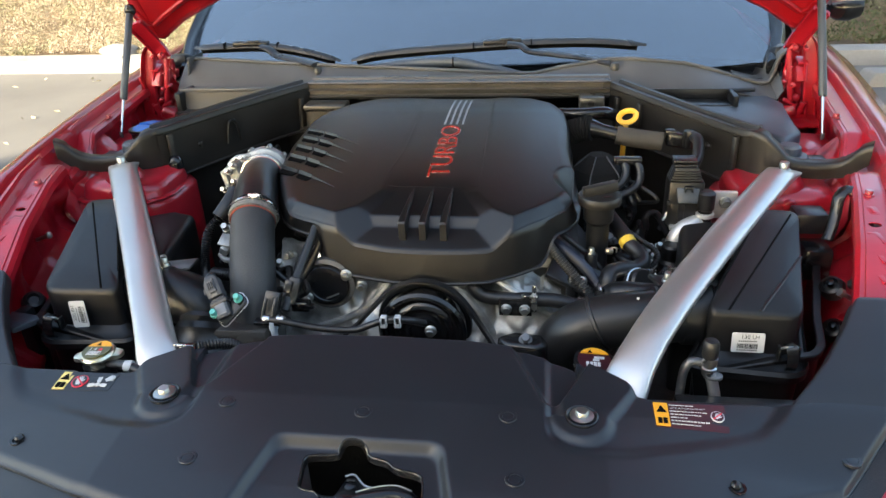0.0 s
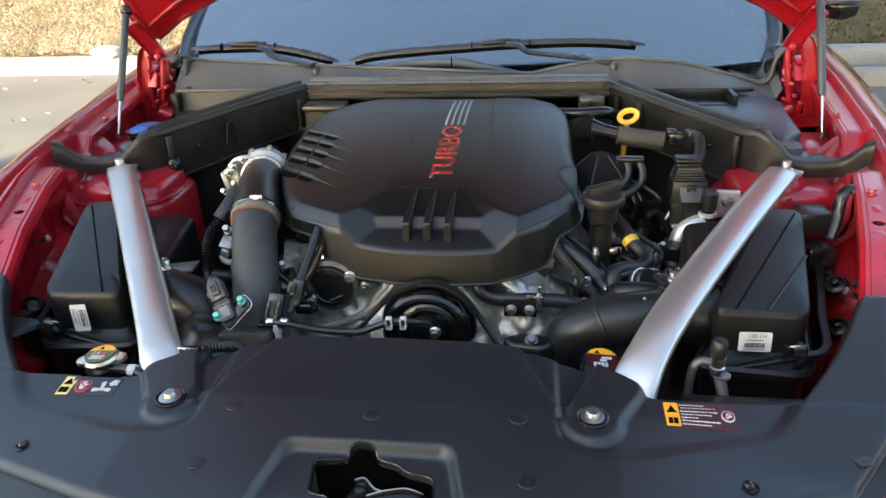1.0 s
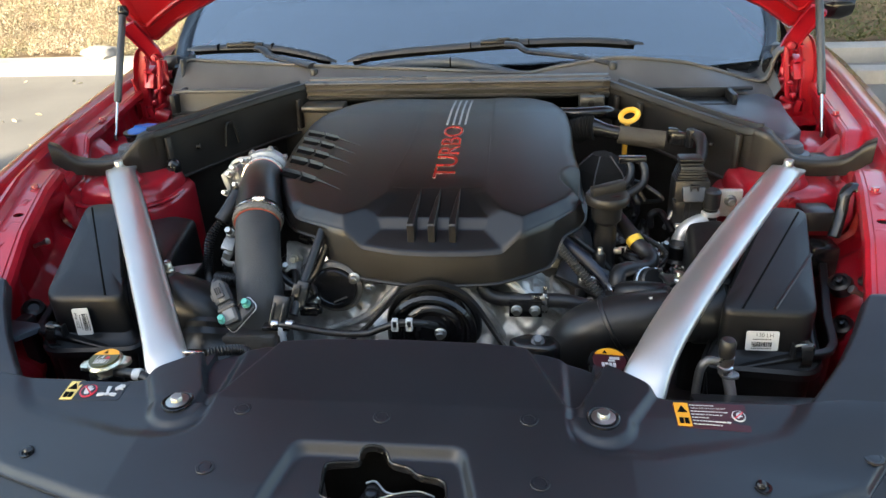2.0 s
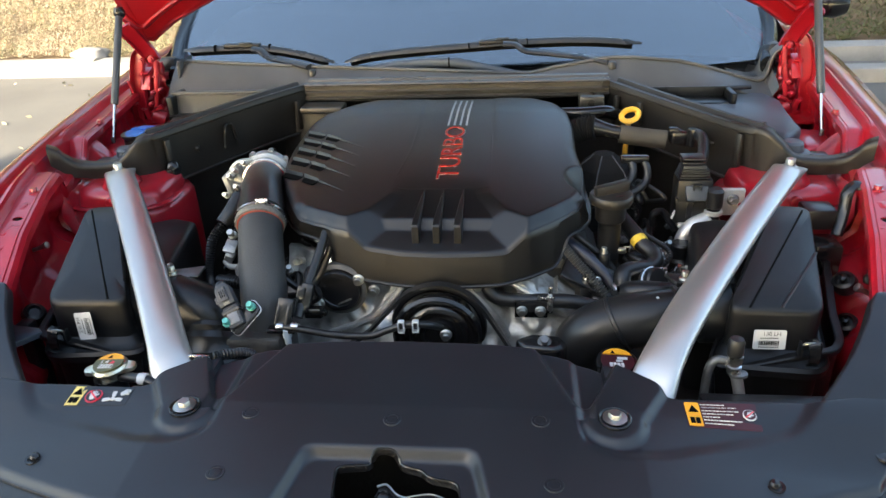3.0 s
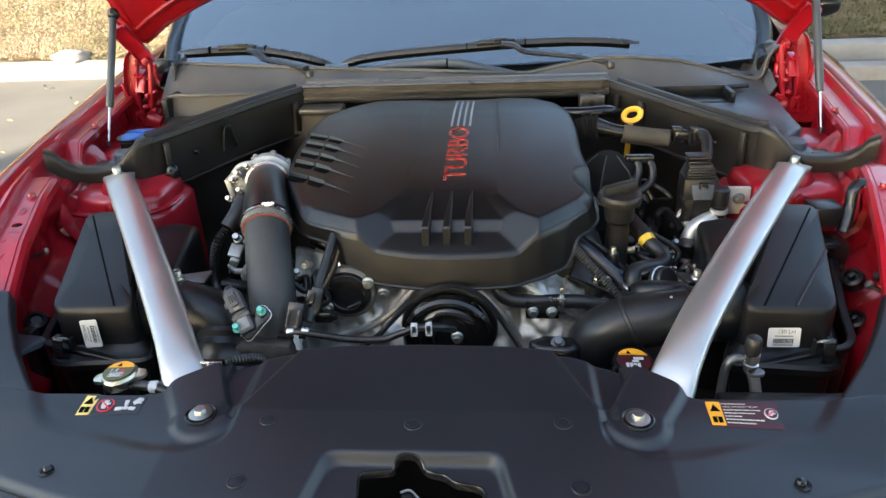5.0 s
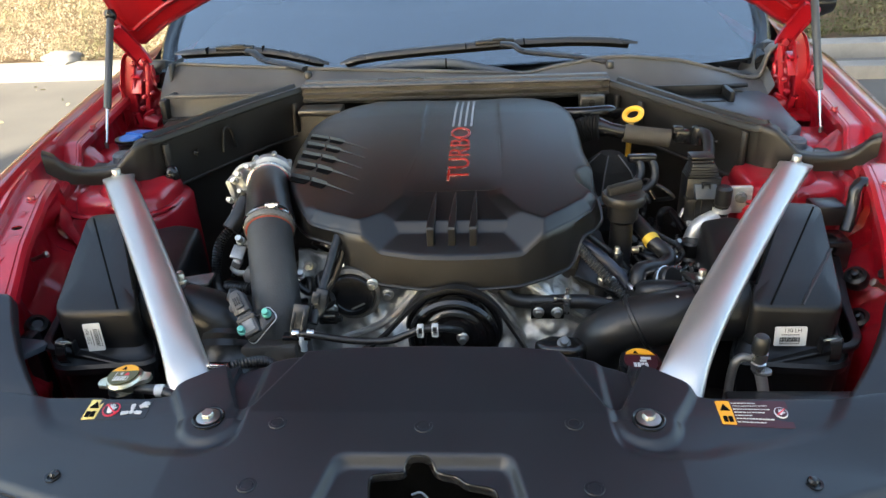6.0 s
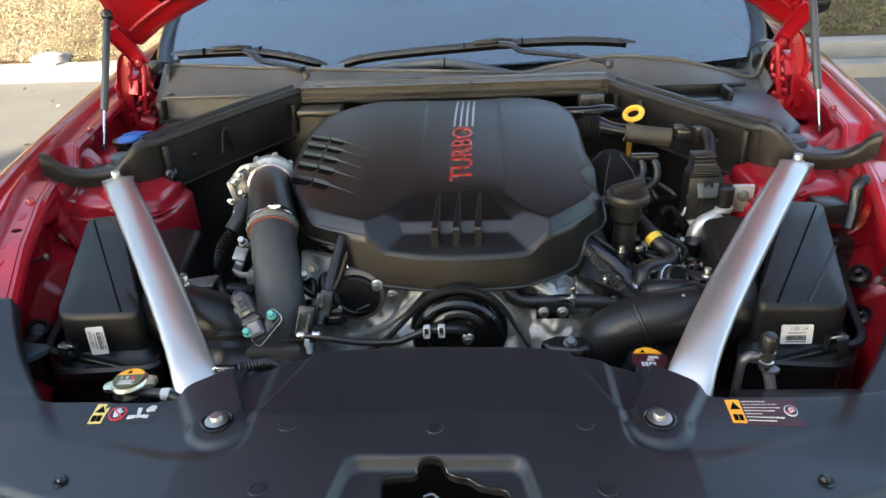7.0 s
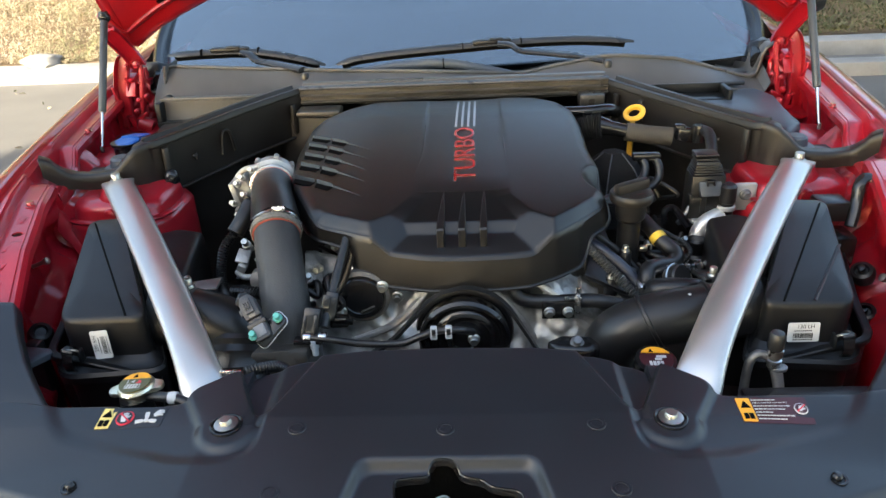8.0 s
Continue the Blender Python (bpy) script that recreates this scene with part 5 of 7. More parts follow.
# ---- wipers on the glass ----
def wiper_blade(th, pts, arm, hub, saddle):
    """A wiper: a slim blade with its rubber below, a clip on top, the bent arm and the cap on its shaft."""
    path = spline(pts, 8)
    top = [(-0.011, -0.004), (0.006, -0.0055), (0.010, -0.002), (0.009, 0.003), (0.003, 0.0068), (-0.003, 0.0068), (-0.009, 0.002)]
    part("blade", sweep(path, lambda f, i: [(a * (0.4 + 0.6 * step(0, 0.08, f) * step(1, 0.92, f)), b * (0.45 + 0.55 * step(0, 0.08, f) * step(1, 0.92, f))) for a, b in top]), WIPER, th, "", 50)
    part("rubber", sweep([p + Vector((0, 0.004, -0.0085)) for p in path[2:-2]], [(-0.004, -0.006), (0.003, -0.006), (0.005, 0.005), (-0.005, 0.005)]), INK_SHADE, th, "black rubber lip")
    mid = path[saddle]
    way = (path[saddle + 1] - path[saddle - 1]).normalized()
    turn = way.to_track_quat("X", "Z").to_matrix().to_4x4()
    part("saddle", join(box(mid + Vector((0, -0.003, 0.005)), (0.088, 0.020, 0.011), 0.004, turn), box(mid + way * 0.010 + Vector((0, -0.006, 0.010)), (0.030, 0.014, 0.006), 0.002, turn)), PLASTIC, th)
    for k in (-1, 1):
        part("joint", box(mid + way * (0.066 * k) + Vector((0, -0.004, 0.0005)), (0.0022, 0.018, 0.0145), 0.0006, turn), INK_SHADE, th)
    part("arm", sweep(spline(arm, 8), lambda f, i: [(a * lerp(0.013, 0.016, f), b * 0.0062) for a, b in ring(1, 14)]), WIPER, th, "", 50)
    part("pivot_cap", lathe([(0.009, -0.014), (0.009, -0.003), (0.007, 0.001), (0.003, 0.002), (0.0, 0.002)], 16, pose(*hub)), WIPER, th)


wiper = thing("wiper", (0.327, 1.0, 0.965), "black windscreen wiper resting on the glass", "wiper", "pair of wipers")
wiper_blade(wiper, [(-0.270, 1.075, 0.964), (-0.212, 1.075, 0.977), (-0.118, 1.075, 0.986), (0.031, 1.075, 0.995), (0.121, 1.078, 0.999), (0.241, 1.085, 1.000), (0.330, 1.09, 0.996), (0.411, 1.095, 0.987)], [(0.100, 1.055, 1.001), (0.128, 1.052, 0.998), (0.150, 1.045, 0.986), (0.20, 1.035, 0.981), (0.27, 1.015, 0.976), (0.327, 0.992, 0.968)], (0.333, 0.978, 0.972), 29)
part("link", sweep(spline([(-0.247, 1.04, 0.952), (-0.141, 1.04, 0.962), (-0.025, 1.04, 0.966), (0.051, 1.04, 0.952), (0.115, 1.035, 0.938), (0.166, 1.03, 0.924)], 6), lambda f, i: ring(0.0105 * (0.35 + 0.65 * step(0, 0.25, f)), 14)), TRAY, wiper, "blue-grey wiper linkage cover", 60)
part("link_joint", lathe([(0.0105, -0.0018), (0.0113, -0.0012), (0.0113, 0.0012), (0.0105, 0.0018)], 20, pose(-0.022, 1.04, 0.9655, 0, 88)), INK_SHADE, wiper)
wiper = thing("wiper", (-0.3, 1.0, 0.96), "black windscreen wiper resting on the glass", "wiper", "pair of wipers")
wiper_blade(wiper, [(-0.664, 1.09, 0.996), (-0.60, 1.08, 1.000), (-0.546, 1.075, 1.002), (-0.49, 1.075, 1.002), (-0.430, 1.072, 0.997), (-0.36, 1.068, 0.984), (-0.293, 1.065, 0.966)], [(-0.480, 1.055, 1.003), (-0.462, 1.05, 0.999), (-0.440, 1.042, 0.985), (-0.40, 1.025, 0.980), (-0.33, 0.99, 0.973)], (-0.325, 0.980, 0.968), 21)

# ---- scuttle trays beside the rail ----
tray = thing("scuttle_tray", (0.58, 0.82, 0.89), "black plastic tray cover beside the scuttle, tinted blue for sky reflection", "engine bay trim", "scuttle trays")
part("lid", prism([(0.52, 0.985), (0.655, 0.97), (0.66, 0.90), (0.645, 0.72), (0.60, 0.665), (0.55, 0.76), (0.47, 0.88)], 0.86, 0.905, 0.012, 3), TRAY, tray, "", 50)
part("intake_slot", join(box((0.48, 0.905, 0.902), (0.17, 0.05, 0.012), 0.004), box((0.565, 0.905, 0.912), (0.012, 0.06, 0.03), 0.005), box((0.48, 0.932, 0.916), (0.17, 0.006, 0.025), 0.002)), PLASTIC, tray)
tray = thing("scuttle_tray", (-0.52, 0.88, 0.89), "dusty black plastic tray cover beside the scuttle", "engine bay trim", "scuttle trays")
part("lid", prism([(-0.62, 0.90), (-0.36, 0.90), (-0.40, 0.82), (-0.50, 0.74), (-0.60, 0.76)], 0.85, 0.898, 0.008, 2), DUSTY, tray)
part("lip", box((-0.506, 0.897, 0.9415), (0.228, 0.012, 0.008), 0.003), COWL, tray)
part("back_wall", sheet(lambda u, v: (lerp(-0.622, -0.38, u), 0.906 + 0.012 * v, lerp(0.880, 0.938, v)), 12, 6, 0.004, (0, 1, 0)), COWL, tray, "dusty grey-brown wall below the lip")
part("side_wall", box((-0.628, 0.93, 0.905), (0.014, 0.08, 0.06), 0.005), DUSTY, tray)
washer = thing("washer_bottle", (-0.64, 0.755, 0.86), "black filler neck closed by a bright blue cap", "washer bottle")
part("neck", lathe([(0.026, 0.82), (0.024, 0.89), (0.028, 0.893), (0.028, 0.898)], 24, pose(-0.642, 0.752, 0)), PLASTIC, washer)
part("cap", join(lathe([(0.028, 0.0), (0.029, 0.004), (0.026, 0.008), (0.010, 0.010), (0.0, 0.010)], 28, pose(-0.640, 0.755, 0.893, 4, -8)), slab([(-0.655, 0.765, 0.905), (-0.610, 0.745, 0.909), (-0.600, 0.775, 0.906), (-0.640, 0.79, 0.903)], 0.006)), BLUE, washer, "bright blue plastic cap")
for sx in (-1, 1):
    for x, y, h in ((0.506, 0.610, 0.086), (0.336, 0.864, 0.062)) + (((0.374, 0.812, 0.045),) if sx > 0 else ()):
        part("rib", box((sx * (x - 0.006), y - 0.006, 0.931 - h / 2), (0.009, 0.012, h), 0.003, pose(0, 0, 0, 0, 0, sx * 32)), DUSTY, rail)
    if sx < 0:
        part("hook_clip", tube([(-0.421, 0.735, 0.880), (-0.424, 0.728, 0.917), (-0.429, 0.722, 0.923), (-0.434, 0.714, 0.917), (-0.437, 0.706, 0.880)], 0.0030, 8, 5), DUSTY, rail)
    part("stud", bolt((sx * 0.468, 0.66, 0.895), 0.004, pose(0, 0, 0, 80, 0, sx * 60)), DUSTY, rail)
# Shelf blocks take the lightened rail colour so the junction looks lit.
part("shelf_block", box((-0.275, 0.86, 0.915), (0.09, 0.05, 0.012), 0.004), RAILP, rail)
part("shelf_block", box((0.28, 0.86, 0.92), (0.05, 0.04, 0.03), 0.005), RAILP, rail)

# ---- details of the engine cover ----
def on_top(x, y, h):
    return Vector((x, y, top_height(x, y) + h))


for row, y0 in enumerate((0.652, 0.618, 0.580, 0.541, 0.494)):
    big = 1 + 0.06 * row

    def wedge(xa, ha, xb, hb):
        """A louvre: a steep front face whose top runs back into the cover."""
        ya, yb = y0 - 0.80 * (xa + 0.248), y0 - 0.80 * (xb + 0.248)
        v = []
        for x, y, h in ((xa, ya, ha), (xb, yb, hb)):
            v += [on_top(x, y - 0.62 * h, -0.001), on_top(x, y, h), on_top(x - 0.002, y + 1.9 * h, -0.001), on_top(x, y, -0.003)]
        return Geo().add(v, [(0, 4, 5, 1), (1, 5, 6, 2), (0, 1, 2, 3), (4, 7, 6, 5), (2, 6, 7, 3), (3, 7, 4, 0)])
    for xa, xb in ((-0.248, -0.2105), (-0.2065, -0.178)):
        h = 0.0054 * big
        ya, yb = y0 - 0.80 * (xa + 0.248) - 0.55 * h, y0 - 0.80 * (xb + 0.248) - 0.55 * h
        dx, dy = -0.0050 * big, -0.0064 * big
        # Black sheet on the solid cover: painted shade below the louvre.
        part("slot_shade", slab([on_top(xa + 0.005 + dx, ya - 0.004 + dy, 0.0011), on_top(xb - 0.001 + dx, yb + 0.001 + dy, 0.0011), on_top(xb, yb + 0.001, 0.0011), on_top(xa, ya + 0.001, 0.0011)], 0.0025), INK_SHADE, cover)
        part("louvre", wedge(xa, h, xb, h * 0.9), COVER, cover, "", 15)
    part("louvre_tail", wedge(-0.1775, 0.0030 * big, -0.130, 0.0002), COVER, cover, "", 15)
for pts in ([(-0.042, 0.80), (-0.044, 0.66), (-0.046, 0.54), (-0.056, 0.45)], [(0.088, 0.79), (0.088, 0.6), (0.089, 0.44)]):
    g = sweep([p + Vector((0, 0, 0.0003)) for p in spline([on_top(x, y, 0) for x, y in pts], 8)], [(-0.0016, 0), (0.0016, 0), (0.0, 0.0004)])
    part("seam", g, COVER, cover, "", 60)

# ---- details of the air filter housings ----
def lid_height(y):
    return 0.8462 + 0.22 * (y - 0.19)


for sx, th in boxes.items():
    for (x0, y0), (x1, y1), w in (((0.402, 0.226), (0.486, 0.382), 0.0018), ((0.409, 0.190), (0.528, 0.382), 0.0014), ((0.446, 0.190), (0.518, 0.292), 0.0022)):
        if sx < 0 and w == 0.0022:
            continue
        part("lid_rib", sweep([Vector((sx * lerp(x0, x1, f), lerp(y0, y1, f), lid_height(lerp(y0, y1, f)) - 0.0004)) for f in (0, 0.5, 1)], [(-w, 0), (w, 0), (w * 0.5, 0.0012), (-w * 0.5, 0.0012)]), PLASTIC if w == 0.0022 else INK_SHADE, th)
    cx = 0.479
    rim_path = spline([(sx * 0.594, 0.435, 0.802), (sx * 0.570, 0.352, 0.795), (sx * 0.547, 0.276, 0.789), (sx * 0.535, 0.222, 0.785), (sx * 0.526, 0.200, 0.787), (sx * 0.512, 0.186, 0.787), (sx * 0.480, 0.179, 0.786), (sx * 0.440, 0.174, 0.779), (sx * 0.405, 0.170, 0.773), (sx * 0.380, 0.170, 0.769)], 6)
    part("tub_rim", sweep(rim_path, [(-0.005, -0.004), (0.005, -0.004), (0.0055, 0.002), (0.004, 0.0035), (-0.004, 0.0035), (-0.0055, 0.002)], up=Vector((0, 0, 1))), CASE, th, "glossy black rim of the lower tub", 40)
    part("tub_wall", sweep([p + Vector((0, 0.002, -0.05)) for p in rim_path], [(-0.002, -0.05), (0.002, -0.05), (0.002, 0.046), (-0.002, 0.046)], up=Vector((0, 0, 1))), CASE, th, "", 40)
    strap = spline([(sx * (cx - 0.001), 0.170, 0.811), (sx * cx, 0.163, 0.813), (sx * (cx + 0.001), 0.159, 0.806), (sx * (cx + 0.002), 0.158, 0.795), (sx * (cx + 0.003), 0.161, 0.784), (sx * (cx + 0.003), 0.165, 0.780)], 6)
    part("spring_clip", sweep(strap, lambda f, i: [(a * lerp(0.0068, 0.0056, f), b * 0.0012) for a, b in ((-1, -1), (1, -1), (1, 1), (-1, 1))], up=Vector((0, -1, 0))), GLOSS, th, "sprung black steel clip", 40)
    part("clip_loop", tube([(sx * (cx - 0.010), 0.170, 0.804), (sx * (cx - 0.008), 0.164, 0.812), (sx * (cx + 0.008), 0.164, 0.813), (sx * (cx + 0.010), 0.170, 0.805)], 0.0015, 8), STEEL, th)
    part("clip_seat", join(*[box((sx * (cx + d), 0.170, 0.800), (0.003, 0.012, 0.018), 0.001) for d in (-0.0105, 0.0105)]), CASE, th)
face = pose(0, 0, 0, 80)


def case_label(c, w, h, words, turn):
    m = Matrix.Translation(c) @ face @ pose(0, 0, 0, 0, 0, turn)
    th = boxes[-1 if c[0] < 0 else 1]
    lab = part("label", prism(rect(-w / 2, -h / 2, w / 2, h / 2, 0.002), 0, 0.0012, m=m), PAPER, th, "white printed barcode label")
    part("print", lettering(words, 0.0072, 0.0002, m @ Matrix.Translation((0.002, h * 0.30, 0.0014)), -0.0001), INK_SHADE, lab)
    bars = [prism(rect(-0.011 + 0.0024 * q, h * 0.06, -0.0095 + 0.0024 * q, h * 0.11), 0.0012, 0.0016, m=m) for q in range(9)]
    rng = random.Random(4)
    x = -0.0125
    while x < 0.0115:
        d = rng.choice((0.0005, 0.0008, 0.0012))
        bars.append(prism(rect(x, -h * 0.30, x + d, -h * 0.05), 0.0012, 0.0016, m=m))
        x += d + rng.choice((0.0005, 0.0008))
    bars += [prism(rect(-0.0125 + 0.0024 * q, -h * 0.41, -0.0110 + 0.0024 * q, -h * 0.36), 0.0012, 0.0016, m=m) for q in range(10)]
    part("barcode", join(*bars), INK_SHADE, lab)


case_label((0.4335, 0.1775, 0.8085), 0.038, 0.025, "130 LH", 0)
case_label((-0.4425, 0.1770, 0.8115), 0.038, 0.023, "230 RH", 95)

# ---- engine details ----
part("oil_seal_cap", join(lathe([(0.033, 0), (0.033, 0.010), (0.031, 0.013), (0.024, 0.0135), (0.023, 0.012), (0.0, 0.012)], 36, Matrix.Translation((-0.127, 0.305, 0.80)) @ facing)), GLOSS, engine, "round black plug with a printed number")
part("number_bar", box((-0.118, 0.2915, 0.785), (0.022, 0.001, 0.0022), 0, pose(0, 0, 0, 0, -25)), BAND, engine)
part("plug_ring", lathe([(0.033, 0), (0.040, 0.0), (0.041, 0.012), (0.036, 0.016), (0.033, 0.012)], 32, Matrix.Translation((-0.127, 0.312, 0.80)) @ facing, close=False), GRIMY, engine)
for x, y, z in ((-0.156, 0.292, 0.782), (-0.095, 0.295, 0.82), (0.075, 0.30, 0.81), (-0.075, 0.30, 0.80), (0.205, 0.30, 0.735), (0.10, 0.29, 0.70), (-0.06, 0.28, 0.71), (0.243, 0.332, 0.80)):
    part("bolt", bolt((x, y, z), 0.006, facing, 1.4, 0.008), STEEL, engine)
for pts in ([(0.035, 0.305, 0.83), (0.075, 0.300, 0.79), (0.105, 0.298, 0.75), (0.13, 0.30, 0.70)], [(-0.015, 0.305, 0.83), (-0.05, 0.300, 0.785), (-0.09, 0.298, 0.75), (-0.15, 0.30, 0.725)], [(0.11, 0.305, 0.82), (0.17, 0.302, 0.78), (0.22, 0.31, 0.74)]):
    part("cover_rib", tube(pts, [0.003, 0.006, 0.006, 0.004], 8, 6), CAST, engine)
arch = spline([(x, 0.268, z) for x, z in ((-0.155, 0.700), (-0.118, 0.722), (-0.083, 0.748), (-0.055, 0.779), (-0.024, 0.812), (0.005, 0.825), (0.030, 0.827), (0.058, 0.816), (0.079, 0.796), (0.098, 0.765), (0.115, 0.735), (0.135, 0.695))], 6)
part("belt", sweep(arch, [(-0.0022, -0.006), (0.0022, -0.006), (0.0022, 0.006), (0.0012, 0.005), (0.0, 0.006), (-0.0012, 0.005), (-0.0022, 0.006)], up=Vector((0, 1, 0))), RUBBER, engine, "black ribbed drive belt")
part("hub_bolt", bolt((0.031, 0.259, 0.753), 0.0062, facing, 1.4, 0.008), STEEL, engine)
for sx in (-1, 1):
    part("cylinder_head", box((0.02 + sx * 0.17, 0.60, 0.765), (0.12, 0.46, 0.10), 0.015, pose(0, 0, 0, 0, sx * 30)), DARKSTEEL, engine, "dark cast cylinder head")

part("tensioner_arm", prism([(0.125, 0.225), (0.150, 0.240), (0.190, 0.235), (0.200, 0.215), (0.180, 0.200), (0.140, 0.205)], 0.740, 0.772, 0.008, 3), GLOSS, engine, "black belt tensioner arm")
part("tensioner_bolt", bolt((0.166, 0.216, 0.772), 0.0065, pose(0, 0, 0, 30), 1.4, 0.008), DARKSTEEL, engine)

hose = thing("coolant_hose", (0.16, 0.30, 0.77), "black coolant hose in a bolted steel bracket", "hose", "engine hoses")
part("hose", tube([(0.083, 0.33, 0.825), (0.088, 0.305, 0.805), (0.105, 0.298, 0.790), (0.15, 0.297, 0.787), (0.20, 0.297, 0.787), (0.235, 0.30, 0.778), (0.26, 0.31, 0.765)], 0.0105, 16), RUBBER, hose)
br = part("bracket", box((0.150, 0.286, 0.780), (0.046, 0.004, 0.027), 0.001), GLOSS, hose)
for x in (0.137, 0.163):
    part("bolt", bolt((x, 0.284, 0.778), 0.0062, facing, 1.3, 0.006), STEEL, br)
part("clip", join(box((0.176, 0.284, 0.788), (0.008, 0.006, 0.026), 0.002), box((0.170, 0.284, 0.800), (0.024, 0.006, 0.004), 0.001), box((0.176, 0.286, 0.809), (0.006, 0.003, 0.014), 0.001)), CHROME, hose, "pale metal hose clip")

hose = thing("vacuum_hose", (-0.08, 0.2, 0.79), "thin black hose with white clips across the engine front", "hose", "engine hoses")
part("hose", tube([(-0.19, 0.205, 0.797), (-0.165, 0.20, 0.798), (-0.113, 0.20, 0.789), (-0.065, 0.20, 0.788), (-0.04, 0.20, 0.797), (-0.017, 0.20, 0.806), (0.012, 0.20, 0.807), (0.03, 0.22, 0.79)], 0.0048, 12), RUBBER, hose)
for x, z in ((-0.020, 0.806), (-0.001, 0.807)):
    part("clip", join(box((x, 0.196, z + 0.0075), (0.008, 0.008, 0.0019), 0.0007), box((x, 0.196, z - 0.0075), (0.008, 0.008, 0.0019), 0.0007), box((x - 0.0035, 0.194, z), (0.0016, 0.006, 0.014), 0.0005), box((x + 0.0035, 0.194, z), (0.0016, 0.006, 0.014), 0.0005)), PAPER, hose, "white plastic hose clip")
for x in (-0.185, -0.165):
    part("end_clamp", lathe([(0.0062, -0.005), (0.0068, -0.004), (0.0068, 0.004), (0.0062, 0.005)], 14, Matrix.Translation((x, 0.203, 0.798)) @ pose(0, 0, 0, 0, 90)), CHROME, hose)

neck = thing("oil_filler", (0.268, 0.41, 0.82), "black oil filler neck with a flat screw cap", "oil filler")
nm = pose(0.268, 0.41, -0.004)
part("neck", lathe([(0.017, 0.78), (0.017, 0.862), (0.022, 0.868), (0.023, 0.893), (0.027, 0.896)], 28, nm), PLASTIC, neck)
cap = part("cap", join(lathe([(0.0305, 0.894), (0.032, 0.897), (0.032, 0.905), (0.030, 0.908), (0.0, 0.909)], 36, nm), box((0.268, 0.412, 0.911), (0.054, 0.013, 0.016), 0.003, pose(0, 0, 0, 0, -5, 22))), DUSTY, neck, "black screw cap with a grip bar")
part("cap_print", prism(rect(-0.006, -0.0016, 0.006, 0.0016), 0, 0.0006, m=pose(0.278, 0.396, 0.9052, 0, 0, 20)), MAROON, cap)
dip = thing("dipstick", (0.337, 0.724, 0.86), "oil dipstick with a yellow plastic ring handle", "dipstick")
q = [(0.0148 * math.cos(radians(d)), 0, 0.0148 * math.sin(radians(d))) for d in range(0, 376, 15)]
dm = Matrix.Translation((0.337, 0.724, 0.929)) @ pose(0, 0, 0, -30, -18, 0) @ Matrix.Diagonal((1.05, 1, 0.72, 1))
part("handle", tube([tuple(dm @ Vector(p)) for p in q], 0.0044, 12, 1, sx=0.8, sy=1.3), YELLOW, dip, "yellow ring handle")
part("stem", tube([(0.335, 0.724, 0.912), (0.333, 0.722, 0.87), (0.33, 0.71, 0.80)], 0.005, 10), YELLOW, dip)

wh = thing("breather_hose", (0.35, 0.69, 0.9), "dark breather hose with a taped brown sleeve", "hose", "engine hoses")
part("ribbed_end", ribbed([(0.235, 0.70, 0.905), (0.252, 0.695, 0.914), (0.272, 0.69, 0.917)], 0.021, 0.0045, 0.10, 20), MAT, wh)
part("socket", tube([(0.268, 0.692, 0.917), (0.29, 0.688, 0.913), (0.318, 0.683, 0.908)], [0.018, 0.013, 0.012], 18), GLOSS, wh)
part("sleeve", tube([(0.315, 0.684, 0.907), (0.35, 0.68, 0.902), (0.395, 0.675, 0.898)], 0.0165, 18), material("taped_sleeve", (0.055, 0.047, 0.036), 0.75, 0, 0.4, 300, 0.2, 30), wh, "brown taped sleeve")
part("connector", join(box((0.418, 0.668, 0.905), (0.036, 0.026, 0.026), 0.005, pose(0, 0, 0, 0, 10)), box((0.405, 0.665, 0.918), (0.018, 0.016, 0.012), 0.003), lathe([(0.012, -0.016), (0.013, 0.0), (0.011, 0.014)], 16, pose(0.437, 0.655, 0.91))), GLOSS, wh)
part("elbow", tube([(0.440, 0.655, 0.915), (0.446, 0.63, 0.915), (0.440, 0.59, 0.90), (0.424, 0.555, 0.893), (0.412, 0.535, 0.888)], 0.0095, 14), RUBBER, wh)
vent = thing("vent_pipe", (0.26, 0.75, 0.92), "dark pipe stub behind the engine cover", "pipe")
part("pipe", tube([(0.215, 0.78, 0.918), (0.26, 0.765, 0.922), (0.30, 0.775, 0.922), (0.32, 0.80, 0.91)], 0.012, 14), GLOSS, vent)

coil = thing("valve_connector", (0.41, 0.51, 0.8), "black solenoid valve with a clipped cable connector", "connector", "engine connectors")
part("body", box((0.409, 0.515, 0.853), (0.054, 0.04, 0.075), 0.004), PLASTIC, coil)
part("core", prism(rect(-0.021, -0.016, 0.021, 0.016, 0.004), 0.0, 0.024, 0.002, m=pose(0.407, 0.515, 0.888), taper=0.85), PLASTIC, coil)
for k in range(5):
    part("fin", box((0.4075, 0.514, 0.889 + k * 0.0042), (0.050 - 0.0024 * k, 0.038 - 0.0016 * k, 0.0022), 0.0008), PLASTIC, coil)
part("collar", join(box((0.405, 0.518, 0.914), (0.034, 0.028, 0.004), 0.0015), box((0.405, 0.518, 0.9205), (0.036, 0.030, 0.0045), 0.002)), PLASTIC, coil)
part("plug", prism([(-0.015, -0.012), (0.015, -0.012), (0.018, 0.012), (-0.018, 0.012)][::-1], 0.0, 0.007, 0.002, m=Matrix.Translation((0.411, 0.4955, 0.868)) @ pose(0, 0, 0, 70)), TRAY, coil, "blue-grey plug face")
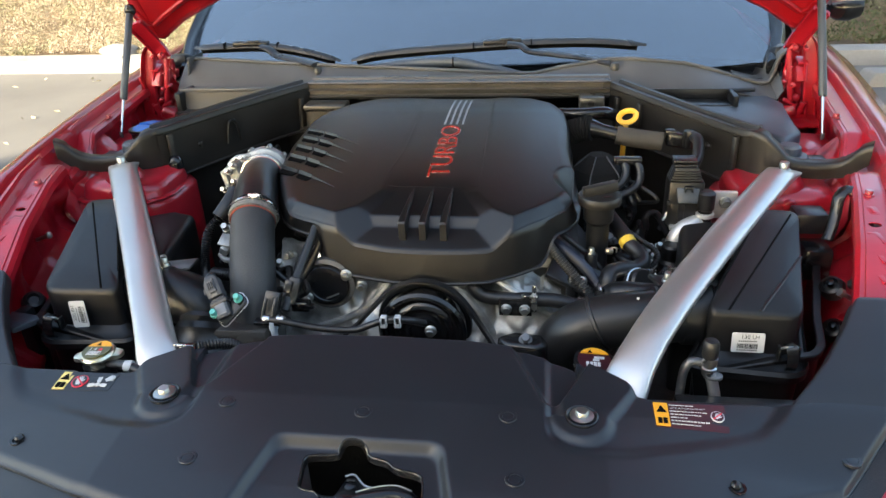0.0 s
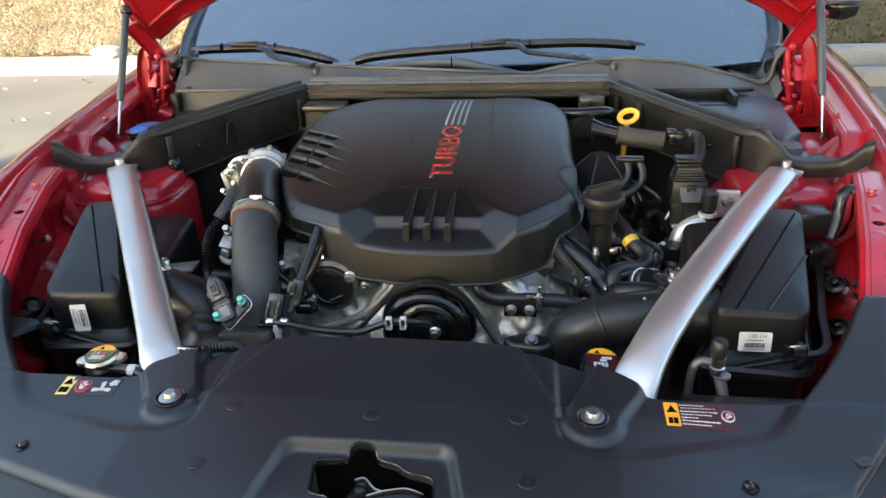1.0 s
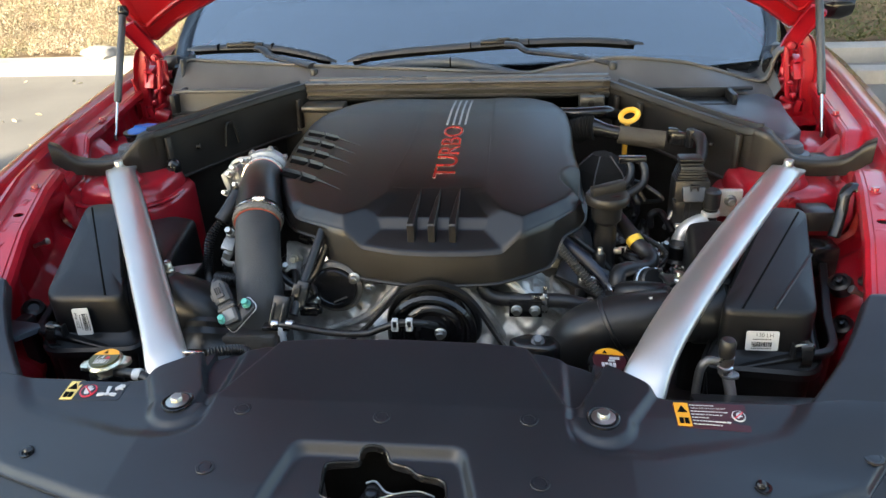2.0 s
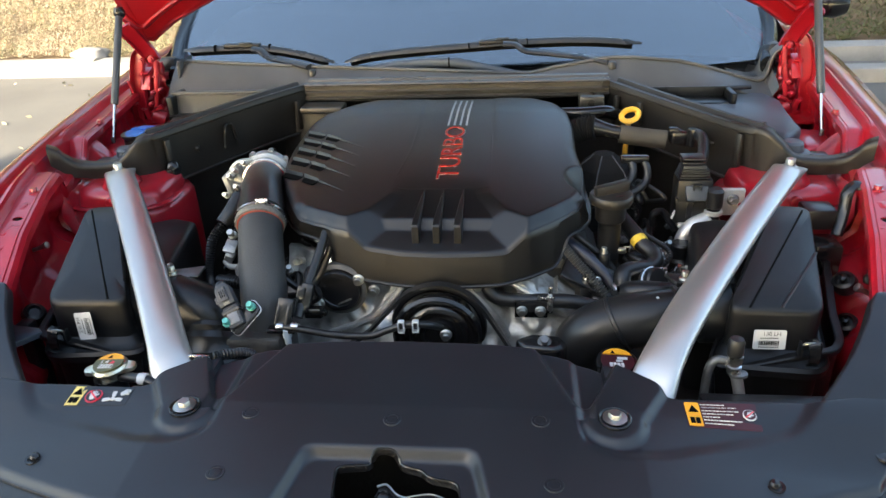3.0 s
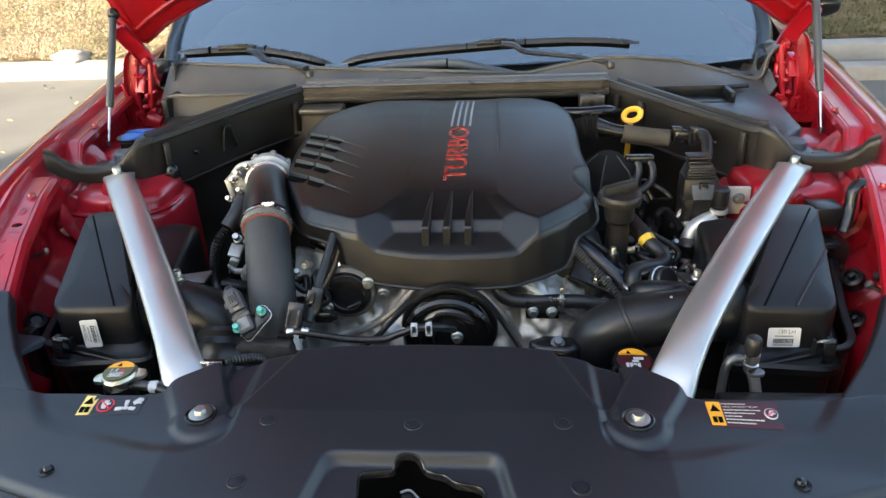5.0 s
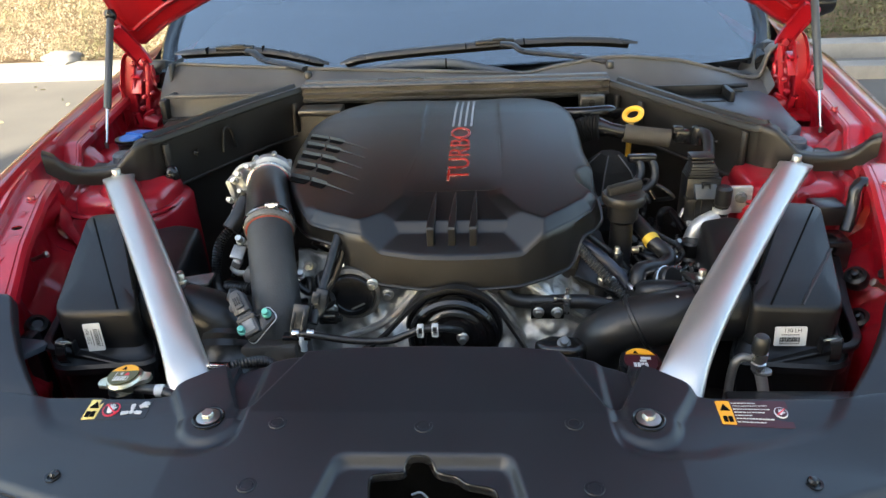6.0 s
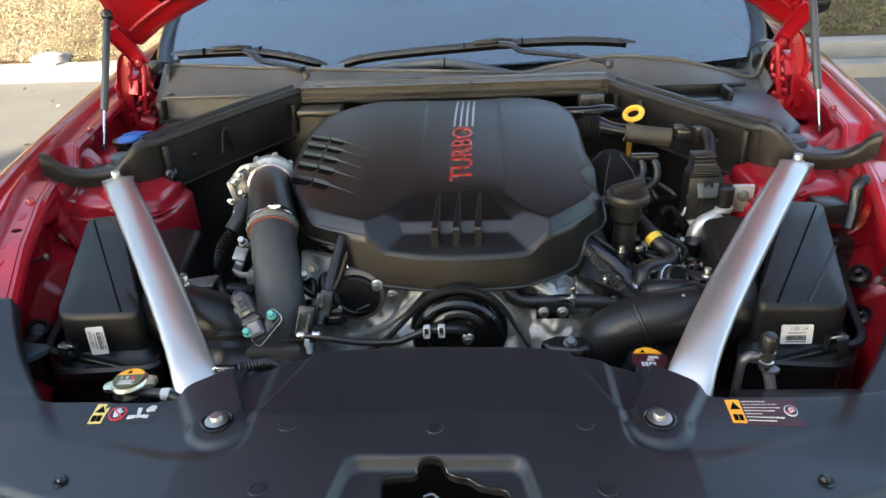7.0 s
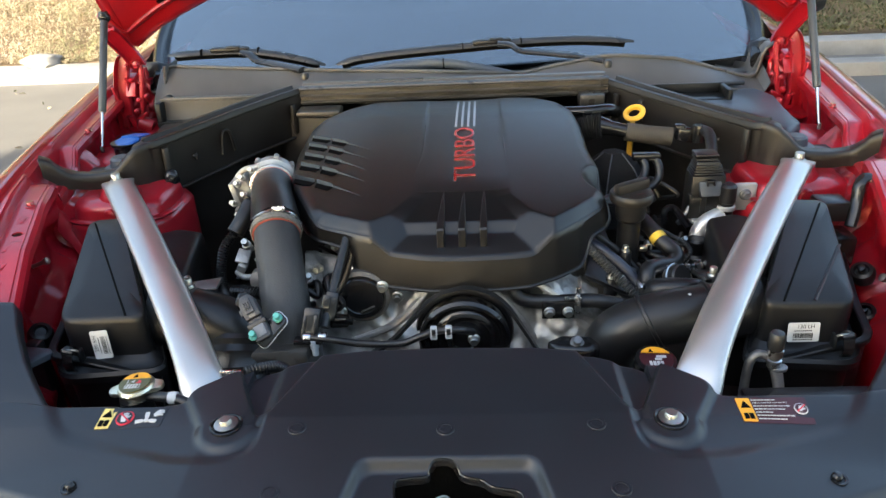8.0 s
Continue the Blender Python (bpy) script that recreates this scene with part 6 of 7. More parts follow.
part("tab", join(box((0.411, 0.490, 0.8835), (0.014, 0.006, 0.004), 0.001), box((0.4055, 0.489, 0.880), (0.0022, 0.005, 0.008), 0.0006), box((0.4165, 0.489, 0.880), (0.0022, 0.005, 0.008), 0.0006)), PLASTIC, coil)
part("lower_shell", join(box((0.409, 0.498, 0.838), (0.046, 0.008, 0.034), 0.003), box((0.409, 0.4935, 0.840), (0.002, 0.003, 0.026), 0.0005), box((0.400, 0.4935, 0.840), (0.002, 0.003, 0.026), 0.0005)), PLASTIC, coil)
for sx in (-1, 1):
    part("ear", box((0.409 + sx * 0.026, 0.497, 0.856), (0.006, 0.010, 0.008), 0.002), PLASTIC, coil)
part("gasket", box((0.411, 0.506, 0.8135), (0.046, 0.032, 0.008), 0.002), ALLOY, coil, "bare aluminium flange")

egr = thing("alloy_pipe", (0.41, 0.48, 0.78), "bare aluminium pipe elbow and flange", "pipe")
part("elbow", tube([(0.445, 0.50, 0.822), (0.425, 0.488, 0.824), (0.405, 0.480, 0.816), (0.394, 0.475, 0.798), (0.393, 0.472, 0.77)], 0.0125, 18), ALLOY, egr)
part("hose", lathe([(0.013, 0.79), (0.0155, 0.787), (0.0155, 0.777), (0.0145, 0.775), (0.0145, 0.765), (0.0185, 0.760), (0.0185, 0.748), (0.0165, 0.745), (0.0170, 0.70), (0.0170, 0.66)], 24, pose(0.388, 0.455, 0.012)), RUBBER, egr)
for k, (x, y, z) in enumerate(((0.352, 0.420, 0.786), (0.358, 0.404, 0.766), (0.352, 0.392, 0.748), (0.364, 0.384, 0.738), (0.350, 0.432, 0.800))):
    part("foil", sheet(lambda u, v, c=(x, y, z), q=k: (c[0] + 0.020 * (u - 0.5) + 0.005 * noise.noise((u * 4, v * 4, q)), c[1] + 0.022 * (v - 0.5) + 0.007 * noise.noise((u * 5, v * 5, q + 9)), c[2] + 0.016 * (v - 0.5) + 0.011 * noise.noise((u * 6, v * 6, q + 5))), 10, 10, 0.001), CHROME, egr, "crumpled bright heat foil", 12)
part("flange", join(box((0.458, 0.505, 0.850), (0.062, 0.010, 0.046), 0.003), box((0.42, 0.515, 0.818), (0.05, 0.03, 0.016), 0.004), box((0.432, 0.470, 0.790), (0.010, 0.016, 0.060), 0.003), box((0.421, 0.472, 0.775), (0.005, 0.012, 0.070), 0.002), box((0.442, 0.472, 0.770), (0.006, 0.012, 0.065), 0.002)), ALLOY, egr)
part("bolt", bolt((0.470, 0.499, 0.856), 0.007, facing, 1.35, 0.008), DARKSTEEL, egr)
part("stub", lathe([(0.011, 0.80), (0.011, 0.84), (0.013, 0.842), (0.013, 0.868), (0.009, 0.872), (0, 0.872)], 18, pose(0.440, 0.492, 0.006)), PLASTIC, egr)
part("stub_ring", lathe([(0.0112, 0.834), (0.0140, 0.835), (0.0140, 0.841), (0.0112, 0.842)], 18, pose(0.440, 0.492, 0.0)), ALLOY, egr, "bright ring below the black stub")
part("tag", box((0.383, 0.50, 0.835), (0.004, 0.006, 0.026), 0.001, pose(0, 0, 0, 0, 22)), PAPER, egr, "white paper tag")

fun = thing("airflow_funnel", (0.28, 0.62, 0.8), "dark moulded plastic housing behind the oil filler", "engine part")
part("body", lathe([(0.078, 0.78), (0.066, 0.838), (0.046, 0.872), (0.018, 0.895), (0.0, 0.896)], 6, pose(0.280, 0.612, 0, 0, 0, 12)), MAT, fun, "", 15)
for k in range(3):
    a = radians(12 + 60 * (k + 3.5 - 0.5))
    part("ridge", tube([(0.280 + r * math.cos(a), 0.612 + r * math.sin(a), z) for r, z in ((0.066, 0.8385), (0.046, 0.8725), (0.018, 0.8955))], 0.0012, 6, 1), GREY, fun)
part("clamp_bar", box((0.322, 0.555, 0.905), (0.046, 0.016, 0.012), 0.003), GLOSS, fun)
for d in (0, 1):
    part("hose", tube([(0.314 + d * 0.020, 0.556, 0.906), (0.320 + d * 0.022, 0.546, 0.890), (0.314 + d * 0.025, 0.535, 0.875 - d * 0.004), (0.294 + d * 0.022, 0.522, 0.864 - d * 0.006), (0.262 + d * 0.014, 0.505, 0.857 - d * 0.008), (0.23, 0.49, 0.85)], 0.0066, 12), RUBBER, fun)

hs = thing("heater_hose", (0.32, 0.38, 0.8), "curved black hose with a yellow band and steel clamp", "hose", "engine hoses")
part("hose", tube([(0.285, 0.46, 0.850), (0.305, 0.43, 0.835), (0.316, 0.407, 0.824), (0.330, 0.390, 0.816), (0.333, 0.374, 0.810), (0.320, 0.361, 0.807), (0.298, 0.349, 0.811), (0.283, 0.338, 0.811), (0.279, 0.326, 0.800), (0.278, 0.320, 0.77)], 0.0118, 18), RUBBER, hs)
part("band", lathe([(0.0118, -0.006), (0.0126, -0.0055), (0.0126, 0.0055), (0.0118, 0.006)], 18, look((0.314, 0.411, 0.8255), (0.306, 0.427, 0.8335))), material("yellow_tape", (0.62, 0.42, 0.05), 0.5, 0, 0.1, 300, 0.2, 120), hs, "yellow marking band")
part("clamp", join(lathe([(0.0122, -0.006), (0.0138, -0.005), (0.0138, 0.005), (0.0122, 0.006)], 20, pose(0.279, 0.323, 0.796, 18)), box((0.288, 0.310, 0.799), (0.006, 0.008, 0.016), 0.001, pose(0, 0, 0, 0, 20)), box((0.273, 0.309, 0.798), (0.004, 0.006, 0.014), 0.001, pose(0, 0, 0, 0, -20))), CHROME, hs, "bright steel spring clamp")
part("stub_clamp", join(lathe([(0.0205, -0.004), (0.0222, -0.003), (0.0222, 0.003), (0.0205, 0.004)], 26, pose(0.322, 0.338, 0.796, 62, 0, 40)), box((0.338, 0.345, 0.813), (0.012, 0.005, 0.005), 0.001)), CHROME, hs, "bright spring clamp on the pipe stub")
part("stub", lathe([(0.0205, -0.03), (0.0205, 0.012), (0.018, 0.015), (0.0, 0.015)], 26, pose(0.322, 0.338, 0.796, 62, 0, 40)), RUBBER, hs)
part("pipe_end", tube([(0.272, 0.33, 0.77), (0.29, 0.31, 0.795), (0.33, 0.30, 0.80), (0.37, 0.31, 0.79)], 0.016, 16), PLASTIC, hs)
cond = thing("wiring_conduit", (0.23, 0.38, 0.8), "black corrugated wiring conduit", "cable", "wiring conduits")
part("conduit", ribbed([(0.186, 0.372, 0.858), (0.1985, 0.348, 0.845), (0.222, 0.318, 0.828), (0.246, 0.290, 0.810), (0.268, 0.264, 0.790), (0.276, 0.255, 0.770)], 0.0056, 0.0044, 0.34, 14), STRUTGREY, cond, "grey-black ribbed conduit")
part("cable", tube([(0.17, 0.41, 0.850), (0.205, 0.380, 0.838), (0.245, 0.352, 0.815), (0.275, 0.33, 0.785)], 0.008, 12), material("blue_black_cable", (0.02, 0.025, 0.04), 0.35), cond)
part("cable", tube([(0.19, 0.42, 0.855), (0.22, 0.40, 0.838), (0.255, 0.39, 0.812), (0.285, 0.38, 0.78)], 0.005, 10), RUBBER, cond)
part("tray", box((0.232, 0.352, 0.800), (0.075, 0.050, 0.010), 0.003, pose(0, 0, 0, 24, 22, -10)), PLASTIC, cond)
part("clip", join(box((0.284, 0.378, 0.826), (0.012, 0.008, 0.010), 0.003), box((0.290, 0.374, 0.834), (0.009, 0.002, 0.002), 0.0005), box((0.294, 0.374, 0.830), (0.002, 0.002, 0.009), 0.0005)), STEEL, cond, "small pale steel clip")
for x, y, z in ((0.258, 0.378, 0.822), (0.231, 0.338, 0.800)):
    part("bolt", bolt((x, y, z), 0.0048, None, 1.3, 0.007), STEEL, cond)
    part("boss", lathe([(0.0095, -0.035), (0.0095, -0.002), (0.008, 0.0003), (0.0, 0.0003)], 16, Matrix.Translation((x, y, z))), PLASTIC, cond)
scr = thing("bracket_screw", (0.357, 0.312, 0.8), "zinc cross-head screw in a blue-black bracket", "screw")
part("screw", join(bolt((0.351, 0.274, 0.836), 0.0055, None, 1.4, 0.010), lathe([(0.006, -0.03), (0.006, 0)], 12, pose(0.351, 0.274, 0.836))), STEEL, scr)
part("bracket", box((0.350, 0.285, 0.829), (0.036, 0.03, 0.006), 0.001, pose(0, 0, 0, 0, 15, 20)), PLASTIC, scr)

# ---- turbo side ----
turbo = thing("throttle_body", (-0.32, 0.53, 0.85), "cast aluminium throttle body with bolted flanges", "throttle body")
tbm = Matrix.Translation((-0.303, 0.556, 0.882)) @ pose(0, 0, 0, 84, 0, 13)
part("housing", lathe([(0.030, -0.03), (0.036, -0.026), (0.040, -0.012), (0.037, -0.006), (0.037, 0.010), (0.042, 0.014), (0.042, 0.022), (0.036, 0.026)], 36, tbm), CAST, turbo)
part("band", lathe([(0.0352, 0.034), (0.0372, 0.035), (0.0372, 0.045), (0.0352, 0.046)], 36, tbm), CHROME, turbo, "bright steel band")
part("seal_ring", lathe([(0.0325, 0.046), (0.0342, 0.0462), (0.0341, 0.0478), (0.0325, 0.048)], 36, tbm), REDINK, turbo, "red rubber seal ring")
part("motor_case", box((-0.341, 0.530, 0.882), (0.026, 0.045, 0.050), 0.008, pose(0, 0, 0, 0, -20)), CAST, turbo)
part("motor_lid", box((-0.351, 0.516, 0.872), (0.010, 0.04, 0.058), 0.003, pose(0, 0, 0, 0, -12)), CAST, turbo)
for k, (x, y, z) in enumerate(((-0.345, 0.500, 0.898), (-0.354, 0.492, 0.868), (-0.336, 0.502, 0.908), (-0.348, 0.490, 0.848), (-0.322, 0.512, 0.917), (-0.336, 0.498, 0.880))):
    part("bolt", bolt((x, y, z), 0.0042, pose(0, 0, 0, 60), 1.3, 0.012), STEEL, turbo)
for k, a in enumerate((35, 75, 120, 160)):
    p = tbm @ Vector((0.041 * math.cos(radians(a)), 0.041 * math.sin(radians(a)), 0.0))
    part("lug", lathe([(0.0048, -0.008), (0.0052, 0.010), (0.0045, 0.0115), (0.0, 0.0115)], 14, Matrix.Translation(p) @ tbm.to_3x3().to_4x4()), CAST, turbo)
part("rib", tube([(-0.350, 0.515, 0.905), (-0.335, 0.515, 0.918), (-0.312, 0.52, 0.921)], 0.0045, 10), CAST, turbo)
part("rib", tube([(-0.356, 0.505, 0.85), (-0.346, 0.50, 0.86), (-0.334, 0.50, 0.862)], 0.0045, 10), CAST, turbo)
clm = Matrix.Translation((-0.2525, 0.364, 0.880)) @ (Vector((0.012, -0.06, -0.025)).to_track_quat("Z", "Y").to_matrix().to_4x4())
part("clamp", lathe([(0.0355, -0.004), (0.0382, -0.0035), (0.0386, 0.0), (0.0355, 0.001)], 40, clm), CHROME, pipe, "bright steel hose clamp")
part("liner", lathe([(0.0318, 0.001), (0.0368, 0.0015), (0.0364, 0.0105), (0.0322, 0.0112)], 40, clm), BAND, pipe, "speckled grey hose end")
part("liner_edge", lathe([(0.0322, 0.0110), (0.0340, 0.0112), (0.0338, 0.0122), (0.0322, 0.0122)], 40, clm), material("red_hose_edge", (0.30, 0.05, 0.03), 0.6), pipe, "thin red edge of the hose lining")
part("clamp_screw", join(box((-0.241, 0.354, 0.9155), (0.012, 0.009, 0.007), 0.002), lathe([(0.0038, -0.009), (0.0038, 0.009)], 10, pose(-0.241, 0.354, 0.917, 0, 90))), CHROME, pipe)
part("base_flange", join(box((-0.235, 0.215, 0.775), (0.10, 0.05, 0.02), 0.006), lathe([(0.04, 0.70), (0.04, 0.775), (0.036, 0.785)], 24, pose(-0.215, 0.228, 0))), material("grey_cast_pipe", (0.06, 0.058, 0.055), 0.5, 0.3, 0.3, 300, 0.2, 20), pipe)
cond = thing("wiring_conduit", (-0.345, 0.40, 0.8), "black corrugated wiring conduit looping beside the pipe", "cable", "wiring conduits")
part("conduit", ribbed([(-0.315, 0.45, 0.895), (-0.322, 0.41, 0.866), (-0.345, 0.39, 0.838), (-0.350, 0.37, 0.80), (-0.332, 0.33, 0.785), (-0.29, 0.26, 0.815), (-0.268, 0.23, 0.845)], 0.0072, 0.0042, 0.13, 12), PLASTIC, cond)
part("boot", tube([(-0.31, 0.44, 0.888), (-0.318, 0.415, 0.872), (-0.328, 0.40, 0.858)], 0.013, 14), RUBBER, cond)
act = thing("actuator", (-0.31, 0.38, 0.8), "small aluminium actuator bracket behind the pipe", "engine part")
part("bracket", join(box((-0.316, 0.385, 0.826), (0.020, 0.024, 0.006), 0.002, pose(0, 0, 0, 30, 14)), box((-0.318, 0.380, 0.812), (0.014, 0.016, 0.016), 0.003, pose(0, 0, 0, 20, 30)), tube([(-0.330, 0.385, 0.800), (-0.318, 0.375, 0.796), (-0.300, 0.37, 0.798)], 0.005, 10)), CAST, act)
part("canister", lathe([(0.016, -0.02), (0.018, 0.0), (0.014, 0.016), (0.0, 0.018)], 18, pose(-0.285, 0.36, 0.80, 70)), DARKSTEEL, act)
part("bolt", bolt((-0.300, 0.365, 0.854), 0.0055, pose(0, 0, 0, 40), 1.3, 0.012), STEEL, act)
part("ribbed_hose", ribbed([(-0.33, 0.35, 0.785), (-0.29, 0.335, 0.79), (-0.25, 0.33, 0.79)], 0.009, 0.005, 0.12, 12), RUBBER, act)

sen = thing("pressure_sensor", (-0.235, 0.2, 0.8), "grey pressure sensor plugged in and held by two teal bolts", "sensor")
sm = Matrix.Translation((-0.246, 0.200, 0.829)) @ pose(0, 0, 0, 50, 0, 0) @ pose(0, 0, 0, 0, 0, 28) @ Matrix.Diagonal((0.68, 0.80, 0.85, 1))
part("plate", prism(rect(-0.038, -0.034, 0.030, -0.008, 0.008), -0.006, 0.0, 0.002, m=sm @ pose(0.012, -0.004, 0, 0, 0, 20)), GLOSS, sen)
part("plate_edge", prism(rect(-0.0392, -0.0352, 0.0312, -0.0068, 0.009), -0.0062, -0.0048, 0.0004, m=sm @ pose(0.012, -0.004, 0, 0, 0, 20)), CHROME, sen, "bright steel plate edge")
part("body", prism(rect(-0.016, -0.036, 0.016, 0.002, 0.004), -0.004, 0.010, 0.003, m=sm), GREY, sen)
part("window", prism(rect(-0.010, -0.030, 0.010, -0.008, 0.002), 0.010, 0.0112, 0.0005, m=sm), material("sensor_face", (0.16, 0.17, 0.19), 0.4), sen)
part("plug", prism([(-0.016, 0.002), (0.016, 0.002), (0.015, 0.034), (0.008, 0.042), (-0.008, 0.042), (-0.016, 0.030)], -0.002, 0.014, 0.003, m=sm), GREY, sen)
part("latch", prism(rect(-0.008, 0.010, 0.008, 0.034, 0.001), 0.014, 0.0175, 0.001, m=sm), GREY, sen)
for k in range(3):
    part("latch_rib", prism(rect(-0.0055 + 0.004 * k, 0.016, -0.0035 + 0.004 * k, 0.028), 0.0175, 0.0192, 0.0004, m=sm), GLOSS, sen)
part("ear", prism(rect(-0.021, 0.012, -0.014, 0.024, 0.002), 0.0, 0.010, 0.001, m=sm), GREY, sen)
part("date_mark", prism(rect(-0.006, 0.003, 0.006, 0.008), 0.014, 0.0143, m=sm), BAND, sen)
part("gasket", prism(rect(-0.0185, -0.012, 0.0185, -0.004, 0.002), -0.003, 0.012, 0.002, m=sm), GLOSS, sen)
part("bolt", bolt((-0.2170, 0.196, 0.833), 0.0046, pose(0, 0, 0, 35), 1.35, 0.008), TEAL, sen, "teal coated bolt")
part("bolt", bolt((-0.2470, 0.182, 0.816), 0.0046, pose(0, 0, 0, 35), 1.35, 0.008), TEAL, sen, "teal coated bolt")

loom = thing("injector_loom", (-0.16, 0.27, 0.8), "black cable duct with a plug beside the engine front", "cable")
part("duct", tube([(-0.143, 0.330, 0.880), (-0.152, 0.296, 0.852), (-0.160, 0.262, 0.826), (-0.168, 0.228, 0.797)], 0.0066, 14), PLASTIC, loom)
part("conduit", ribbed([(-0.138, 0.345, 0.868), (-0.140, 0.315, 0.852), (-0.146, 0.285, 0.836), (-0.156, 0.258, 0.824)], 0.0046, 0.0032, 0.16, 12), PLASTIC, loom)
part("plug", join(box((-0.160, 0.250, 0.816), (0.017, 0.018, 0.040), 0.003, pose(0, 0, 0, -30, 12)), box((-0.150, 0.246, 0.795), (0.026, 0.016, 0.014), 0.003), box((-0.136, 0.244, 0.795), (0.010, 0.008, 0.008), 0.002), box((-0.164, 0.242, 0.828), (0.010, 0.004, 0.018), 0.001, pose(0, 0, 0, -30, 12))), GLOSS, loom)
part("plug_edge", box((-0.153, 0.238, 0.803), (0.026, 0.002, 0.0012), 0), BAND, loom)
part("socket", box((-0.181, 0.218, 0.812), (0.021, 0.016, 0.038), 0.002, pose(0, 0, 0, -30, 10)), GLOSS, loom)
for x in (-0.189, -0.175):
    part("socket_rib", box((x, 0.2085, 0.811), (0.0040, 0.006, 0.030), 0.0008, pose(0, 0, 0, -30, 10)), GLOSS, loom)
part("socket_foot", box((-0.184, 0.204, 0.793), (0.038, 0.014, 0.005), 0.001), GLOSS, loom)
part("tip", join(lathe([(0.006, 0), (0.006, 0.012), (0.004, 0.014), (0, 0.014)], 14, pose(-0.177, 0.202, 0.783)), lathe([(0.0045, -0.012), (0.0045, 0)], 12, pose(-0.177, 0.202, 0.784))), material("pale_blue_tip", (0.35, 0.40, 0.44), 0.4), loom, "pale blue-grey plug tip")
nut = thing("duct_stud", (-0.351, 0.259, 0.84), "zinc stud and nut on the duct bracket", "nut")
part("nut", join(bolt((-0.351, 0.259, 0.846), 0.006, None, 1.3, 0.010), lathe([(0.004, -0.02), (0.004, 0.016), (0.0, 0.017)], 10, pose(-0.351, 0.259, 0.846))), STEEL, nut)
part("bracket", box((-0.34, 0.275, 0.838), (0.05, 0.03, 0.004), 0.001, pose(0, 0, 0, 0, -8)), DARKSTEEL, nut)
clampL = thing("duct_clamp", (-0.29, 0.2, 0.75), "black rubber bellows with a steel band clamp", "clamp")
part("bellows", ribbed([(-0.285, 0.235, 0.78), (-0.285, 0.215, 0.755), (-0.285, 0.20, 0.72)], 0.044, 0.012, 0.04, 28), RUBBER, clampL)
part("band_screw", join(box((-0.252, 0.1025, 0.8205), (0.026, 0.004, 0.0035), 0.001), box((-0.252, 0.1055, 0.8150), (0.026, 0.004, 0.0035), 0.001), box((-0.263, 0.104, 0.8178), (0.004, 0.006, 0.008), 0.001)), CHROME, clampL, "bright two-bar band screw")
part("drain_hose", ribbed([(-0.238, 0.108, 0.815), (-0.222, 0.120, 0.812), (-0.205, 0.138, 0.800), (-0.195, 0.15, 0.775)], 0.0062, 0.0036, 0.16, 12), PLASTIC, clampL)

# ---- caps and fittings along the nose ----
rad_thing = thing("radiator_tank", (-0.363, 0.085, 0.74), "black radiator header tank with a zinc pressure cap", "radiator")
rm = pose(-0.359, 0.088, 0.810, 2, -3) @ Matrix.Diagonal((0.74, 0.74, 0.9, 1))
rad = part("cap", lathe([(0.019, -0.016), (0.020, -0.004), (0.0275, 0.0), (0.0285, 0.004), (0.026, 0.0075), (0.022, 0.0085), (0.0, 0.0092)], 36, rm), CREAM, rad_thing, "zinc pressure cap")
for sx in (-1, 1):
    part("ear", prism([(sx * 0.019, -0.015), (sx * 0.026, -0.0125), (sx * 0.034, -0.0115), (sx * 0.040, -0.008), (sx * 0.042, 0.0), (sx * 0.040, 0.007), (sx * 0.034, 0.010), (sx * 0.026, 0.012), (sx * 0.019, 0.015)][::sx], -0.002, 0.004, 0.0015, m=rm @ pose(0, 0, 0, 0, 0, 8)), CREAM, rad)
pr = part("print", prism([(0.0240 * math.cos(radians(a)), 0.0240 * math.sin(radians(a))) for a in range(20, 161, 10)], 0.0085, 0.0104, m=rm), AMBER, rad, "amber half of the warning print")
part("triangle", prism([(-0.007, 0.0115), (0.001, 0.0115), (-0.003, 0.0195)], 0.0104, 0.0108, m=rm), INK_SHADE, rad)
pr = part("print", prism([(0.0240 * math.cos(radians(a)), 0.0240 * math.sin(radians(a))) for a in range(160, 381, 10)], 0.0085, 0.0104, m=rm), material("olive_print", (0.085, 0.080, 0.025), 0.35), rad, "olive half with white symbols")
part("symbol", join(*[prism(rect(*b), 0.0104, 0.0108, m=rm) for b in ((-0.012, -0.0150, 0.012, -0.0142), (-0.012, -0.0060, 0.012, -0.0052), (-0.012, -0.0142, -0.0112, -0.0060), (0.0112, -0.0142, 0.012, -0.0060))] + [prism([(x, -0.0135), (x + 0.0032, -0.0135), (x + 0.0045, -0.0068), (x + 0.0013, -0.0068)], 0.0104, 0.0108, m=rm) for x in (-0.0100, -0.0052, -0.0004, 0.0044)]), PAPER, rad)
part("flame", prism([(0.003, -0.003), (0.011, -0.003), (0.010, 0.002), (0.006, 0.004)], 0.0104, 0.0108, m=rm), REDINK, rad)
part("number", lettering("1.4", 0.0120, 0.0002, rm @ Matrix.Translation((-0.007, 0.0005, 0.0108))), PAPER, rad)
part("neck", lathe([(0.018, 0.74), (0.018, 0.80)], 20, pose(-0.363, 0.087, 0)), PLASTIC, rad_thing)
part("overflow_hose", tube([(-0.345, 0.083, 0.802), (-0.315, 0.075, 0.806), (-0.29, 0.068, 0.802)], 0.006, 12), RUBBER, rad_thing)
part("hose_band", lathe([(0.0072, -0.005), (0.0076, 0.0), (0.0072, 0.005)], 14, pose(-0.312, 0.0745, 0.806, 0, 90)), PAPER, rad_thing)
blk_thing = thing("coolant_tank", (0.249, 0.15, 0.70), "black coolant filler with a printed screw cap", "coolant tank")
bm_ = pose(0.2505, 0.150, 0.788, 8, 2)
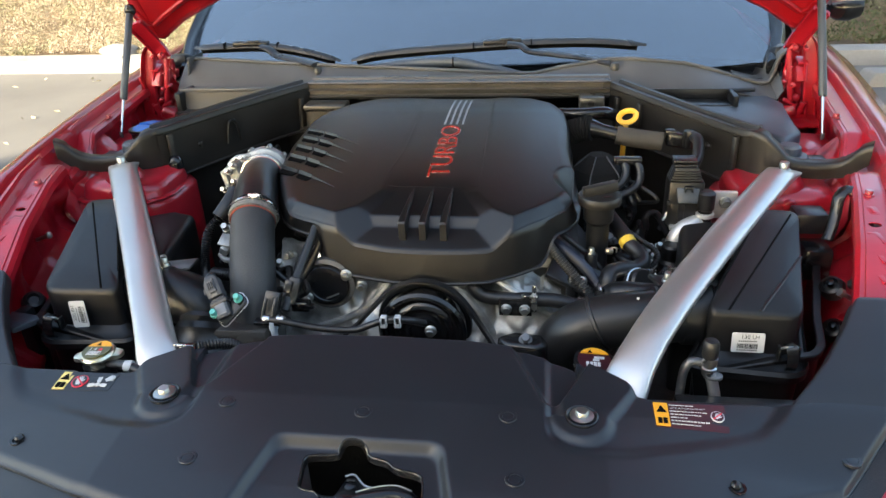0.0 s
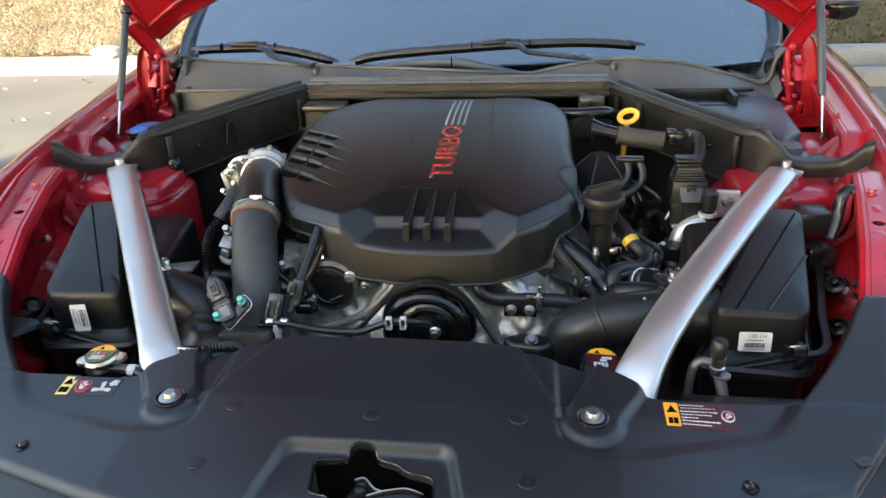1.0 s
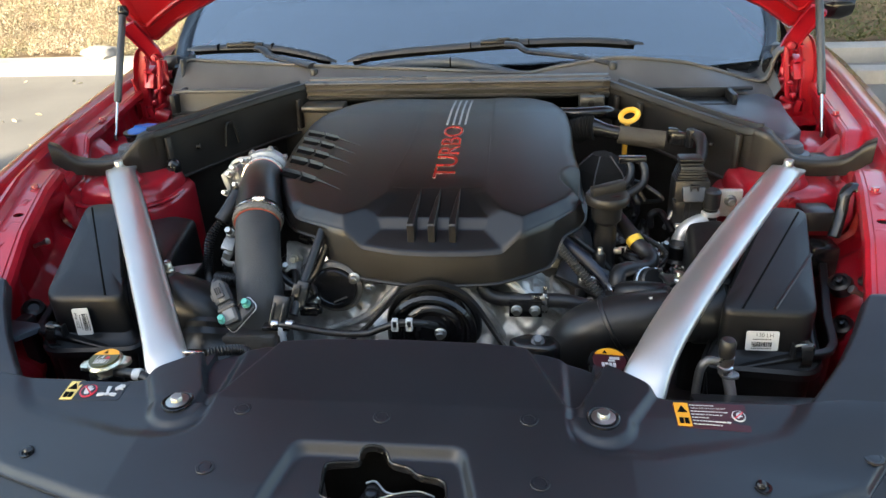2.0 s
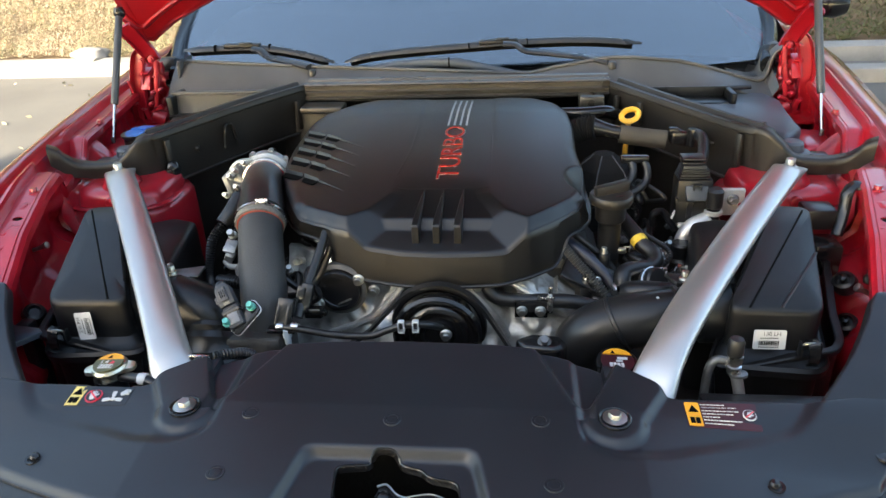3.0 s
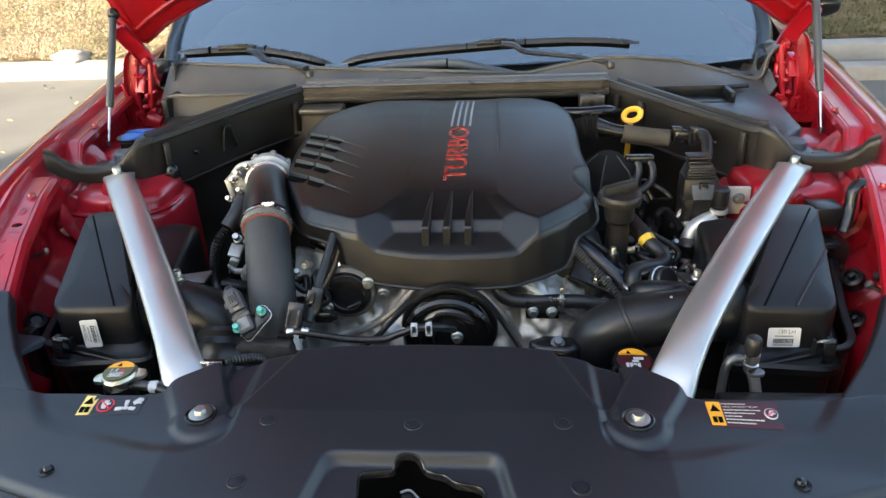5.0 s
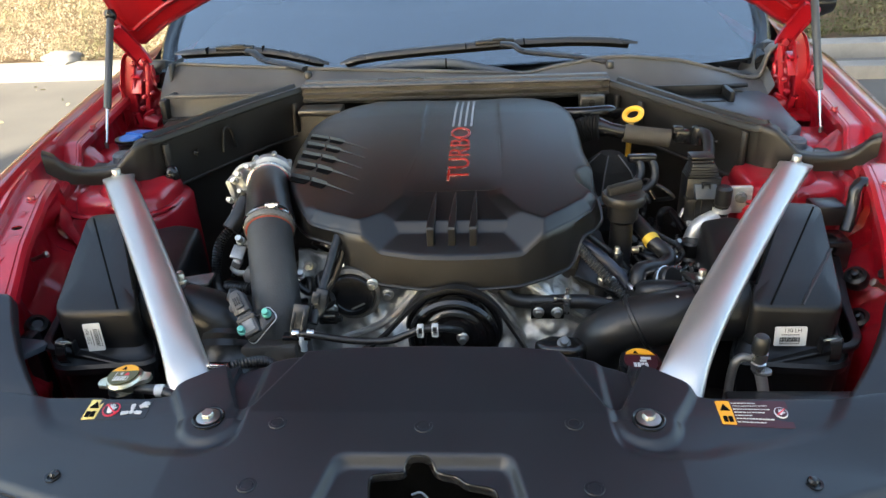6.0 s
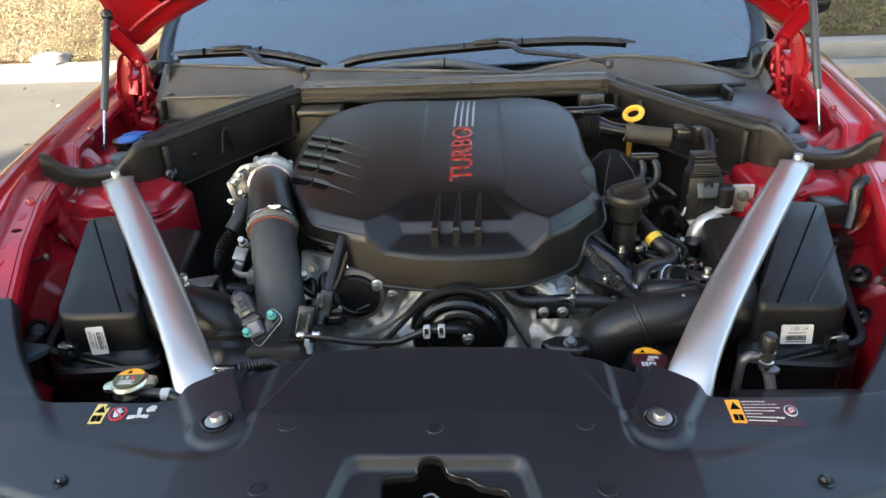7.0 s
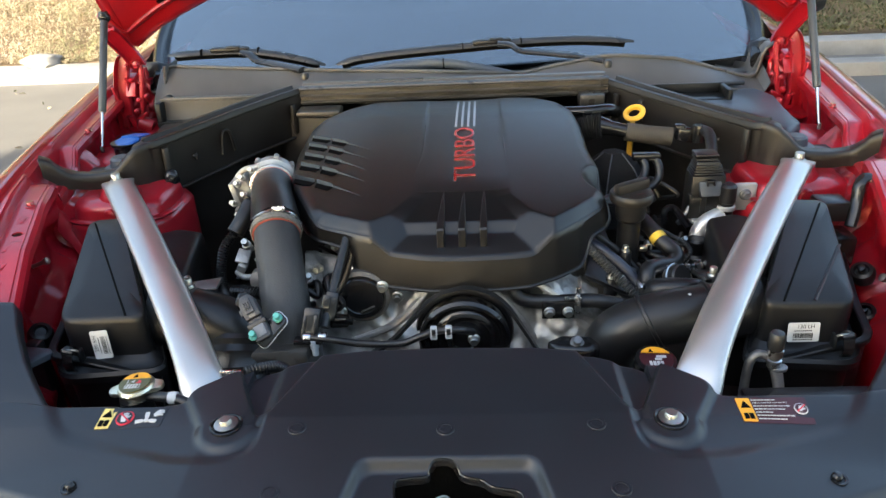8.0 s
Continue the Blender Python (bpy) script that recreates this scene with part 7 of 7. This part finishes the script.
part("neck", lathe([(0.019, -0.09), (0.019, -0.02)], 24, bm_), PLASTIC, blk_thing)
blk = part("cap", lathe([(0.022, -0.03), (0.024, -0.01), (0.0255, 0.0), (0.0245, 0.004), (0.0, 0.006)], 36, bm_), GLOSS, blk_thing, "black screw cap")
pr = part("print", prism([(0.020 * math.cos(radians(a)), 0.020 * math.sin(radians(a))) for a in range(28, 153, 8)], 0.0045, 0.0065, m=bm_), AMBER, blk, "amber warning print")
part("triangle", prism([(-0.008, 0.0105), (-0.002, 0.0105), (-0.005, 0.016)], 0.0065, 0.0069, m=bm_), INK_SHADE, blk)
pr = part("print", prism([(0.020 * math.cos(radians(a)), 0.020 * math.sin(radians(a))) for a in range(153, 388, 8)], 0.0045, 0.0060, m=bm_), MAROON, blk, "dark print with white symbols")
part("symbol", join(*[prism(rect(*b), 0.0060, 0.0065, m=bm_) for b in ((0.0, 0.001, 0.012, 0.005), (-0.002, -0.003, 0.006, 0.0), (-0.010, -0.012, -0.0065, -0.005), (-0.0055, -0.012, -0.002, -0.005), (-0.001, -0.012, 0.0025, -0.005), (0.0035, -0.012, 0.007, -0.005))]), PAPER, blk)
ac = thing("service_valve", (0.378, 0.125, 0.76), "aluminium service valve with a black cap on bent pipes", "valve")
part("cap", lathe([(0.0085, 0.822), (0.0092, 0.825), (0.0092, 0.840), (0.007, 0.844), (0, 0.8445)], 20, pose(0.377, 0.125, 0)), PLASTIC, ac)
part("stem", lathe([(0.0072, 0.798), (0.0072, 0.803), (0.0088, 0.804), (0.0088, 0.808), (0.0070, 0.809), (0.0070, 0.812), (0.0088, 0.813), (0.0088, 0.822)], 20, pose(0.378, 0.125, 0)), CHROME, ac)
part("flange", prism(disc(0.384, 0.124, 0.011, 20, 0.008), 0.794, 0.798, 0.001), DARKSTEEL, ac)
part("pipe", tube([(0.380, 0.125, 0.80), (0.386, 0.123, 0.78), (0.393, 0.12, 0.75)], 0.0066, 14), SILVER, ac)
part("pipe", tube([(0.374, 0.13, 0.808), (0.360, 0.13, 0.811), (0.352, 0.128, 0.80), (0.350, 0.126, 0.77), (0.350, 0.124, 0.74)], 0.0052, 14), DARKSTEEL, ac)
xm = thing("crossmember", (0.0, 0.13, 0.7), "black radiator support below the cover", "radiator support")
part("beam", box((0.0, 0.085, 0.74), (1.0, 0.06, 0.05), 0.008), PLASTIC, xm)
part("edge", box((0.42, 0.100, 0.770), (0.16, 0.03, 0.012), 0.004), PLASTIC, xm)

# ---- fittings on the fender walls ----
fit_r = thing("cable_guide", (0.62, 0.43, 0.85), "black rubber cable guide hooked over the inner fender", "cable guide")
part("guide", tube([(0.638, 0.418, 0.885), (0.632, 0.436, 0.898), (0.620, 0.442, 0.902), (0.609, 0.435, 0.893), (0.606, 0.428, 0.872), (0.601, 0.418, 0.855), (0.594, 0.408, 0.838)], 0.0085, 12, sx=1.0, sy=0.6), GLOSS, fit_r)
part("base", box((0.577, 0.445, 0.853), (0.045, 0.04, 0.032), 0.004), PLASTIC, fit_r)
part("lower_block", box((0.585, 0.42, 0.80), (0.04, 0.05, 0.05), 0.006), GLOSS, fit_r)
cab = thing("fender_cable", (0.61, 0.33, 0.82), "thin black cable with an end plug on the fender wall", "cable")
part("cable", tube([(0.600, 0.305, 0.868), (0.590, 0.292, 0.866), (0.582, 0.277, 0.860), (0.576, 0.264, 0.852)], 0.0035, 8), RUBBER, cab)
part("plug", lathe([(0.0, -0.008), (0.005, -0.006), (0.0068, 0.0), (0.005, 0.005), (0.004, 0.012)], 14, pose(0.574, 0.260, 0.848, 30)), PLASTIC, cab)
for k, (x, y, z) in enumerate(((0.592, 0.318, 0.742), (0.584, 0.335, 0.800), (-0.592, 0.40, 0.74))):
    gm = thing("grommet", (x, y, z), "black rubber mounting grommet on the fender wall", "grommet", "rubber grommets")
    part("ring", lathe([(0.015, -0.012), (0.017, 0.0), (0.0145, 0.007), (0.010, 0.009), (0.008, 0.004), (0.0, 0.004)], 24, pose(x, y, z, 20, -30 if x > 0 else 30)), RUBBER, gm)
    part("stud", lathe([(0.005, 0), (0.005, 0.014), (0, 0.015)], 12, pose(x, y, z, 20, -30 if x > 0 else 30)), GLOSS, gm)
for x, y, z, a in ((-0.622, 0.365, 0.832, 70), (0.566, 0.242, 0.838, -60)):
    st = thing("fender_stud", (x, y, z), "short zinc stud on the fender wall", "stud", "fender studs")
    part("stud", lathe([(0.0032, -0.012), (0.0032, 0.010), (0.0055, 0.011), (0.0055, 0.016), (0.0, 0.017)], 12, pose(x, y, z, 0, a)), STEEL, st)
for sx in (-1, 1):
    for x, y, z in ((0.6365, 0.411, track(YS, HIGH, 0.411)), (0.703, 0.739, 0.923)):
        part("flange_bolt", bolt((sx * x, y, z), 0.006, None, 1.4, 0.006), RED, car)
    for k, (x, y) in enumerate(((0.50, 0.48), (0.60, 0.532))):
        part("tower_dimple", lathe([(0.006, 0), (0.005, 0.003), (0.0, 0.004)], 12, Matrix.Translation((sx * x, y - 0.02, 0.872 - 0.016 * k)) @ facing), RED_IN, car)

for sx in (-1, 1):
    cap = thing("shock_mount", (sx * 0.600, 0.64, 0.87), "round dark shock absorber mount behind the strut tower", "shock mount", "shock mounts")
    part("cap", lathe([(0.034, -0.02), (0.034, 0.004), (0.030, 0.010), (0.020, 0.012), (0.018, 0.024), (0.014, 0.028), (0.0, 0.028)], 28, pose(sx * 0.597, 0.632, 0.880)), TRAY, cap)
    part("bracket", box((sx * 0.632, 0.630, 0.880), (0.05, 0.03, 0.012), 0.004), PLASTIC, cap)
tc = thing("tower_plug", (-0.497, 0.62, 0.86), "small black rubber plug on the strut tower", "plug")
part("plug", lathe([(0.013, 0.0), (0.0135, 0.010), (0.010, 0.020), (0.005, 0.024), (0.0, 0.0245)], 20, pose(-0.497, 0.60, 0.868)), GLOSS, tc)

side_plate = thing("side_bracket", (-0.536, 0.185, 0.78), "grey-black bracket plate beside the air filter housing", "bracket")
part("plate", prism([(-0.572, 0.205), (-0.526, 0.197), (-0.517, 0.188), (-0.538, 0.160), (-0.556, 0.168)], 0.786, 0.794, 0.002), TRAY, side_plate)
part("block", lathe([(0.015, -0.02), (0.017, 0.0), (0.014, 0.008), (0.009, 0.010), (0.007, 0.005), (0.0, 0.005)], 20, pose(-0.568, 0.245, 0.785, 20, 30)), RUBBER, side_plate)
part("stay", box((-0.556, 0.210, 0.70), (0.020, 0.020, 0.19), 0.003), PLASTIC, side_plate)

# ---- outside things ----
mirror = part("side_mirror", lathe([(0.0, -0.085), (0.03, -0.08), (0.048, -0.04), (0.052, 0.02), (0.040, 0.07), (0.0, 0.085)], 24, pose(0.968, 1.50, 1.026, 0, 90) @ Matrix.Diagonal((0.85, 0.85, 0.52, 1))), SILVER, car, "side mirror with a bright upper and black lower shell")
part("lower_shell", lathe([(0.0, -0.086), (0.03, -0.081), (0.049, -0.04), (0.053, 0.02), (0.041, 0.071), (0.0, 0.086)], 24, pose(0.968, 1.496, 1.004, 0, 90) @ Matrix.Diagonal((0.72, 0.85, 0.50, 1))), GLOSS, mirror)
part("stalk", box((0.91, 1.52, 0.985), (0.09, 0.04, 0.02), 0.008), GLOSS, mirror)
stop_ = thing("wheel_stop", (2.9, 4.75, 0), "pale concrete wheel stop on the asphalt", "wheel stop")
part("block", prism([(2.42, 4.64), (3.9, 4.60), (3.9, 4.78), (2.40, 4.83)], 0.0, 0.10, 0.02, 2, taper=0.94), CONCRETE, stop_)
rock = thing("rock", (-3.67, 5.48, 0.1), "pale rough stone on the planting bed", "rock")
bmr = bmesh.new()
bmesh.ops.create_icosphere(bmr, subdivisions=3, radius=0.16)
for v in bmr.verts:
    v.co *= 1 + 0.35 * noise.noise(v.co * 9)
    v.co.z *= 0.45
bmesh.ops.translate(bmr, vec=(-3.67, 5.56, 0.14), verts=bmr.verts)
part("stone", Geo().bm(bmr), CONCRETE, rock)
rng = random.Random(9)
fallen = leaves(110, lambda r: (r.uniform(-6, -1.2), r.uniform(1.0, 5.3), 0.012), 0.025, rng)
fallen.v = [(x, y, max(0.003, min(z, 0.02))) for x, y, z in fallen.v]
tagged(new("fallen_leaves", fallen.mesh("fallen_leaves", LEAF)), "scattered dry leaves on the asphalt", "leaves", kind="stuff")


def woods(name, x0, x1, mat, label, seed, tall, count, size):
    rng = random.Random(seed)

    def spot(r):
        x, y = r.uniform(x0, x1), r.uniform(10, 15)
        return x, y, 0.8 + tall * r.random() ** 1.3 * (0.75 + 0.35 * noise.noise((x * 0.5, 0, seed)))
    tagged(new(name, leaves(count, spot, size, rng).mesh(name, mat)), label, "woods", kind="stuff")


woods("woods", -22, 0, LEAFG, "far band of tall green trees behind the hedge", 31, 8.0, 42000, 0.18)
woods("woods", 0, 22, LEAFG, "far band of shaded green trees behind the hedge", 33, 5.6, 26000, 0.14)


def tree(x, y, h, seed):
    rng = random.Random(seed)
    t = thing("tree", (x, y, 0.3), "tree with loose yellow-green leaves behind the car", "tree")
    trunk = [(x, y, 0.2), (x + 0.1, y, h * 0.3), (x - 0.05, y + 0.1, h * 0.6), (x + 0.1, y, h * 0.95)]
    part("trunk", tube(trunk, [0.16, 0.13, 0.09, 0.04], 12), BARK, t)
    tips = []
    for k in range(16):
        z = h * rng.uniform(0.25, 0.9)
        a, l = rng.uniform(0, 6.28), rng.uniform(0.6, 1.5)
        p = (x + l * math.cos(a), y + l * math.sin(a), z + rng.uniform(-0.2, 0.6))
        tips.append((p, l))
        part("limb", tube([(x, y, z), ((x + p[0]) / 2, (y + p[1]) / 2, (z + p[2]) / 2 + 0.1), p], [0.05, 0.03, 0.012], 8, 4), BARK, t)

    def spot(r):
        p, l = r.choice(tips)
        d = Vector((r.gauss(0, 1), r.gauss(0, 1), r.gauss(0, 0.8))) * 0.28
        return p[0] + d.x, p[1] + d.y, p[2] + d.z
    part("crown", leaves(9000, spot, 0.07, rng), LEAF if x < 0 else LEAFG, t)


tree(-3.1, 8.2, 4.6, 11)

for sx, th in ((1, duct_r), (-1, duct_l)):
    for k, (x, y, z, tilt) in enumerate(((0.335, 0.24, 0.802, 3), (0.262, 0.234, 0.792, 28)) if sx > 0 else ((0.345, 0.246, 0.807, 3), (0.300, 0.240, 0.792, 40))):
        part("rib", lathe([(0.0372, -0.003), (0.0392, -0.002), (0.0392, 0.002), (0.0372, 0.003)], 36, pose(sx * x, y, z, 0, 90 - sx * tilt)), PLASTIC, th)
    part("cuff", lathe([(0.039, -0.02), (0.043, -0.016), (0.043, 0.016), (0.039, 0.02)], 36, pose(sx * 0.385, 0.253, 0.802, 0, 90)), RUBBER, th, "rubber cuff on the housing")
part("peg", lathe([(0.002, 0), (0.002, 0.003), (0, 0.003)], 10, pose(0.308, 0.228, 0.833)), PAPER, duct_r, "small white peg")
part("seal", sweep([Vector((lerp(-0.6, 0.62, k / 40), 0.918 + 0.05 * (abs(lerp(-0.6, 0.62, k / 40)) / 0.68) ** 2, 0.918)) for k in range(41)], ring(0.005, 8)), RUBBER, cowl)
for sx in (-1, 1):
    edge = [(0.60, 1.018, 0.930), (0.620, 1.02, 0.924), (0.640, 1.02, 0.919), (0.656, 1.02, 0.918), (0.667, 1.02, 0.925), (0.672, 1.02, 0.942), (0.674, 1.02, 0.958), (0.680, 1.02, 0.974), (0.690, 1.02, 0.984), (0.702, 1.03, 0.986)] if sx > 0 else [(-0.640, 1.0, 0.990), (-0.643, 1.0, 0.970), (-0.645, 0.998, 0.950), (-0.648, 0.99, 0.930), (-0.655, 0.965, 0.905)]
    line = spline(edge, 6)
    part("end_wall", sheet(lambda u, v, p=line: tuple(p[min(len(p) - 1, round(u * (len(p) - 1)))] + Vector((0, 0.075 * v, 0))), len(line) - 1, 4, 0.003, (0, 0, -1)), COWL, cowl, "", 60)
    part("end_bead", sweep(line, ring(0.0040, 10)), COWL, cowl, "", 60)
    part("pillar_foot", box((sx * 0.697, 1.085, 0.965), (0.045, 0.07, 0.035), 0.012, pose(0, 0, 0, -15, 0, 0)), PLASTIC, cowl)

# ---- dark clutter behind and beside the engine ----
clutter = thing("engine_harness", (0.34, 0.5, 0.75), "tangled black hoses and wires beside the engine", "cable")
rng = random.Random(17)
for k in range(16):
    x, y, z = rng.uniform(0.27, 0.40), rng.uniform(0.36, 0.62), rng.uniform(0.74, 0.83)
    pts = [(x, y, z)]
    for j in range(3):
        x, y, z = x + rng.uniform(-0.05, 0.05), y + rng.uniform(-0.05, 0.05), z + rng.uniform(-0.035, 0.03)
        pts.append((x, y, z))
    part("cable", (ribbed(pts, rng.uniform(0.004, 0.006)) if k % 3 == 0 else tube(pts, rng.uniform(0.003, 0.008), 10)), RUBBER if k % 2 else PLASTIC, clutter)
for k in range(9):
    x, y, z = rng.uniform(0.28, 0.40), rng.uniform(0.36, 0.55), rng.uniform(0.77, 0.82)
    part("clip", box((x, y, z), (rng.uniform(0.008, 0.018), rng.uniform(0.008, 0.016), rng.uniform(0.006, 0.016)), 0.002, pose(0, 0, 0, rng.uniform(-40, 40), rng.uniform(-40, 40), rng.uniform(0, 90))), (CHROME, CAST, GREY)[k % 3], clutter)
clutter = thing("engine_harness", (-0.2, 0.4, 0.75), "dark wires and fittings between pipe and engine cover", "cable")
for k in range(12):
    x, y, z = rng.uniform(-0.22, -0.14), rng.uniform(0.32, 0.42), rng.uniform(0.77, 0.85)
    pts = [(x, y, z)]
    for j in range(3):
        x, y, z = x + rng.uniform(-0.025, 0.025), y + rng.uniform(-0.04, 0.03), z + rng.uniform(-0.03, 0.02)
        pts.append((x, y, z))
    part("cable", (ribbed(pts, rng.uniform(0.004, 0.0055)) if k % 3 == 0 else tube(pts, rng.uniform(0.003, 0.006), 10)), RUBBER if k % 2 else PLASTIC, clutter)
for k in range(8):
    x, y, z = rng.uniform(-0.21, -0.14), rng.uniform(0.31, 0.40), rng.uniform(0.79, 0.85)
    part("fitting", bolt((x, y, z), rng.uniform(0.004, 0.006), pose(0, 0, 0, rng.uniform(20, 80), rng.uniform(-30, 30)), 1.3, 0.010), (STEEL, CAST)[k % 2], clutter)
part("head_edge", sheet(lambda u, v: (lerp(0.130, 0.215, u), lerp(0.302, 0.35, v), 0.830 - 0.80 * (lerp(0.130, 0.215, u) - 0.130) + 0.03 * (v - 0.5) + 0.007 * noise.noise((u * 5, v * 4, 3)) - 0.008 * step(0.3, 0.36, u) * step(0.7, 0.64, u) * step(0.1, 0.2, v)), 50, 30, 0.02), CAST, engine, "machined aluminium head edge")
part("front_mount", join(lathe([(0.030, -0.02), (0.034, 0.0), (0.026, 0.010), (0.016, 0.012), (0.014, 0.004), (0.0, 0.004)], 28, Matrix.Translation((0.197, 0.312, 0.696)) @ facing)), RUBBER, engine, "black rubber idler")
part("idler_bolt", bolt((0.197, 0.300, 0.696), 0.008, facing, 1.3, 0.010), DARKSTEEL, engine)

rng = random.Random(44)
gap = thing("engine_harness", (-0.40, 0.62, 0.75), "black cables and clips on the dark firewall", "cable")
for k in range(7):
    x, z = rng.uniform(-0.46, -0.36), rng.uniform(0.74, 0.86)
    pts = [(x, 0.82, z)]
    for j in range(3):
        x, z = x + rng.uniform(-0.03, 0.05), z + rng.uniform(-0.05, 0.03)
        pts.append((x, 0.80 + rng.uniform(-0.02, 0.02), z))
    part("cable", tube(pts, rng.uniform(0.003, 0.006), 8), RUBBER, gap)
for x, z in ((-0.44, 0.80), (-0.40, 0.77)):
    part("stud_cap", lathe([(0.014, 0.0), (0.014, 0.004), (0.009, 0.007), (0.0, 0.007)], 18, Matrix.Translation((x, 0.845, z)) @ facing), PLASTIC, gap)
for k in range(14):
    x, y, z = rng.uniform(-0.335, -0.275), rng.uniform(0.36, 0.46), rng.uniform(0.79, 0.85)
    part("clip", box((x, y, z), (rng.uniform(0.006, 0.016), rng.uniform(0.006, 0.014), rng.uniform(0.005, 0.012)), 0.0015, pose(0, 0, 0, rng.uniform(-40, 40), rng.uniform(-40, 40), rng.uniform(0, 90))), (CAST, STEEL, GREY, GLOSS)[k % 4], gap)
for k in range(10):
    x, y, z = rng.uniform(0.24, 0.40), rng.uniform(0.34, 0.50), rng.uniform(0.76, 0.81)
    part("fitting", bolt((x, y, z), rng.uniform(0.003, 0.0055), pose(0, 0, 0, rng.uniform(10, 70), rng.uniform(-40, 40)), 1.4, 0.010), (STEEL, DARKSTEEL)[k % 2], clutter)
